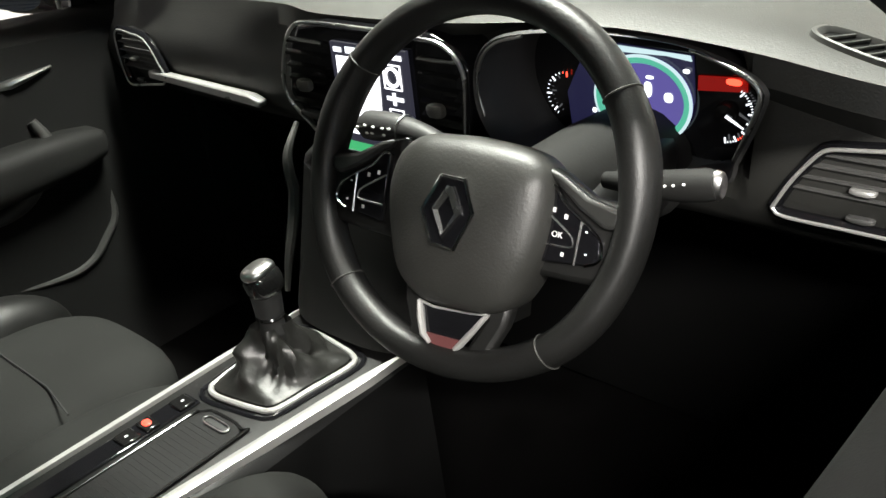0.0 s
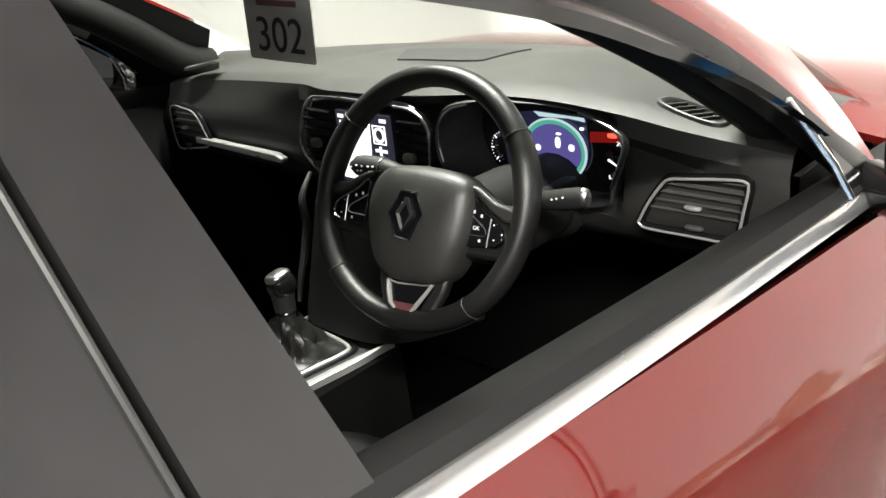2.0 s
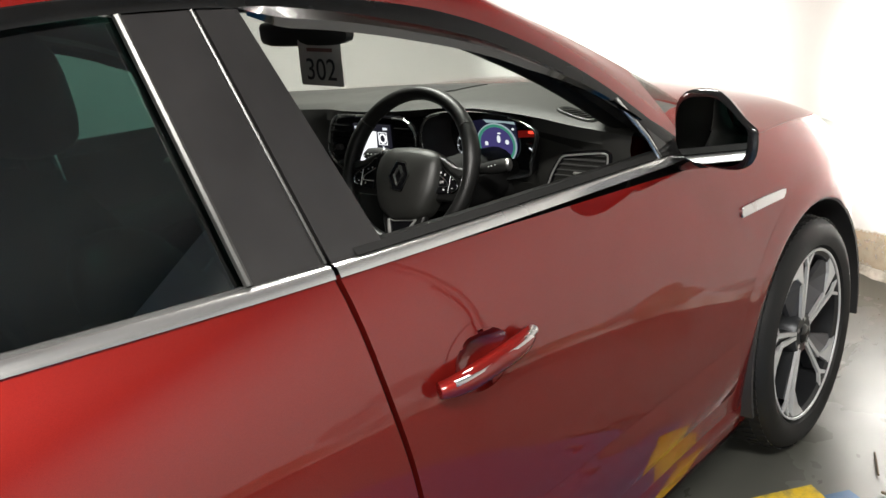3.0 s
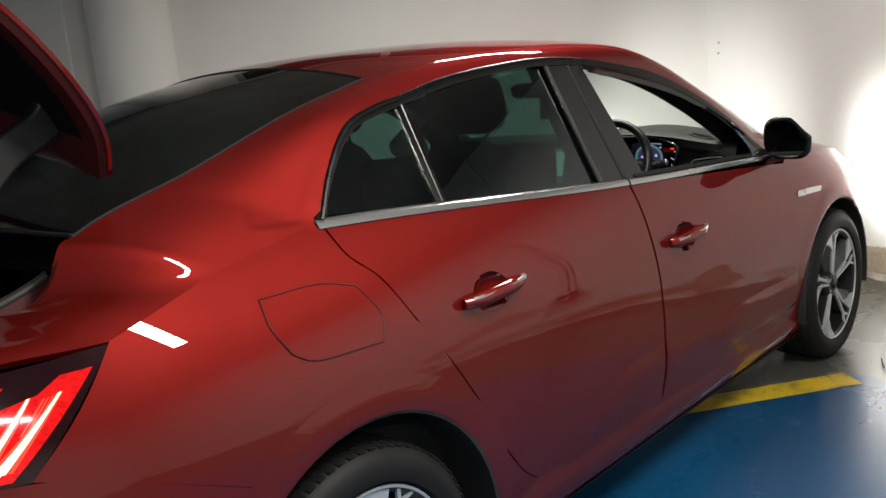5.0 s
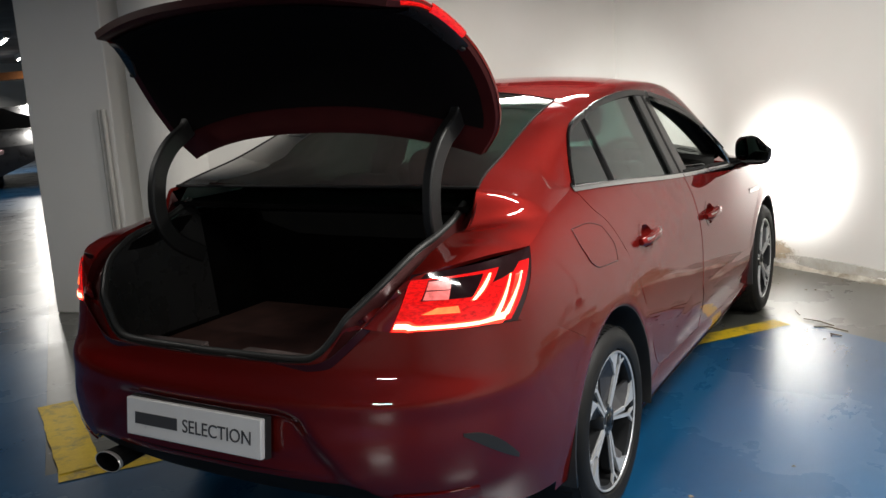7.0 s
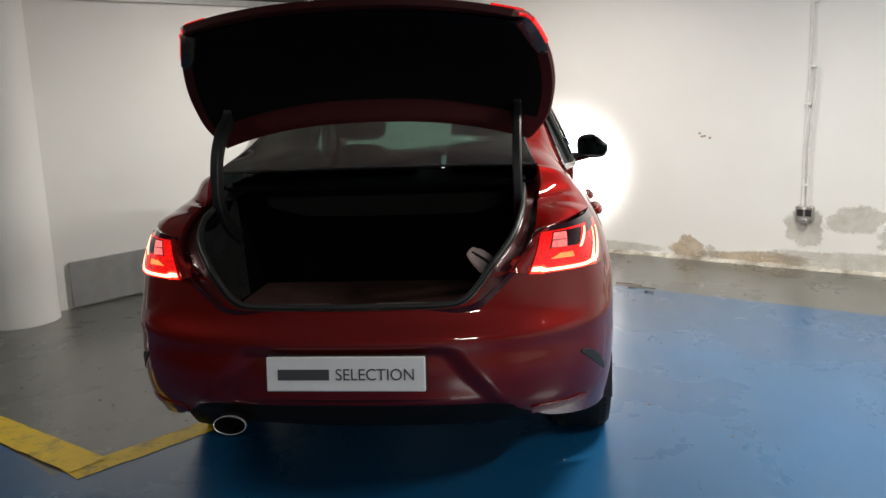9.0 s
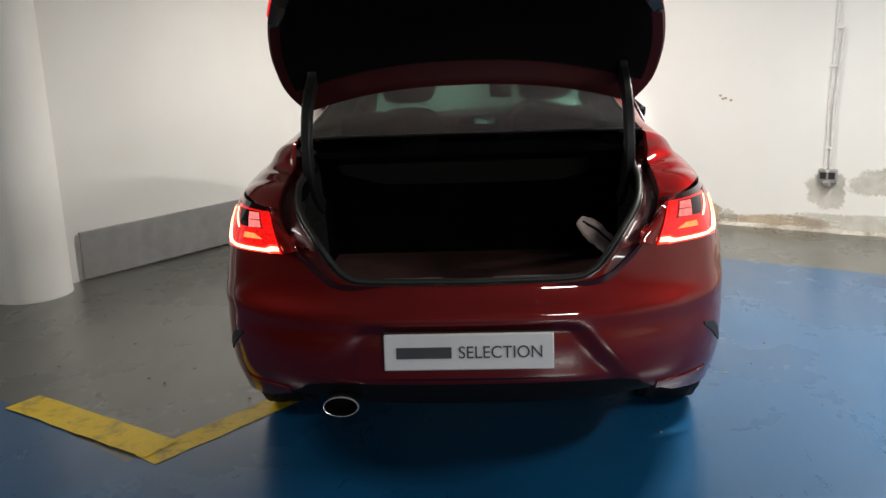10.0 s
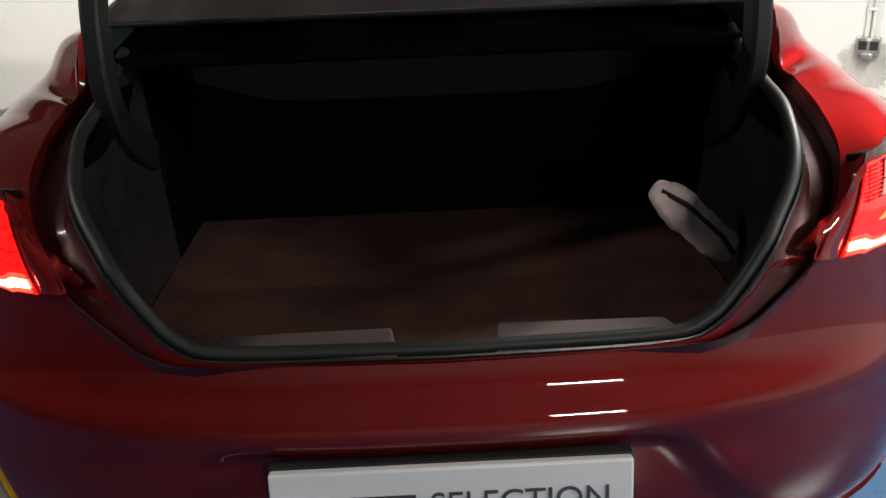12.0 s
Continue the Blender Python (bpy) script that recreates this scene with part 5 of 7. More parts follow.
        part("pillar_strip", tube([(side * (side_x(ya + (yb - ya) * t, z0 + (z1 - z0) * t) + 0.001), ya + (yb - ya) * t, z0 + (z1 - z0) * t) for t in np.linspace(0, 1, 8)], r, 8), ANODISED, car, "dark satin pillar strip")
    inner_post = [[(side * (side_x(1.2, z) - o), y, z) for y, o in ((1.07, 0.03), (1.10, 0.10), (1.24, 0.10), (1.285 - 0.15 * max(0, z - 1.0), 0.03))] for z in np.linspace(0.5, 1.36, 10)]
    part("pillar_trim", grid(inner_post), BLACK_MATT, car, "black inner pillar trim")
    # wind deflector over the open front window
    rows = []
    for y in np.linspace(1.235, 2.02, 40):
        z = dlo_z(y)
        w = 0.028 * min(1, (2.06 - y) / 0.30) * min(1, 0.4 + (y - 1.235) / 0.08)
        rows.append([(side * (side_x(y, z - 0.02) + 0.006), y, z - 0.018), (side * (side_x(y, z - 0.02 - w / 2) + 0.022), y, z - 0.02 - w / 2), (side * (side_x(y, z - w) + 0.024), y, z - 0.02 - w)])
    part("wind_deflector", grid(rows), SMOKED, car, "smoked wind deflector over the window", thick=0.003)
    # front corner of the window, with the mirror foot
    tri = coons([(2.06, belt_z(2.06) + 0.008), (2.05, 1.02), (2.03, 1.055)], [(2.25, belt_z(2.25) + 0.004), (2.2, 0.94), (2.16, 0.965)], [(2.06, belt_z(2.06) + 0.008), (2.25, belt_z(2.25) + 0.004)], [(2.03, 1.055), (2.1, 1.012), (2.16, 0.965)], 8, 8)
    side_panel("mirror_triangle", tri, side, BLACK_GLOSS, car, "black corner panel behind the mirror", out=0.002, thick=0.01)
    part("corner_strip", tube([(side * (side_x(y, z) + 0.006), y, z) for y, z in ((2.045, belt_z(2.045) + 0.012), (2.035, 1.0), (1.985, 1.085))], 0.005, 8), SATIN, car, "thin bright window bar")
    # inner waist seal
    rows = [[(side * (side_x(y, belt_z(y)) - o), y, belt_z(y) + dz) for o, dz in ((0.0, 0.012), (0.012, 0.022), (0.03, 0.02), (0.055, 0.012), (0.085, -0.012), (0.10, -0.10), (0.10, -0.45), (0.12, -0.70))] for y in np.linspace(1.25, 2.45, 30)]
    part("door_card", grid(rows), CARD_BLACK, car, "black door top and inner trim")
    # mirror
    bm = bmesh.new()
    bmesh.ops.create_uvsphere(bm, u_segments=28, v_segments=18, radius=1)
    for v in bm.verts:
        x, y, z = v.co
        sq = (abs(x) ** 3.2 + abs(z) ** 3.2) ** (1 / 3.2) or 1
        rr = math.hypot(x, z) / sq if sq else 1
        x, z = x * rr, z * rr
        depth = 0.085 if y > 0 else 0.018
        taper = 1 - 0.35 * max(0, y)
        drop = 0.055 * smooth(0.0, 1.0, x) if z > 0 else 0
        v.co = (side * (0.945 + 0.095 * x * taper), 2.045 + depth * y + 0.05 * (1 - x) / 2 - 0.03, 1.018 + 0.075 * z * taper - drop * z + 0.005)
    if side < 0:
        bmesh.ops.reverse_faces(bm, faces=bm.faces)
    mirror = part("door_mirror", bm, BLACK_GLOSS, car, "gloss black door mirror with silvered glass")
    rows = []
    for r in np.linspace(0.02, 1, 7):
        row = []
        for a in np.linspace(0, 2 * math.pi, 40, endpoint=False):
            c, s_ = math.cos(a), math.sin(a)
            k = (abs(c) ** 3.2 + abs(s_) ** 3.2) ** (-1 / 3.2)
            x, z = c * k * r * 0.86, s_ * k * r * 0.84
            drop = 0.055 * smooth(0.0, 1.0, x) if z > 0 else 0
            row.append((side * (0.945 + 0.095 * x), 1.9945 + 0.05 * (1 - x) / 2 + 0.006 * z, 1.018 + 0.075 * z - drop * z + 0.005))
        rows.append(row)
    part("mirror_glass", grid(rows, close_v=True), Mat("silvered_glass").set(Base_Color=(0.85, 0.88, 0.88), Metallic=1.0, Roughness=0.01).m, mirror, "silvered mirror glass")
    part("mirror_foot", tube([(side * 0.82, 2.13, 0.945), (side * 0.87, 2.09, 0.955), (side * 0.91, 2.06, 0.97)], [0.035, 0.028, 0.03], 12), BLACK_GLOSS, mirror)
    # bright wing blade
    rows = [[(side * (side_x(y, z) + 0.004), y, z) for y, z in ((y0, z0 - h), (y0 + 0.004, z0 + h))] for y0, z0, h in ((2.302, 0.776, 0.011), (2.42, 0.770, 0.011), (2.52, 0.763, 0.010), (2.535, 0.766, 0.004))]
    part("wing_blade", grid(rows), SATIN, car, "satin chrome blade on the front wing", thick=-0.004)


def bar(r0, a0, w0, r1, a1, w1, zf, depth, bm=None):
    """A spoke between two radii, seen from outside; angles in degrees."""
    bm = bm or bmesh.new()
    p0 = Vector((r0 * math.cos(radians(a0)), r0 * math.sin(radians(a0))))
    p1 = Vector((r1 * math.cos(radians(a1)), r1 * math.sin(radians(a1))))
    n0 = Vector((-math.sin(radians(a0)), math.cos(radians(a0))))
    n1 = Vector((-math.sin(radians(a1)), math.cos(radians(a1))))
    ring = [p0 - n0 * w0, p1 - n1 * w1, p1 + n1 * w1, p0 + n0 * w0]
    zs = [zf[0], zf[1], zf[1], zf[0]]
    top = [bm.verts.new((p.x, p.y, z)) for p, z in zip(ring, zs)]
    low = [bm.verts.new((p.x, p.y, z - depth)) for p, z in zip(ring, zs)]
    bm.faces.new(top)
    bm.faces.new(low[::-1])
    for i in range(4):
        j = (i + 1) % 4
        bm.faces.new((top[i], low[i], low[j], top[j]))
    return bm


ALLOY_GREY = plain("grey_alloy_paint", (0.075, 0.075, 0.08), 0.35, 0.4, bump=0.05)


def shard(stations, depth):
    """A facetted plate of the wheel through (radius, angle, height) stations."""
    bm = bmesh.new()
    top = [bm.verts.new((r * math.cos(radians(a)), r * math.sin(radians(a)), z)) for r, a, z in stations]
    low = [bm.verts.new((v.co.x, v.co.y, v.co.z - depth)) for v in top]
    bm.faces.new(top)
    bm.faces.new(low[::-1])
    n = len(top)
    for i in range(n):
        bm.faces.new((top[i], low[i], low[(i + 1) % n], top[(i + 1) % n]))
    bmesh.ops.recalc_face_normals(bm, faces=bm.faces)
    bmesh.ops.triangulate(bm, faces=[f for f in bm.faces if len(f.verts) > 4])
    return bm


def make_wheel():
    """A wheel at the origin whose outer face looks along +z."""
    R, T = 0.232, 0.318
    w = part("wheel", lathe([(R - 0.012, -0.19), (R - 0.004, -0.18), (R - 0.022, -0.10), (R - 0.016, 0.0), (R - 0.004, 0.008), (R + 0.004, 0.008), (R + 0.006, 0.0)], n=64), ALLOY_DARK, None, "alloy wheel with machined spokes")
    part("rim_edge", lathe([(R - 0.006, 0.005), (R - 0.003, 0.0105), (R + 0.002, 0.0112), (R + 0.004, 0.006)], n=64), ALLOY, w, "bright rim edge")
    prof = [(R + 0.004, -0.005), (R + 0.012, 0.016), (R + 0.035, 0.024), (R + 0.062, 0.018), (T - 0.010, 0.004), (T - 0.002, -0.012), (T, -0.03), (T, -0.19), (T - 0.015, -0.215), (R, -0.20)]
    part("tyre", lathe(prof, n=72), RUBBER, w, "black low-profile tyre")
    bm = bmesh.new()
    for k in range(72):
        a = 2 * math.pi * k / 72
        for z0, z1, sh in ((-0.028, -0.062, 0.03), (-0.158, -0.192, -0.03), (0.0, -0.026, 0.02)):
            m = Matrix.Rotation(a, 4, "Z")
            rr = T - (0.004 if z0 == 0.0 else 0.0)
            q = [m @ Vector((rr * math.cos(t), rr * math.sin(t), z)) for t, z in ((0, z0), (0.052, z0), (0.052 + sh, z1), (sh, z1))]
            q2 = [Vector((p.x * 1.009, p.y * 1.009, p.z)) for p in q]
            lo, hi = [bm.verts.new(p) for p in q], [bm.verts.new(p) for p in q2]
            bm.faces.new(hi)
            for i in range(4):
                bm.faces.new((lo[i], lo[(i + 1) % 4], hi[(i + 1) % 4], hi[i]))
    bmesh.ops.recalc_face_normals(bm, faces=bm.faces)
    tagged(part("tread", bm, RUBBER, w, smooth=False), kind="stuff")
    part("brake_disc", lathe([(0.05, -0.085), (0.135, -0.085), (0.135, -0.105), (0.05, -0.105)], n=48), DISC, w, "steel brake disc")
    part("hub", lathe([(0.001, -0.002), (0.052, -0.006), (0.06, -0.02), (0.062, -0.07)], n=40), ALLOY_DARK, w)
    part("centre_cap", lathe([(0.001, 0.004), (0.02, 0.003), (0.027, -0.003), (0.029, -0.010)], n=32), BLACK_GLOSS, w, "black centre cap")
    for k in range(5):
        a = 72 * k + 18
        # a broad blade at the rim whose point runs on to the hub as a thin rib, with a sloping web behind it
        part("blade_face", shard([(0.64 * R, a - 14, 0.001), (0.985 * R, a - 11, 0.0065), (0.99 * R, a - 1, 0.0068), (0.985 * R, a + 10, 0.0065), (0.84 * R, a - 1, 0.004)], 0.012), ALLOY, w, "broad machined blade", smooth=False)
        part("spoke_web", shard([(0.20 * R, a - 9, -0.012), (0.645 * R, a - 13.5, -0.003), (0.84 * R, a - 1, -0.004), (0.985 * R, a + 10, -0.004), (0.62 * R, a + 8, -0.034), (0.24 * R, a + 6, -0.030)], 0.014), ALLOY_GREY, w, "dark grey sloping web", smooth=False)
        part("spoke_face", bar(0.16 * R, a - 8, 0.0050, 0.65 * R, a - 14, 0.0062, (-0.006, 0.001), 0.008), ALLOY, w, "machined spoke rib", smooth=False)
        # a thin rib that forks at the rim
        part("spoke_face", bar(0.16 * R, a - 24, 0.0050, 0.84 * R, a - 24, 0.0062, (-0.006, 0.003), 0.008), ALLOY, w, "machined spoke rib", smooth=False)
        part("spoke", bar(0.16 * R, a - 16, 0.012, 0.80 * R, a - 19, 0.016, (-0.016, -0.012), 0.03), ALLOY_DARK, w, "dark spoke body", smooth=False)
        part("fork", bar(0.83 * R, a - 24, 0.0060, 0.99 * R, a - 18, 0.0052, (0.003, 0.0066), 0.008, bar(0.83 * R, a - 24, 0.0060, 0.99 * R, a - 31, 0.0052, (0.003, 0.0066), 0.008)), ALLOY, w, "machined fork at the rim", smooth=False)
        part("wheel_bolt", lathe([(0.001, 0.002), (0.006, 0.002), (0.007, -0.01)], Matrix.Translation((0.04 * math.cos(radians(a + 36)), 0.04 * math.sin(radians(a + 36)), -0.006)), 8), SATIN, w)
    return w


first = make_wheel()
first.parent = car
turn_r = Matrix.Rotation(radians(90), 4, "Y")
turn_l = Matrix.Rotation(radians(-90), 4, "Y")
first.matrix_basis = Matrix.Translation((0.872, 0, 0.318)) @ turn_r @ pose(0, 0, 0, 0, 0, 10)
for m in (Matrix.Translation((0.872, 2.711, 0.318)) @ turn_r @ pose(0, 0, 0, 0, 0, 40), Matrix.Translation((-0.872, 0, 0.318)) @ turn_l, Matrix.Translation((-0.872, 2.711, 0.318)) @ turn_l):
    copy_thing(first, m)

# ---- the car: cabin ----
HEADLINER = plain("light_grey_headliner", (0.42, 0.42, 0.40), 0.9, bump=0.3, grain=500)
PIANO = plain("piano_black", (0.006, 0.006, 0.007), 0.08, bump=0.0)
GRILLE = plain("fine_speaker_grille", (0.03, 0.03, 0.03), 0.6, bump=0.8, grain=900)
SCREEN_WHITE = glow("lit_map_screen", (0.95, 0.97, 1.0, 1), 0.7)
SCREEN_GREEN = glow("lit_green_bar", (0.10, 0.75, 0.28, 1), 0.16)
SCREEN_DARK = glow("dark_screen", (0.02, 0.02, 0.03, 1), 0.4, rough=0.1)
DIAL_BLUE = glow("lit_violet_display", (0.17, 0.14, 0.50, 1), 0.17, rough=0.1)
DISPLAY_DARK = glow("dark_violet_display", (0.05, 0.05, 0.16, 1), 0.07, rough=0.08)
DIAL_PALE = glow("lit_pale_display", (0.62, 0.82, 0.86, 1), 0.26, rough=0.1)
DIAL_GREEN = glow("lit_green_ring", (0.12, 0.62, 0.42, 1), 0.20)
DIAL_WHITE = glow("lit_white_marks", (0.9, 0.95, 1.0, 1), 0.5)
RED_LAMP = glow("lit_red_lamp", (1.0, 0.06, 0.03, 1), 1.0)
RED_DIM = glow("dim_red_glow", (0.9, 0.012, 0.006, 1), 0.06)
BRIGHT = plain("bright_satin_trim", (0.55, 0.545, 0.53), 0.30, 0.6, bump=0.0, amount=0.04)
# Blacker than the other cabin plastic: the footwell's shade is in it.
FOOT_SHADE = plain("shaded_footwell_black", (0.004, 0.004, 0.004), 0.85, bump=0.25, grain=420, Specular_IOR_Level=0.05)
CABIN_BLACK = plain("black_cabin_plastic", (0.010, 0.010, 0.0095), 0.7, bump=0.25, grain=420, Specular_IOR_Level=0.25)


def face_plate(outline, y, depth, n=0, tilt=0.0):
    """A plate in the x-z plane that looks back at the driver; tilt tips its top forward."""
    pts = spline(list(outline) + [outline[0]], n)[:-1] if n else outline
    bm = bmesh.new()
    z0 = min(p[1] for p in pts)
    front = [bm.verts.new((x, y + tilt * (z - z0), z)) for x, z in pts]
    back = [bm.verts.new((x, y + tilt * (z - z0) + depth, z)) for x, z in pts]
    bm.faces.new(front)
    bm.faces.new(back[::-1])
    for i in range(len(pts)):
        j = (i + 1) % len(pts)
        bm.faces.new((front[i], back[i], back[j], front[j]))
    bmesh.ops.recalc_face_normals(bm, faces=bm.faces)
    return bm


def rect(x0, x1, z0, z1):
    return [(x0, z0), (x1, z0), (x1, z1), (x0, z1)]


# shell of the cabin
part("cabin_floor", box(-0.74, 0.74, -0.02, 2.45, 0.25, 0.28), CARPET, car, "black cabin carpet", smooth=False)
rows = []
for y in np.linspace(0.42, 1.63, 24):
    xa, za = (side_x(y, dlo_z(y)), dlo_z(y)) if y < 1.3 else (sx(y), sz(y))
    rows.append([(xa * 0.98 * a, y, za - 0.012 + (roof_z(y) - za - 0.02) * max(0, 1 - abs(a) ** 3) ** 0.62) for a in np.sin(np.linspace(-1, 1, 25) * math.pi / 2)])
part("headliner", grid(rows), HEADLINER, car, "light grey cloth headliner")
for side in (1, -1):
    for y0, y1, cover in ((1.28, 1.93, CABIN_BLACK if side > 0 else HEADLINER), (1.93, 2.2, CABIN_BLACK)):
        rows = strip_between(np.linspace(y0, y1, 16), lambda y: (side_x(y, dlo_z(y) - 0.02) - 0.02, dlo_z(y) - 0.022), lambda y: (sx(y) - 0.02, sz(y) - 0.012), side, -0.018, 6)
        part("pillar_cover", grid(rows), cover, car, "inner windscreen pillar cover")
    post = [(side * (0.5 * (side_x(y, dlo_z(y)) + sx(y)) - 0.045), y, 0.5 * (dlo_z(y) + sz(y)) - 0.03) for y in np.linspace(1.42, 2.2, 16)]
    part("pillar_cover", tube(post, [0.026 + 0.014 * t for t in np.linspace(0, 1, 16)], 14), CABIN_BLACK, car, "thick inner windscreen pillar cover")
    rows = strip_between(np.linspace(-0.35, 0.453, 24), lambda y: (side_x(y, az(y)) - 0.03, az(y) - 0.02), lambda y: (bx(y) - 0.01, bz(y) - 0.02), side, -0.01, 6)
    part("rear_pillar_cover", grid(rows), HEADLINER, car)
    rows = [[(side * (side_x(y, 0.9) - 0.11), y, z) for y in np.linspace(0.1, 1.22, 14)] for z in (0.28, 0.6, belt_z(0.6) - 0.02)]
    part("rear_door_card", grid(rows), CABIN_BLACK, car, "dark rear door trim")
    part("kick_panel", box(side * 0.70 - 0.005, side * 0.70 + 0.005, 2.2, 2.5, 0.26, 0.92), CABIN_BLACK, car, smooth=False)

DOOR_GREY = plain("grey_door_trim", (0.045, 0.045, 0.043), 0.45, bump=0.2)
# passenger door inside: armrest, pocket edge, lever
part("armrest", cushion(-0.76, -0.66, 1.2, 2.0, 0.70, 0.79), CABIN_BLACK, car, "dark padded door armrest")
part("door_lever", tube([(-0.735, 1.84, 0.885), (-0.72, 1.87, 0.888), (-0.718, 1.90, 0.892), (-0.725, 1.95, 0.896)], [0.006, 0.009, 0.007, 0.003], 8), SATIN, car, "satin inner door lever")
part("door_pull", tube([tuple(p) for p in spline([(-0.722, 1.885, 0.815), (-0.712, 1.896, 0.775), (-0.708, 1.869, 0.732), (-0.708, 1.831, 0.692), (-0.712, 1.79, 0.674), (-0.722, 1.74, 0.668)], 22)], [0.009 + 0.007 * math.sin(math.pi * t) for t in np.linspace(0, 1, 22)], 10), DOOR_GREY, car, "grey door pull")
part("pull_insert", tube([(-0.704, 1.872, 0.722), (-0.700, 1.892, 0.728), (-0.702, 1.911, 0.731)], [0.003, 0.004, 0.002], 8), SATIN, car, "small bright switch by the door pull")
part("pocket_edge", tube([tuple(p) for p in spline([(-0.73, 1.66, 0.545), (-0.728, 1.733, 0.534), (-0.725, 1.794, 0.519), (-0.722, 1.872, 0.511), (-0.722, 1.918, 0.523), (-0.724, 1.951, 0.551), (-0.728, 1.982, 0.587), (-0.734, 1.990, 0.646)], 30)], [0.004 + 0.006 * t for t in np.linspace(0, 1, 30)], 8), DOOR_GREY, car, "grey edge of the door pocket")
part("pocket_strip", tube([(-0.732, 1.945, 0.503), (-0.732, 2.0, 0.548), (-0.732, 2.048, 0.593)], 0.0022, 6), SATIN, car, "thin bright line on the door")
# edge of the centre stack towards the passenger
part("stack_edge", tube([tuple(p) for p in spline([(-0.150, 2.02, 0.862), (-0.138, 1.985, 0.83), (-0.134, 1.978, 0.80), (-0.132, 1.978, 0.771), (-0.128, 1.961, 0.724), (-0.122, 1.940, 0.687), (-0.116, 1.92, 0.64)], 26)], [0.004 + 0.005 * math.sin(math.pi * t) for t in np.linspace(0, 1, 26)], 8), DOOR_GREY, car, "grey padded edge of the centre stack")

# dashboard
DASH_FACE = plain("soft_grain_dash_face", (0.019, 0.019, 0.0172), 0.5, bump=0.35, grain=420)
edge_y = curve_at([(-0.74, 2.11), (-0.30, 2.09), (-0.19, 2.07), (-0.10, 2.035), (0.1, 2.02), (0.2, 2.008), (0.3, 2.02), (0.4, 2.046), (0.5, 2.06), (0.62, 2.07), (0.74, 2.085)])
edge_z = curve_at([(-0.74, 0.975), (-0.61, 0.992), (-0.36, 1.009), (-0.06, 1.028), (0.1, 1.034), (0.2, 1.044), (0.3, 1.050), (0.36, 1.047), (0.424, 1.040), (0.511, 1.028), (0.59, 1.014), (0.65, 1.005), (0.74, 0.992)])
rows_top, rows_face = [], []
for x in np.linspace(-0.74, 0.74, 150):
    ye, ze = edge_y(x), edge_z(x)
    yw = 2.60 - 0.26 * (x / 0.72) ** 2
    top = spline([(yw, 1.0), (yw * 0.5 + ye * 0.5 + 0.05, max(1.015, ze + 0.002)), (ye + 0.10, ze + 0.008), (ye + 0.02, ze + 0.005), (ye, ze - 0.004)], 18)
    lip = min(1.0, max(0.0, (2.09 - ye) / 0.10))
    face = spline([(ye, ze - 0.004), (ye + 0.012 * lip - 0.012 * (1 - lip), ze - 0.016 - 0.02 * (1 - lip)), (2.075 + 0.003 * (1 - lip), ze - 0.035 - 0.025 * (1 - lip)), (2.07, 0.90), (2.08, 0.85), (2.115, 0.815), (2.21, 0.77), (2.32, 0.60), (2.36, 0.30)], 30)
    rows_top.append([(x, *p) for p in top])
    # the face dips into a well behind the instruments
    well = [0.10 * smooth(0.20, 0.23, x) * (1 - smooth(0.475, 0.505, x)) * smooth(0.885, 0.91, z) * (1 - smooth(ze - 0.022, ze - 0.012, z)) for y, z in face]
    rows_face.append([(x, y + w, z) for (y, z), w in zip(face, well)])
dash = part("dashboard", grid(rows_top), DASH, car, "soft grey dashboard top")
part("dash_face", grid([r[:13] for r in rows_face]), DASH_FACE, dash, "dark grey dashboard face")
part("dash_underside", grid([r[12:] for r in rows_face]), FOOT_SHADE, dash, "lower dashboard with footwell shade in its black")


def dash_top_z(x, y):
    """Height of the dashboard's top at a place of the plan."""
    ye, ze, yw = edge_y(x), edge_z(x), 2.60 - 0.26 * (x / 0.72) ** 2
    prof = spline([(yw, 1.0), (yw * 0.5 + ye * 0.5 + 0.05, max(1.015, ze + 0.002)), (ye + 0.10, ze + 0.008), (ye + 0.02, ze + 0.005), (ye, ze - 0.004)], 40)
    o = np.argsort(prof[:, 0])
    return float(np.interp(y, prof[o, 0], prof[o, 1]))


rows = [[(x, 2.235 + 0.13 * k, dash_top_z(x, 2.235 + 0.13 * k) + 0.003) for x in np.linspace(-0.10 - 0.10 * k, 0.119 + 0.01 * k, 12)] for k in np.linspace(0, 1, 6)]
part("speaker_grille", grid(rows), GRILLE, dash, "dark centre speaker grille", thick=0.003)
VENT_GREY = plain("grey_vent_frame", (0.05, 0.05, 0.047), 0.45, bump=0.2)
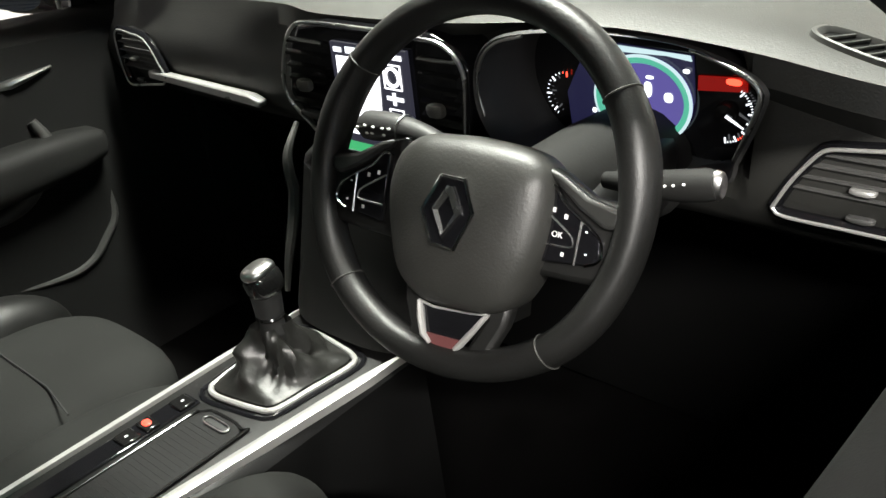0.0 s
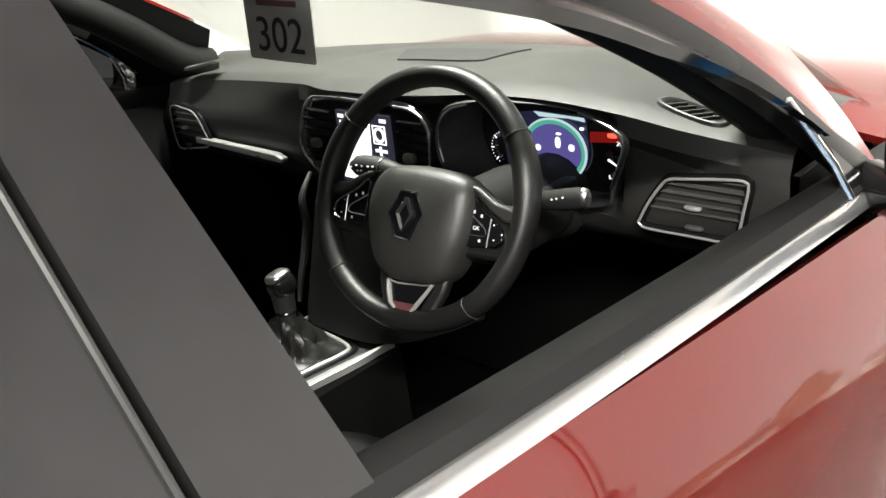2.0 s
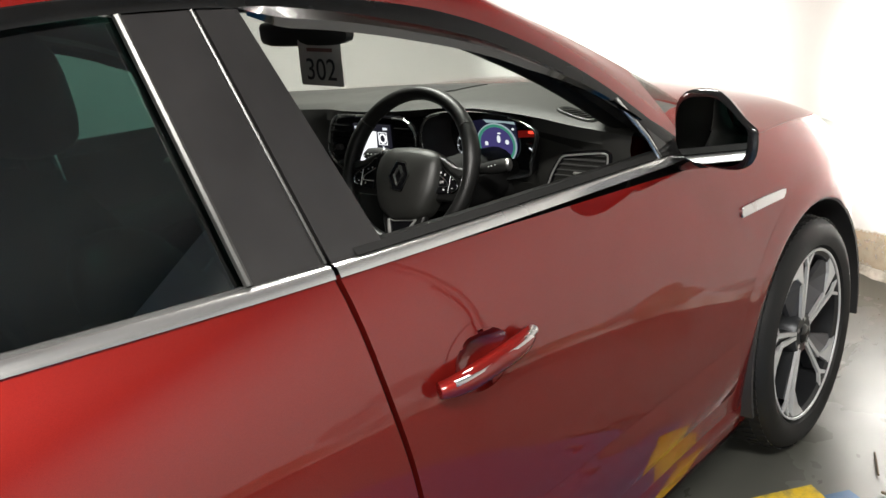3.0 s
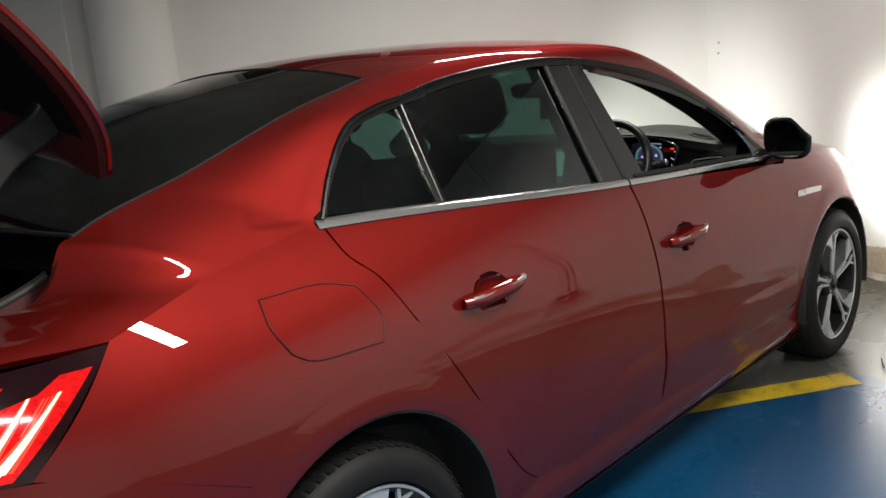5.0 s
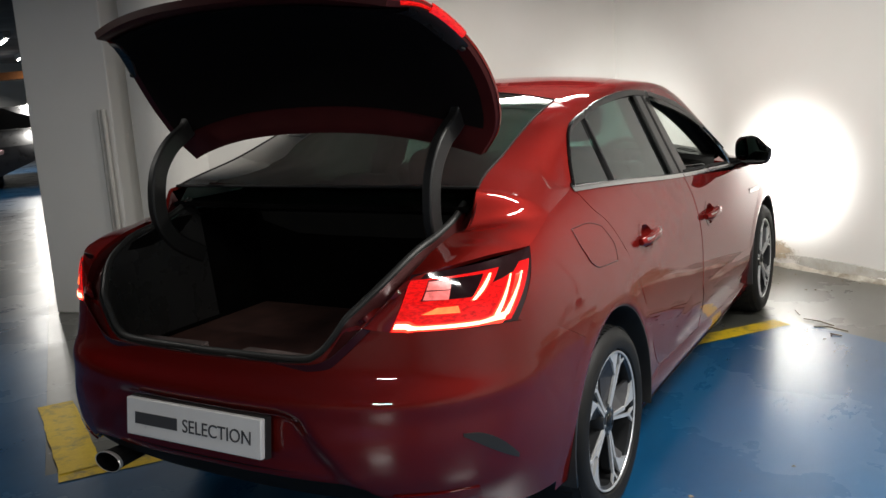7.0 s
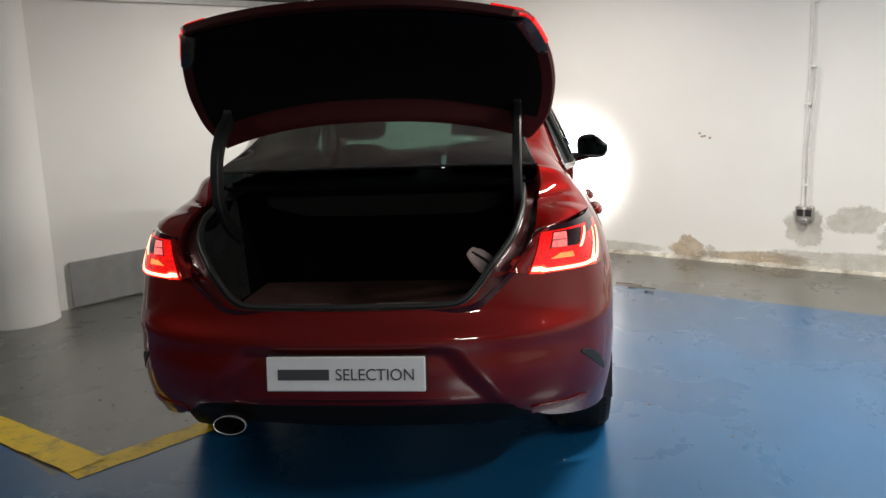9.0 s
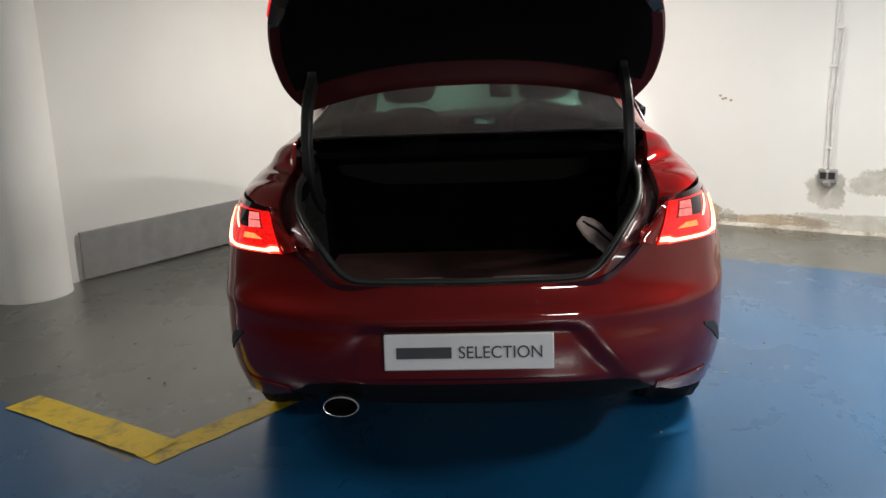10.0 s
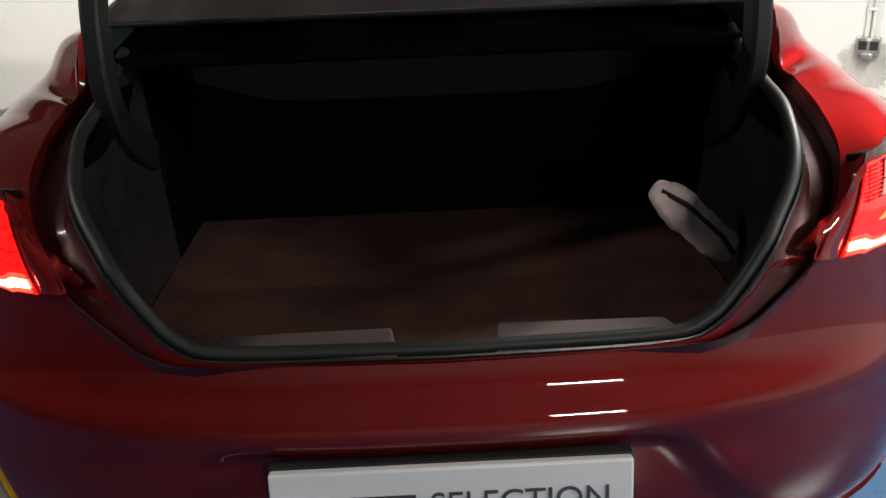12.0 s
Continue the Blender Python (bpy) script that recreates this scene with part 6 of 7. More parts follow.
for side in (1, -1):
    # a slanting oval demist vent: grey frame, dark well, leaning bars
    c, along, across = Vector((0.588, 2.114, 0)), Vector((0.050, -0.010, 0)), Vector((0.004, 0.019, 0))
    loop_v = []
    for a in np.linspace(0, 2 * math.pi, 36, endpoint=False):
        u, v = math.cos(a), math.sin(a)
        k = (abs(u) ** 3 + abs(v) ** 3) ** (-1 / 3)
        loop_v.append((k * u, k * v))

    def on_top(u, v, lift):
        p = c + along * u + across * v
        return (side * p.x, p.y, dash_top_z(p.x, p.y) + lift)
    vent = part("demist_vent", grid([[on_top(u * k, v * k, h) for u, v in loop_v] for k, h in ((1.12, 0.000), (1.08, 0.005), (0.98, 0.006), (0.90, 0.003), (0.88, -0.001))], close_v=True, flip=side < 0), VENT_GREY, dash, "grey framed demist vent")
    part("vent_well", grid([[on_top(u * k, v * k, 0.0012) for u, v in loop_v] for k in (0.92, 0.5, 0.01)], close_v=True, flip=side < 0), BLACK_GLOSS, vent, "dark vent opening")
    for k in range(5):
        u0 = -0.62 + 0.29 * k
        part("slat", tube([on_top(u0 - 0.10, -0.85, 0.003), on_top(u0 + 0.16, 0.85, 0.003)], 0.0018, 6), VENT_GREY, vent)
seam = spline([(0.63, 2.33), (0.655, 2.29), (0.672, 2.235), (0.668, 2.20), (0.65, 2.19)], 24)
part("dash_seam", tube([(x, y, dash_top_z(x, y) + 0.0005) for x, y in seam], 0.0022, 6), VENT_GREY, dash, "raised edge of the corner speaker panel")


SLAT_GREY = plain("satin_grey_slat", (0.06, 0.06, 0.058), 0.35, bump=0.0)


def vent_unit(outline, y, slats, tab, label):
    """An air vent: dark well, bright rim, slats, a tab and a thumb wheel."""
    closed = spline(list(outline) + [outline[0]], 60)
    well = part("air_vent", face_plate([tuple(p) for p in closed[:-1]], y + 0.02, 0.02), BLACK_MATT, dash, label)
    part("vent_rim", tube([(x, y, z) for x, z in closed], 0.0022, 8, caps=False), BRIGHT, well, "thin bright rim")
    part("vent_collar", tube([(x * 1.0, y + 0.006, z) for x, z in closed], 0.007, 8, caps=False), PIANO, well)
    xs, zs = closed[:, 0], closed[:, 1]
    zlo, zhi = zs.min() + 0.028, zs.max()
    for k in range(slats):
        z = zlo + (zhi - zlo) * (k + 0.5) / slats
        hit = [xs[i] + (xs[i + 1] - xs[i]) * (z - zs[i]) / (zs[i + 1] - zs[i]) for i in range(len(xs) - 1) if (zs[i] - z) * (zs[i + 1] - z) < 0]
        if len(hit) > 1:
            bm = prism([(y + 0.001, z - 0.0011), (y + 0.012, z + 0.0015), (y + 0.012, z + 0.0028), (y + 0.001, z + 0.0009)], min(hit) + 0.003, max(hit) - 0.003, "x")
            part("slat", bm, SLAT_GREY, well, smooth=False)
    tx, tz, tw = tab
    part("vent_tab", cushion(tx - tw, tx + tw, y - 0.005, y + 0.008, tz - 0.003, tz + 0.003, 6, n=12, k=8), BRIGHT, well, "bright vent tab")
    part("thumb_wheel", cushion(tx - tw * 1.1, tx + tw * 1.1, y - 0.001, y + 0.010, zs.min() + 0.009, zs.min() + 0.015, 6, n=12, k=8), SLAT_GREY, well)
    return well


drv = [(0.529, 0.868), (0.546, 0.901), (0.568, 0.932), (0.580, 0.940), (0.60, 0.943), (0.646, 0.949), (0.682, 0.952), (0.691, 0.945), (0.685, 0.908), (0.678, 0.868), (0.670, 0.862), (0.60, 0.861), (0.541, 0.861)]
pas = [(-0.539, 0.866), (-0.55, 0.888), (-0.578, 0.927), (-0.62, 0.936), (-0.668, 0.936), (-0.678, 0.90), (-0.674, 0.855), (-0.66, 0.838), (-0.605, 0.845), (-0.55, 0.853)]
vent_unit(drv, 2.066, 5, (0.613, 0.903, 0.012), "driver side air vent with bright rim")
vent_unit(pas[::-1], 2.058, 5, (-0.63, 0.89, 0.010), "passenger side air vent with bright rim")
strip = prism([(-0.585, 0.861), (-0.584, 0.875), (-0.30, 0.870), (-0.276, 0.862), (-0.28, 0.852)], 2.052, 2.07, "y")
part("dash_strip", strip, BRIGHT, dash, "satin metal dashboard strip", bevel=0.003)

# middle screen unit
mid = [(-0.134, 0.915), (-0.122, 0.975), (-0.095, 1.012), (-0.05, 1.020), (0.14, 1.022), (0.18, 1.010), (0.197, 0.985), (0.192, 0.92), (0.185, 0.85), (0.15, 0.80), (-0.06, 0.80), (-0.09, 0.872)]
stack = part("screen_unit", face_plate(mid, 2.005, 0.06), PIANO, car, "gloss black centre screen unit", bevel=0.006)
part("screen_rim", tube([(x, 2.0, z) for x, z in spline([(-0.06, 0.855), (-0.09, 0.875), (-0.134, 0.915), (-0.122, 0.975), (-0.095, 1.012), (-0.05, 1.020), (0.06, 1.021)], 40)], 0.0028, 8), SATIN, stack, "thin bright rim")
part("screen_rim", tube([(x, 2.0, z) for x, z in spline([(0.12, 1.018), (0.165, 1.013), (0.192, 0.985), (0.19, 0.93), (0.186, 0.89)], 24)], 0.0028, 8), SATIN, stack, "thin bright rim")
glassy = part("touch_screen", face_plate(rect(-0.025, 0.106, 0.842, 1.0), 1.998, 0.006), SCREEN_DARK, stack, "lit portrait touch screen", smooth=False)
part("map_area", face_plate([(-0.02, 0.88), (0.052, 0.88), (0.060, 0.983), (-0.015, 0.983)], 1.9965, 0.001), SCREEN_WHITE, glassy, smooth=False)
part("menu_bar", face_plate(rect(-0.022, 0.098, 0.845, 0.868), 1.9965, 0.001), SCREEN_GREEN, glassy, smooth=False)
for r_ in ((0.066, 0.096, 0.950, 0.982), (0.070, 0.094, 0.905, 0.925)):
    x0, x1, z0, z1 = r_
    for q_ in (rect(x0, x1, z0, z0 + 0.0015), rect(x0, x1, z1 - 0.0015, z1), rect(x0, x0 + 0.0015, z0, z1), rect(x1 - 0.0015, x1, z0, z1)):
        part("menu_box", face_plate(q_, 1.9965, 0.001), SCREEN_WHITE, glassy, smooth=False)
part("dial_icon", tube([(0.081 + 0.011 * math.cos(a), 1.9968, 0.966 + 0.011 * math.sin(a)) for a in np.linspace(0, 2 * math.pi, 25)], 0.0022, 6), SCREEN_WHITE, glassy)
for q_ in (rect(0.076, 0.088, 0.913, 0.917), rect(0.068, 0.096, 0.936, 0.941), rect(0.078, 0.083, 0.930, 0.946), rect(-0.018, -0.004, 0.988, 0.994), rect(0.004, 0.024, 0.988, 0.996), rect(0.085, 0.1, 0.988, 0.994), rect(0.066, 0.094, 0.882, 0.886)):
    part("screen_mark", face_plate(q_, 1.9964, 0.001), DIAL_WHITE, glassy, smooth=False)
for x0, x1 in ((-0.118, -0.045), (0.122, 0.182)):
    for k in range(6):
        z = 0.905 + 0.017 * k
        part("slat", prism([(1.998, z), (2.004, z + 0.004), (2.004, z + 0.006), (1.998, z + 0.003)], x0, x1, "x"), BLACK_GLOSS, stack, smooth=False)
    part("vent_tab", cushion((x0 + x1) / 2 - 0.012, (x0 + x1) / 2 + 0.012, 1.985, 2.0, 0.928, 0.944, 5, n=12, k=8), DASH, stack)
    part("thumb_wheel", cushion((x0 + x1) / 2 - 0.022, (x0 + x1) / 2 + 0.022, 1.992, 2.004, 0.888, 0.898, 5, n=12, k=8), DASH, stack)
rows = []
for t in np.linspace(0, 1, 14):
    z = 0.82 - 0.21 * t
    y = 1.985 - 0.06 * t
    rows.append([(x, y + 0.10 * (abs(x - 0.01) / 0.14) ** 4, z) for x in np.linspace(-0.14 + 0.01 * t, 0.17, 16)])
part("centre_console_front", grid(rows), CABIN_BLACK, car, "dark centre stack below the screen", thick=0.03)
part("heater_panel", face_plate(rect(-0.08, 0.13, 0.755, 0.80), 1.962, 0.012, tilt=0.3), PIANO, stack, "gloss black heater panel")
for k in range(5):
    part("heater_key", face_plate(rect(-0.07 + 0.04 * k, -0.036 + 0.04 * k, 0.765, 0.79), 1.96, 0.004, tilt=0.3), BLACK_MATT, stack)

# instruments, sunk behind the hood
rim_l = [(0.232, 0.905), (0.214, 0.935), (0.208, 0.965), (0.214, 0.998), (0.236, 1.022), (0.272, 1.033), (0.32, 1.036)]
rim_r = [(0.32, 1.036), (0.385, 1.032), (0.44, 1.023), (0.482, 1.010), (0.506, 0.998), (0.514, 0.985), (0.507, 0.958), (0.490, 0.916), (0.473, 0.888), (0.36, 0.872), (0.27, 0.88)]


def rim_y(x):
    return 2.008 + 0.050 * smooth(0.24, 0.46, x)


ins = [tuple(p) for p in spline(rim_l + rim_r[1:] + rim_l[:1], 90)[:-1]]
binn = part("instrument_panel", face_plate([(0.36 + (x - 0.36) * 0.96, 0.955 + (z - 0.955) * 0.96) for x, z in ins], 2.108, 0.01), PIANO, car, "gloss black instrument panel with lit displays", smooth=False)
hood_rows = [[(0.36 + (x - 0.36) * k, rim_y(x) + (2.112 - rim_y(x)) * d, 0.955 + (z - 0.955) * k) for x, z in ins] for k, d in ((1.05, 0.0), (1.025, -0.06), (1.0, 0.0), (0.985, 0.3), (0.965, 1.0))]
part("instrument_hood", grid(hood_rows, close_v=True), BLACK_MATT, binn, "black instrument hood")
part("instrument_rim", tube([(x, rim_y(x) - 0.003, z) for x, z in spline(rim_l[1:6], 30)], 0.0022, 8), SATIN, binn, "thin bright rim")
part("instrument_rim", tube([(x, rim_y(x) - 0.003, z) for x, z in spline(rim_r[2:8], 30)], [0.0012 + 0.0018 * math.sin(math.pi * t) for t in np.linspace(0, 1, 30)], 8), SATIN, binn, "thin bright rim")
disp = [(0.268, 0.89), (0.262, 0.94), (0.290, 0.998), (0.33, 1.004), (0.419, 1.000), (0.423, 0.95), (0.402, 0.89)]
dd = part("display", face_plate(disp, 2.1045, 0.003), DISPLAY_DARK, binn, "lit violet driver display", smooth=False)
DC, DZ = 0.362, 0.945
part("speed_dial", face_plate([(DC + 0.060 * math.cos(a), DZ + 0.050 * math.sin(a)) for a in np.linspace(0, 2 * math.pi, 48, endpoint=False)], 2.1025, 0.0015), DIAL_BLUE, dd, "lit violet speed dial", smooth=False)
part("display_band", face_plate([(0.325, 1.003), (0.417, 1.0005), (0.419, 0.9945), (0.390, 0.9975), (0.335, 0.996)], 2.1025, 0.0015), DIAL_PALE, dd, "pale band of the display", smooth=False)
part("speed_ring", tube([(DC + 0.0545 * math.cos(a), 2.101, DZ + 0.0455 * math.sin(a)) for a in np.linspace(-0.85, 3.9, 48)], 0.0038, 8), DIAL_GREEN, dd, "green lit ring")
part("speed_ring", tube([(DC + 0.0590 * math.cos(a), 2.1005, DZ + 0.0495 * math.sin(a)) for a in np.linspace(-0.8, 3.8, 48)], 0.0020, 8), DIAL_PALE, dd, "pale lit ring")
for x, z, w_, h_ in ((0.369, 0.958, 0.0052, 0.009), (0.394, 0.952, 0.0055, 0.0055), (0.331, 0.946, 0.005, 0.005), (0.371, 0.972, 0.005, 0.002), (0.366, 0.906, 0.018, 0.0035), (0.342, 0.912, 0.006, 0.005), (0.386, 0.913, 0.006, 0.005), (0.330, 0.898, 0.004, 0.003), (0.398, 0.900, 0.005, 0.003), (0.414, 0.984, 0.004, 0.0025), (0.301, 0.924, 0.003, 0.003)):
    part("display_mark", cushion(x - w_, x + w_, 2.100, 2.1025, z - h_, z + h_, 2.6, n=12, k=8), DIAL_WHITE, dd)
for cx, cz, a0, a1, r_, n_ in ((0.262, 0.936, 1.55, 4.2, 0.028, 14), (0.456, 0.944, -1.45, 0.95, 0.033, 26)):
    for k, a in enumerate(np.linspace(a0, a1, n_)):
        big = k % 4 == 0
        d_ = 0.006 if big else 0.0022
        red = k < 2 if cx < 0.4 else k in (5, 6, 7)
        part("gauge_tick", tube([(cx + (r_ - d_) * math.cos(a), 2.103, cz + (r_ - d_) * math.sin(a)), (cx + r_ * math.cos(a), 2.103, cz + r_ * math.sin(a))], 0.0010 if big else 0.0005, 5), RED_LAMP if red else DIAL_WHITE, binn)
part("gauge_hub", lathe([(0.001, 0.006), (0.010, 0.005), (0.012, 0.0)], Matrix.Translation((0.458, 2.105, 0.944)) @ Matrix.Rotation(radians(90), 4, "X"), 20), BLACK_GLOSS, binn)
part("gauge_needle", tube([(0.461, 2.098, 0.943), (0.481, 2.098, 0.932)], [0.0018, 0.0009], 6), DIAL_WHITE, binn)
part("warning_lamp", cushion(0.458, 0.475, 2.100, 2.103, 0.9755, 0.9825, 3, n=12, k=8), RED_LAMP, binn, "lit red warning lamp")
part("warning_glow", face_plate([(0.426, 0.964), (0.480, 0.969), (0.479, 0.984), (0.426, 0.980)], 2.1045, 0.002), RED_DIM, binn, smooth=False)
part("column_cover", cushion(0.285, 0.425, 1.87, 2.09, 0.83, 0.925, 4.0, lean=-0.03, n=32, k=20), DASH_DARK, car, "dark steering column cover")
part("column_shroud", tube([(0.356, 1.83, 0.905), (0.356, 1.90, 0.90), (0.356, 2.0, 0.89), (0.356, 2.1, 0.87)], [0.042, 0.052, 0.06, 0.07], 20), CABIN_BLACK, car, "dark grey steering column shroud")
lst = part("indicator_stalk", tube([tuple(p) for p in spline([(0.31, 1.878, 0.940), (0.24, 1.886, 0.953), (0.19, 1.886, 0.958), (0.155, 1.886, 0.956), (0.134, 1.886, 0.954)], 24)], [0.010 + 0.0065 * smooth(0.1, 0.7, t) - 0.009 * smooth(0.90, 1.0, t) for t in np.linspace(0, 1, 24)], 14), BLACK_MATT, car, "black light stalk with white marks")
for x, z in ((0.222, 0.957), (0.224, 0.951), (0.196, 0.964), (0.186, 0.963), (0.188, 0.956), (0.172, 0.962), (0.170, 0.955), (0.160, 0.962), (0.162, 0.954), (0.148, 0.958)):
    part("stalk_mark", cushion(x - 0.0024, x + 0.0024, 1.8688, 1.8715, z - 0.0014, z + 0.0014, 3, n=8, k=6), WHITE_PLATE, lst)
part("stalk_ring", tube([(0.205, 1.886 + 0.0172 * math.cos(a), 0.9575 + 0.0172 * math.sin(a)) for a in np.linspace(0, 2 * math.pi, 21)], 0.0009, 5, caps=False), SATIN, lst)
rst = part("wiper_stalk", tube([(0.42, 1.93, 0.930), (0.46, 1.928, 0.935), (0.50, 1.926, 0.943), (0.525, 1.926, 0.949), (0.535, 1.926, 0.951)], [0.008, 0.012, 0.0150, 0.0150, 0.0125], 18), CABIN_BLACK, car, "black wiper stalk")
part("stalk_end", lathe([(0.0145, -0.002), (0.0138, 0.003), (0.011, 0.0055), (0.001, 0.006)], Matrix.Translation((0.534, 1.926, 0.9505)) @ Matrix.Rotation(radians(90), 4, "Y") @ Matrix.Diagonal((0.98, 0.7, 1, 1)), 20), SATIN, rst, "satin stalk end")
for x in (0.492, 0.500, 0.510):
    part("stalk_mark", cushion(x - 0.0014, x + 0.0014, 1.9095, 1.912, 0.948 + (x - 0.5) * 0.3, 0.9505 + (x - 0.5) * 0.3, 3, n=8, k=6), WHITE_PLATE, rst)

# steering wheel, in its own plane: x right, y up the rim, z towards the driver
SW = Matrix.Translation((0.3413, 1.818, 0.9526)) @ Matrix.Rotation(radians(4.6), 4, "Z") @ Matrix.Rotation(radians(90 - 24.5), 4, "X")


def wheel_ring(a):
    r = 0.169
    x, y = r * math.cos(a), r * math.sin(a)
    low = max(0.0, -0.115 - y)
    return x, y + 0.10 * low


def sw_part(name, bm, material, label="", parent=None, **kw):
    bmesh.ops.transform(bm, matrix=SW, verts=bm.verts)
    return part(name, bm, material, parent or steer, label, **kw)


def rim_fat(a):
    """The rim swells at the thumb rests."""
    return 1 + 0.13 * math.exp(-((math.sin(a) - 0.30) / 0.30) ** 2) + 0.05 * math.exp(-((math.sin(a) + 0.55) / 0.25) ** 2)


rows = []
for a in np.linspace(0, 2 * math.pi, 120, endpoint=False):
    x, y = wheel_ring(a)
    n, fat = Vector((math.cos(a), math.sin(a))), rim_fat(a)
    rows.append([tuple(SW @ Vector((x + n.x * 0.0155 * fat * math.cos(b), y + n.y * 0.0155 * fat * math.cos(b), 0.0185 * fat * math.sin(b)))) for b in np.linspace(0, 2 * math.pi, 20, endpoint=False)])
steer = part("steering_wheel", grid(rows, close_u=True, close_v=True), LEATHER, car, "black leather steering wheel with bright spoke trim")
for deg in (35.5, 144.5, 223.5, 311):
    a = radians(deg)
    x, y = wheel_ring(a)
    n, fat = Vector((math.cos(a), math.sin(a))), rim_fat(a)
    ringp = [tuple(Vector((x + n.x * 0.0158 * fat * math.cos(b), y + n.y * 0.0158 * fat * math.cos(b), 0.0188 * fat * math.sin(b)))) for b in np.linspace(0, 2 * math.pi, 25)]
    sw_part("rim_seam", tube(ringp, 0.0009, 5, caps=False), DASH, "stitched seam")
# hub pad: a broad faceted shield whose right and left flanks fall away
pad_out = [(0.012, 0.0464), (0.0655, 0.0425), (0.0905, 0.030), (0.0975, 0.012), (0.099, -0.0177), (0.0945, -0.0525), (0.0775, -0.091), (0.055, -0.1065), (0.020, -0.1115), (-0.020, -0.1095), (-0.0505, -0.089), (-0.0655, -0.0525), (-0.0735, -0.0177), (-0.0705, 0.010), (-0.061, 0.0275), (-0.039, 0.0415)]
closed = spline(pad_out + [pad_out[0]], 73)[:-1]
PX, PY = 0.013, -0.032
rows = [[(PX + (x - PX) * s, PY + (y - PY) * s, h) for x, y in closed] for s, h in ((0.98, -0.022), (1.0, -0.008), (1.0, 0.008), (0.975, 0.018), (0.90, 0.026), (0.80, 0.0315), (0.62, 0.0365), (0.4, 0.0395), (0.02, 0.0405))]
sw_part("hub_pad", grid(rows, close_v=True), plain("grained_pad_plastic", (0.023, 0.023, 0.021), 0.45, bump=0.3, grain=420), "grey airbag pad")
EX, EY = 0.0135, -0.0215
hexa = [(EX - 0.0115, EY + 0.0300), (EX + 0.0125, EY + 0.0300), (EX + 0.0262, EY + 0.003), (EX + 0.0125, EY - 0.0315), (EX - 0.0125, EY - 0.0300), (EX - 0.0270, EY - 0.002)]
sw_part("emblem", prism(hexa, 0.030, 0.0425), PIANO, "plain dark emblem")
sw_part("emblem_rim", tube([(x, y, 0.0425) for x, y in hexa + hexa[:1]], 0.0019, 6), CHROME, "bright emblem rim")
dia = [(EX, EY + 0.021), (EX + 0.0125, EY), (EX, EY - 0.021), (EX - 0.0125, EY)]
sw_part("emblem_diamond", tube([(x, y, 0.0440) for x, y in dia + dia[:1]], 0.0036, 4), SATIN, "plain silver diamond")
AX = 0.003
for sd in (1, -1):
    sp = [(0.075, 0.034), (0.096, 0.0285), (0.128, 0.012), (0.162, 0.012), (0.168, -0.010), (0.164, -0.050), (0.148, -0.060), (0.120, -0.062), (0.070, -0.064)]
    sw_part("spoke", prism([(AX + sd * x, y) for x, y in sp][::sd], -0.014, 0.004), LEATHER, "black spoke", bevel=0.006)
    # satin grey cap along the top of the spoke
    cap = [(0.084, 0.031), (0.100, 0.026), (0.126, 0.012), (0.158, 0.006), (0.156, -0.010), (0.144, -0.012), (0.118, 0.001), (0.094, 0.019), (0.086, 0.022)]
    sw_part("spoke_cap", prism([(AX + sd * x, y) for x, y in cap][::sd], 0.002, 0.0125), plain("satin_grey_spoke", (0.022, 0.022, 0.021), 0.35, bump=0.1), "satin grey spoke cap", bevel=0.004)
    pod = [(0.086, 0.0165), (0.094, 0.016), (0.1065, 0.0025), (0.1300, -0.0115), (0.1432, -0.0223), (0.1453, -0.0370), (0.133, -0.0440), (0.086, -0.0500)]
    sw_part("key_pad", prism([(AX + sd * x, y) for x, y in pod][::sd], 0.000, 0.0105), PIANO, "gloss black key pad", bevel=0.002)
    sw_part("key_pad_rim", tube([(AX + sd * x, y, 0.0112) for x, y in spline(pod[:7], 30)], 0.0013, 6), CHROME, "bright key pad rim")
    sw_part("key_rim", tube([(AX + sd * x, y, 0.0110) for x, y in spline([(0.087, -0.0045), (0.096, -0.010), (0.114, -0.021), (0.1185, -0.027), (0.116, -0.0325), (0.087, -0.0335)], 20)], 0.0009, 6), SATIN)
    sw_part("key_gap", tube([(AX + sd * 0.1235, -0.008, 0.0108), (AX + sd * 0.1225, -0.046, 0.0108)], 0.0011, 5), SATIN)
    for kx, ky, kw_, kh_ in ((0.0965, -0.0035, 0.0016, 0.0020), (0.1085, -0.0075, 0.0016, 0.0020), (0.1105, -0.0392, 0.0015, 0.0018), (0.1292, -0.0165, 0.0011, 0.0009), (0.1317, -0.0350, 0.0011, 0.0009)):
        sw_part("key_mark", box(AX + sd * kx - kw_, AX + sd * kx + kw_, ky - kh_, ky + kh_, 0.0103, 0.0110), WHITE_PLATE, smooth=False)
ok = bpy.data.curves.new("key_lettering", "FONT")
ok.body, ok.size, ok.extrude, ok.align_x = "OK", 0.0072, 0.0003, "CENTER"
ok_ob = new("key_lettering", ok)
ok_ob.data.materials.append(WHITE_PLATE)
ok_ob.parent = steer
ok_ob.matrix_basis = SW @ pose(0.106, -0.026, 0.0110)
LX = 0.0115
for sd in (1, -1):
    arm_ = [(0.030, -0.088), (0.060, -0.096), (0.056, -0.118), (0.046, -0.140), (0.050, -0.166), (0.014, -0.168), (0.018, -0.148), (0.036, -0.112)]
    sw_part("lower_spoke", prism([(LX + sd * x, y) for x, y in arm_][::sd], -0.012, 0.006), LEATHER, "black lower spoke", bevel=0.005)
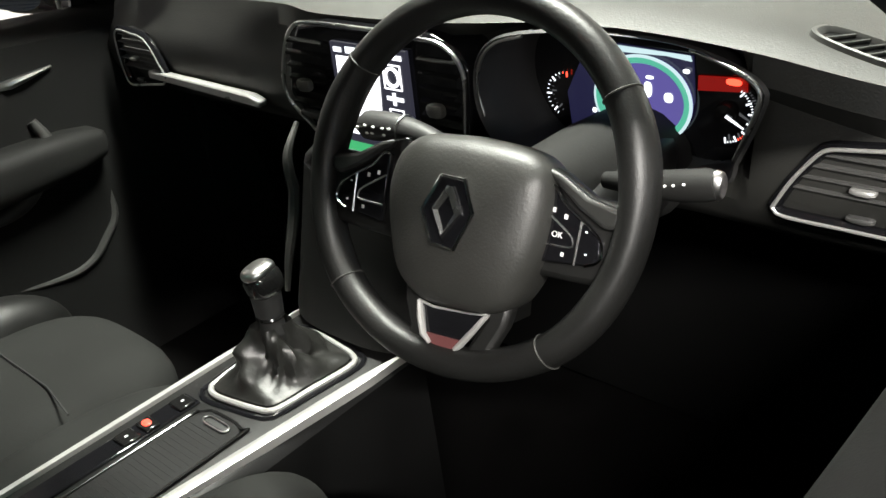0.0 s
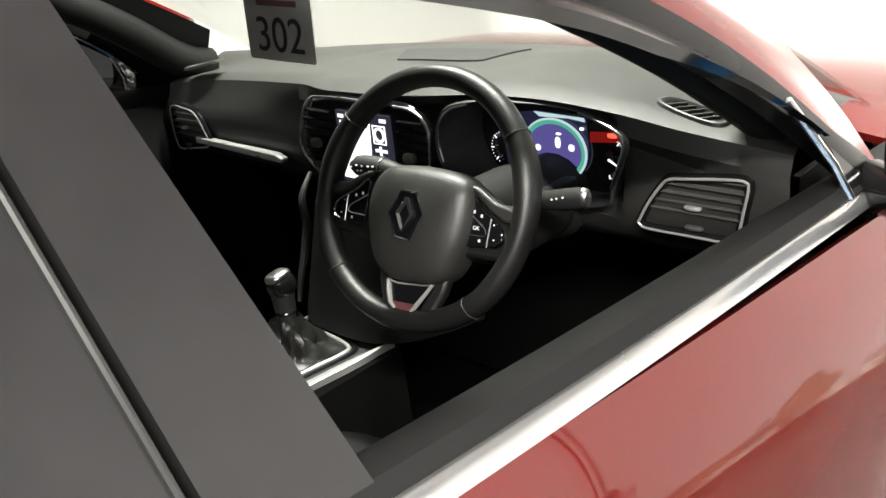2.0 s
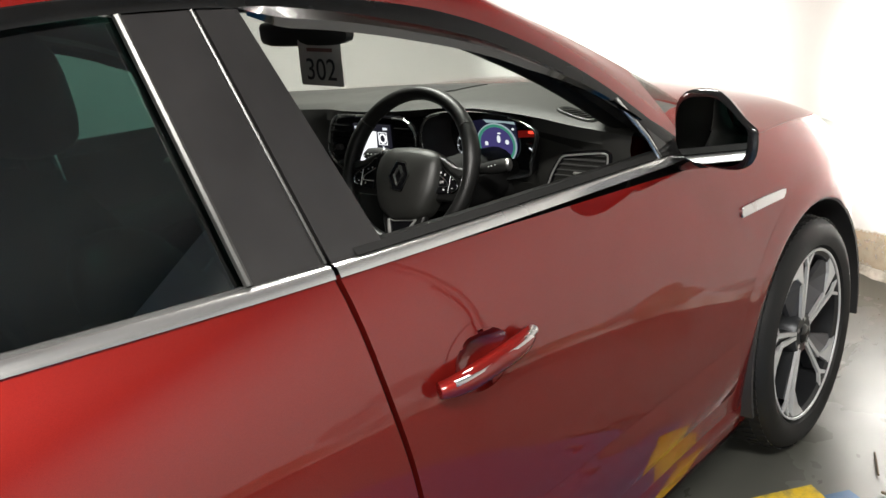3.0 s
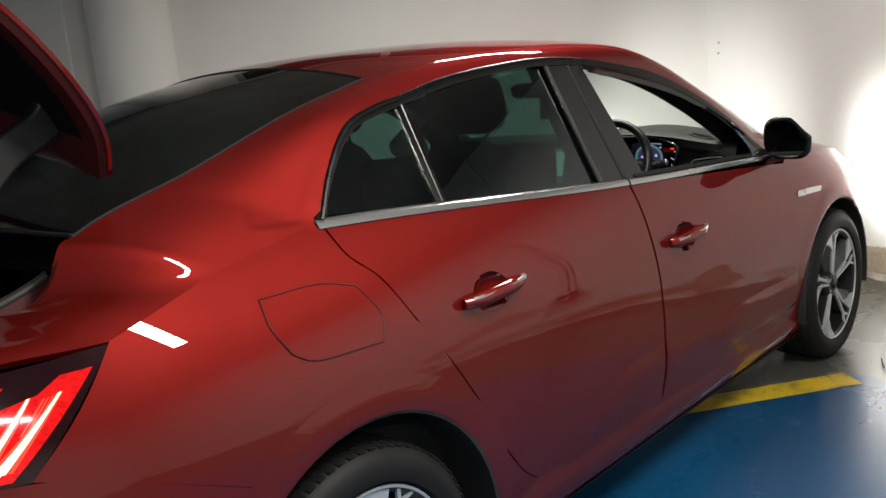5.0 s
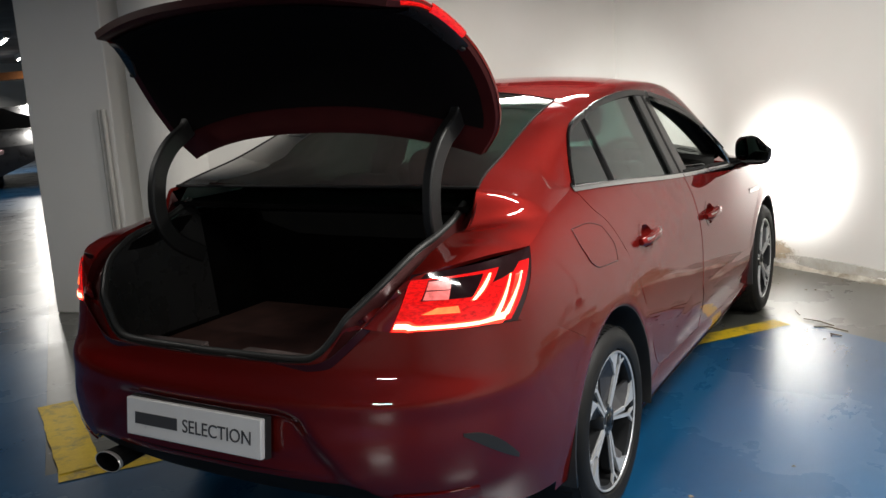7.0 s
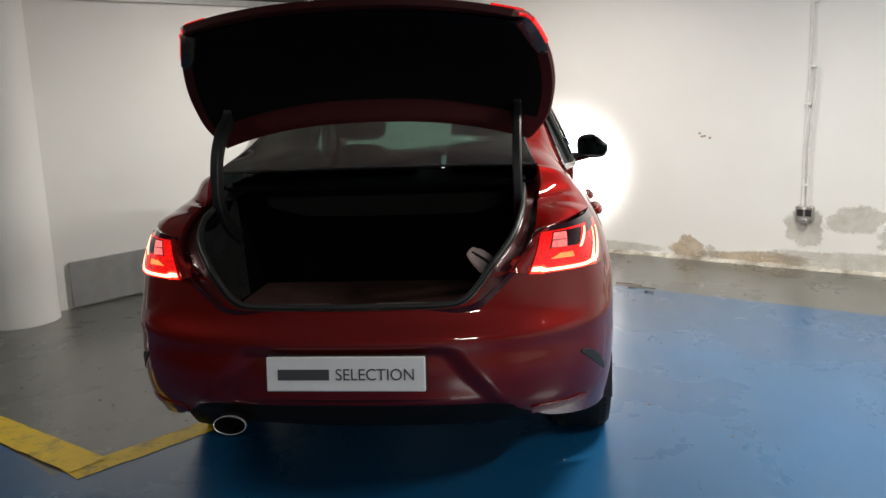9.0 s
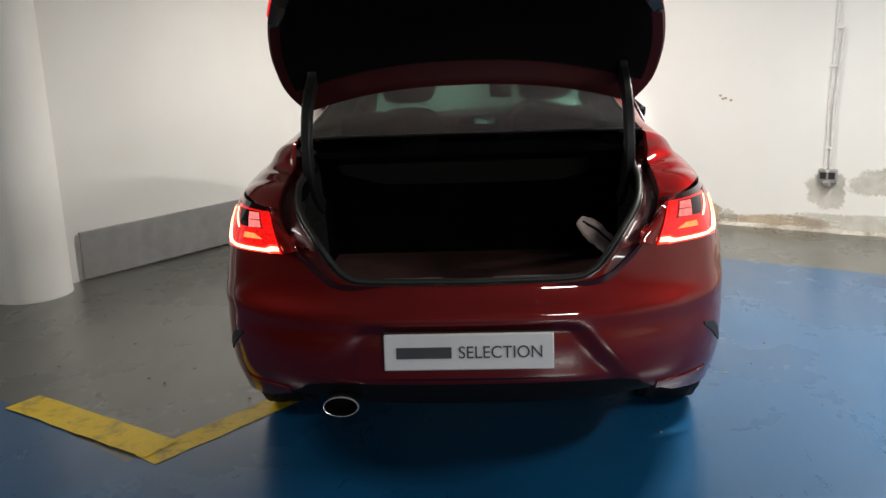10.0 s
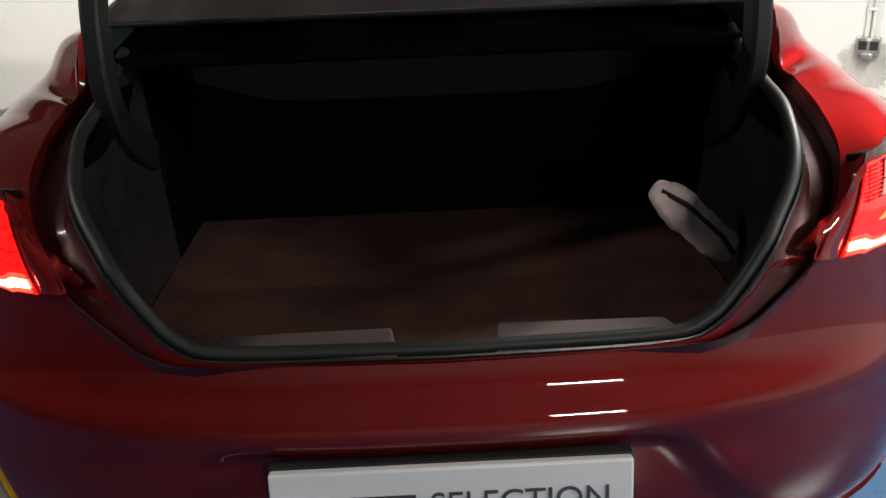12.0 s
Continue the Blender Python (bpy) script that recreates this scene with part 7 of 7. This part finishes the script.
sw_part("spoke_infill", prism([(LX - 0.034, -0.108), (LX + 0.034, -0.108), (LX + 0.013, -0.146), (LX - 0.024, -0.146)], -0.004, 0.006), PIANO, "gloss black spoke infill")
for pts_, r_ in ((((-0.037, -0.113), (-0.033, -0.128), (-0.027, -0.143), (-0.018, -0.150)), (0.0026, 0.0036, 0.0036, 0.0024)), (((0.039, -0.108), (0.027, -0.126), (0.016, -0.142), (0.010, -0.149)), (0.0026, 0.0030, 0.0034, 0.0024)), (((-0.037, -0.113), (-0.020, -0.1155), (0.020, -0.1115), (0.039, -0.108)), (0.0016, 0.0014, 0.0014, 0.0016))):
    sw_part("lower_spoke_trim", tube([(LX + x, y, 0.0085) for x, y in pts_], list(r_), 8), BRIGHT, "bright lower spoke trim")
sw_part("spoke_badge", prism([(LX - 0.025, -0.141), (LX + 0.016, -0.139), (LX + 0.010, -0.150), (LX - 0.018, -0.152)], 0.004, 0.0085), plain("dull_red_trim", (0.10, 0.035, 0.035), 0.4, bump=0.0), "dull red base of the spoke trim")

# tunnel console
con = [[(x, y, z) for x, z in ((-0.118, 0.30), (-0.112, 0.585), (-0.104, 0.602), (-0.096, 0.606), (0.0, 0.607), (0.082, 0.606), (0.095, 0.600), (0.104, 0.585))] for y in np.linspace(1.15, 1.96, 18)]
console = part("tunnel_console", grid(con), DASH_DARK, car, "dark tunnel console with bright edges")
# Flank split off the console so that it can carry painted shade.
part("console_side", grid([[(x, y, z) for x, z in ((0.104, 0.585), (0.108, 0.57), (0.113, 0.44), (0.118, 0.30))] for y in np.linspace(1.15, 1.96, 18)]), FOOT_SHADE, console, "console side with footwell shade in its black")
for xs_, w_ in (((-0.100, -0.1, -0.096), 0.0042), ((0.090, 0.094, 0.098), 0.0085)):
    rows = []
    for y in np.linspace(1.15, 1.94, 30):
        x = xs_[1] if xs_[1] < 0 else 0.0735 + 0.105 * max(0, y - 1.575)
        w_y = w_ * (1 - 0.8 * smooth(1.84, 1.94, y))
        rows.append([(x - w_y, y, 0.606), (x - w_y * 0.9, y, 0.6125), (x - w_y * 0.8, y, 0.613), (x + w_y * 0.8, y, 0.6125), (x + w_y * 0.9, y, 0.612), (x + w_y, y, 0.600)])
    part("console_edge", grid(rows), BRIGHT, console, "bright console edge")
fr = [(-0.058, 1.732), (-0.063, 1.76), (-0.066, 1.80), (-0.065, 1.86), (-0.060, 1.884), (-0.035, 1.894), (0.02, 1.890), (0.058, 1.882), (0.067, 1.862), (0.060, 1.80), (0.054, 1.752), (0.040, 1.738), (-0.02, 1.725), (-0.045, 1.724)]
loop = spline(fr + [fr[0]], 60)
part("gaiter_frame", tube([(x, y, 0.611) for x, y in loop], 0.0040, 8, caps=False), BRIGHT, console, "satin gear gaiter frame")
part("gaiter_frame", tube([(0.01 + (x - 0.01) * 1.13, 1.805 + (y - 1.805) * 1.13, 0.606) for x, y in loop], 0.0045, 8, caps=False), PIANO, console)
rows = []
for k, t in enumerate(np.linspace(0, 1, 14)):
    row = []
    for j, (x, y) in enumerate(loop[:-1]):
        a = math.atan2(y - 1.805, x - 0.008)
        wob = 1 + 0.24 * math.sin(4 * a + 6 * t) * math.sin(math.pi * t) + 0.12 * math.sin(9 * a - 9 * t) * math.sin(math.pi * t)
        s = (1 - t) ** 1.9 * 0.66 + 0.29
        cx, cy = 0.002 * (1 - t) - 0.004 * t, 1.808
        row.append((cx + (x - 0.008) * s * wob, cy + (y - 1.805) * s * wob, 0.612 + 0.075 * t + 0.012 * math.sin(3 * a + 4 * t) * math.sin(math.pi * t)))
    rows.append(row)
lever = part("gear_gaiter", grid(rows, close_v=True), plain("creased_gaiter_leather", (0.012, 0.012, 0.011), 0.36, bump=0.5, grain=160), car, "creased black leather gear gaiter")
part("gear_stick", tube([(-0.003, 1.808, 0.672), (-0.006, 1.810, 0.695), (-0.007, 1.811, 0.699), (-0.010, 1.813, 0.728)], [0.0175, 0.0165, 0.0185, 0.0205], 16), BLACK_MATT, lever, "black gear stick")
part("stick_collar", lathe([(0.0172, 0.0), (0.0190, 0.003), (0.0172, 0.006)], Matrix.Translation((-0.006, 1.810, 0.694)), 24), BLACK_GLOSS, lever, "gloss black collar")
KNOB = Matrix.Translation((-0.011, 1.8135, 0.746)) @ Matrix.Rotation(radians(-10), 4, "Y") @ Matrix.Rotation(radians(8), 4, "X")
bm = cushion(-0.0215, 0.0215, -0.0245, 0.0245, -0.024, 0.018, 2.8)
bmesh.ops.transform(bm, matrix=KNOB, verts=bm.verts)
part("gear_knob", bm, BLACK_GLOSS, lever, "gloss black gear knob")
bm = cushion(-0.019, 0.019, -0.0225, 0.0225, 0.004, 0.0235, 2.6)
bmesh.ops.transform(bm, matrix=KNOB, verts=bm.verts)
part("knob_cap", bm, SATIN, lever, "satin metal knob cap")
cov = [(-0.033, 1.30), (-0.033, 1.66), (-0.028, 1.692), (-0.016, 1.702), (0.034, 1.704), (0.049, 1.696), (0.053, 1.68), (0.053, 1.30)]
part("cup_cover", prism(cov, 0.605, 0.6095), DASH_DARK, console, "ribbed sliding cover", bevel=0.0015)
part("cover_rim", tube([(x, y, 0.6095) for x, y in spline(cov, 60)], 0.0022, 8), BLACK_GLOSS, console, "gloss black cover rim")
for k in range(46):
    part("rib", box(-0.029, 0.049, 1.312 + 0.008 * k, 1.3155 + 0.008 * k, 0.6095, 0.6099), DASH_DARK, console, smooth=False)
slot = [(0.012 + 0.023 * math.cos(a) * (abs(math.cos(a)) ** -0.6 if abs(math.cos(a)) > 0.3 else 2.06), 1.6875 + 0.0065 * math.sin(a), 0.6115) for a in np.linspace(0, 2 * math.pi, 40, endpoint=False)]
part("cover_catch", tube(slot + slot[:1], 0.0013, 6, caps=False), SATIN, console, "bright rim of the cover catch")
part("catch_slot", cushion(-0.009, 0.033, 1.682, 1.693, 0.607, 0.611, 5, n=14, k=8), BLACK_MATT, console, "dark finger slot")
part("switch_strip", box(-0.080, -0.046, 1.47, 1.706, 0.605, 0.6095), PIANO, console, "gloss black switch strip", bevel=0.002)
for y0, y1, mat_ in ((1.677, 1.701, BLACK_GLOSS), (1.628, 1.648, BLACK_GLOSS), (1.596, 1.621, BLACK_GLOSS)):
    part("switch", box(-0.076, -0.048, y0, y1, 0.609, 0.6135), mat_, console, "small switch", bevel=0.002)
part("brake_lamp", cushion(-0.070, -0.056, 1.632, 1.643, 0.6125, 0.6155, 3, n=12, k=8), RED_LAMP, console, "lit red parking brake lamp")
for y in (1.69, 1.608):
    part("switch_mark", box(-0.0635, -0.0605, y - 0.002, y + 0.002, 0.6135, 0.6141), WHITE_PLATE, console, smooth=False)


def front_seat(x, name_label, y_front, lift=0.0):
    """A front seat: cushion with bolsters, backrest, headrest on two posts."""
    s = part("front_seat", cushion(x - 0.17, x + 0.17, y_front - 0.50, y_front, 0.42, 0.575 + lift, 3.6, n=48, k=28), SEAT_GREY, car, name_label)
    for sd in (1, -1):
        part("seat_bolster", cushion(x + sd * 0.20 - 0.065, x + sd * 0.20 + 0.065, y_front - 0.50, y_front - 0.02, 0.40, 0.60 + lift - (0.022 if x * sd < 0 else 0.0), 2.6, n=48, k=28), SEAT_GREY if x * sd < 0 else LEATHER, s, "black leather bolster")
        part("back_bolster", cushion(x + sd * 0.20 - 0.055, x + sd * 0.20 + 0.055, y_front - 0.62, y_front - 0.42, 0.52, 1.08, 3.0, lean=0.20), LEATHER, s, "black leather bolster")
        part("headrest_post", tube([(x + sd * 0.06, y_front - 0.69, 1.08), (x + sd * 0.06, y_front - 0.71, 1.22)], 0.006, 8), CHROME, s)
    part("backrest", cushion(x - 0.21, x + 0.21, y_front - 0.63, y_front - 0.47, 0.50, 1.15, 4.0, lean=0.20, taper=0.15), SEAT_GREY, s, "dark grey backrest")
    part("headrest", cushion(x - 0.14, x + 0.14, y_front - 0.77, y_front - 0.66, 1.17, 1.355, 3.4, lean=0.02), LEATHER, s, "black headrest")
    part("seat_seam", tube([(x - 0.165, y_front - 0.20, 0.578 + lift), (x - 0.08, y_front - 0.185, 0.5765 + lift), (x + 0.08, y_front - 0.185, 0.5765 + lift), (x + 0.165, y_front - 0.20, 0.578 + lift)], 0.0016, 6), BLACK_MATT, s)
    part("seat_base", box(x - 0.2, x + 0.2, y_front - 0.46, y_front - 0.06, 0.28, 0.44), BLACK_MATT, s, smooth=False)
    return s


front_seat(-0.34, "dark grey cloth and leather passenger seat", 1.79, 0.03)
front_seat(0.36, "dark grey cloth and leather driver seat", 1.738, 0.075)
bench = part("rear_bench", cushion(-0.62, 0.62, 0.14, 0.72, 0.42, 0.58, 5), SEAT_GREY, car, "dark grey rear bench")
part("bench_back", cushion(-0.62, 0.62, 0.06, 0.22, 0.50, 1.09, 5, lean=0.14), SEAT_GREY, bench, "dark grey rear backrest")
for x in (-0.38, 0.0, 0.38):
    part("rear_headrest", cushion(x - 0.13, x + 0.13, -0.10, 0.0, 1.09, 1.22 if x else 1.16, 3.2, lean=0.02), LEATHER, bench, "black rear headrest")

# rear-view mirror with a hanging tag
rv = part("rear_view_mirror", cushion(-0.065, 0.240, 1.775, 1.815, 1.224, 1.285, 5), BLACK_MATT, car, "black rear-view mirror")
part("mirror_stem", tube([(0.06, 1.80, 1.26), (0.03, 1.83, 1.31), (0.01, 1.84, 1.34)], 0.014, 10), BLACK_MATT, rv)
tag_m = pose(0.1437, 1.782, 1.184, 90, 3, 6)
CARD = plain("white_card", (0.62, 0.62, 0.60), 0.6, bump=0.0)
tag_b = bmesh.new()
tag_b = prism([(-0.060, -0.047), (0.060, -0.047), (0.064, -0.043), (0.064, 0.052), (-0.064, 0.052), (-0.064, -0.043)], -0.0008, 0.0008, "z", tag_b)
tag = part("parking_tag", tag_b, CARD, None, smooth=False)
tagged(tag, "pale card parking tag hung from the mirror", "tag")
tag.matrix_basis = tag_m
num = bpy.data.curves.new("tag_number", "FONT")
num.body, num.size, num.extrude, num.align_x = "302", 0.068, 0.0004, "CENTER"
num_ob = new("tag_number", num)
num_ob.data.materials.append(PRINT)
num_ob.parent = tag
num_ob.matrix_basis = pose(0, -0.034, 0.0012) @ Matrix.Diagonal((0.92, 1.0, 1, 1))
part("tag_bar", box(-0.038, 0.038, 0.028, 0.036, 0.0008, 0.0014), plain("faded_red_print", (0.22, 0.12, 0.11), 0.6, bump=0.0), tag, "faded red line of print", smooth=False)

# ---- the far side of the garage ----
BAND = plain("orange_brown_beam_paint", (0.35, 0.13, 0.04), 0.6)
tagged(part("beam", box(-19.9, -12.0, 11.0, 11.4, 2.12, 2.30), BAND, smooth=False), "orange painted beam across the far bays", "beam", kind="structure")


def parked_car(m):
    """A dark hatchback seen from afar, nose along +y."""
    pc = new("parked_car")
    pc.matrix_world = m
    prof = [(-2.0, 0.45, 0.86, 0.80), (-1.9, 0.95, 1.35, 0.84), (-1.2, 0.95, 1.47, 0.86), (0.0, 0.94, 1.47, 0.87), (0.75, 0.93, 1.02, 0.87), (1.5, 0.85, 0.92, 0.85), (2.0, 0.62, 0.76, 0.74)]
    rows = []
    for y, belt, top, hw in prof:
        inner = hw * (0.72 if top > 1.2 else 0.9)
        rows.append([(-hw * 0.94, y, 0.22), (-hw, y, 0.5), (-hw * 0.98, y, belt), (-inner, y, top), (0, y, top + 0.03), (inner, y, top), (hw * 0.98, y, belt), (hw, y, 0.5), (hw * 0.94, y, 0.22)])
    rows = [[(0, -2.05, 0.5)] * 9] + rows + [[(0, 2.1, 0.5)] * 9]
    part("body", grid(rows), plain("dark_car_paint", (0.012, 0.012, 0.015), 0.3, 0.3, Coat_Weight=1.0), pc)
    part("windscreen", grid([[(-0.60, 0.03, 1.46), (0.60, 0.03, 1.46)], [(-0.76, 0.78, 1.06), (0.76, 0.78, 1.06)]]), BLACK_GLOSS, pc, "dark windscreen", thick=0.006)
    for sd in (1, -1):
        part("side_window", grid([[(sd * 0.64, -1.3, 1.44), (sd * 0.64, -0.05, 1.44)], [(sd * 0.865, -1.6, 0.99), (sd * 0.865, 0.55, 0.99)]]), BLACK_GLOSS, pc, "dark side window", thick=0.006)
        part("door_mirror", cushion(sd * 0.92 - 0.10, sd * 0.92 + 0.10, 0.50, 0.60, 0.95, 1.09, 3), BLACK_GLOSS, pc)
        part("headlamp", cushion(sd * 0.62 - 0.15, sd * 0.62 + 0.15, 1.93, 2.03, 0.62, 0.74, 3), LAMP_CLEAR, pc, "clear headlamp")
        for y in (-1.3, 1.3):
            wh = part("wheel", lathe([(0.001, 0.0), (0.2, 0.0), (0.21, -0.03), (0.31, -0.01), (0.32, -0.04), (0.32, -0.19), (0.2, -0.2)], n=28), RUBBER, pc)
            wh.matrix_basis = Matrix.Translation((sd * 0.86, y, 0.32)) @ Matrix.Rotation(radians(90 * sd), 4, "Y")
    tagged(pc, "dark hatchback parked on the blue floor beyond the pier", "car")


parked_car(pose(-14.4, 8.9, 0, 0, 0, 235))
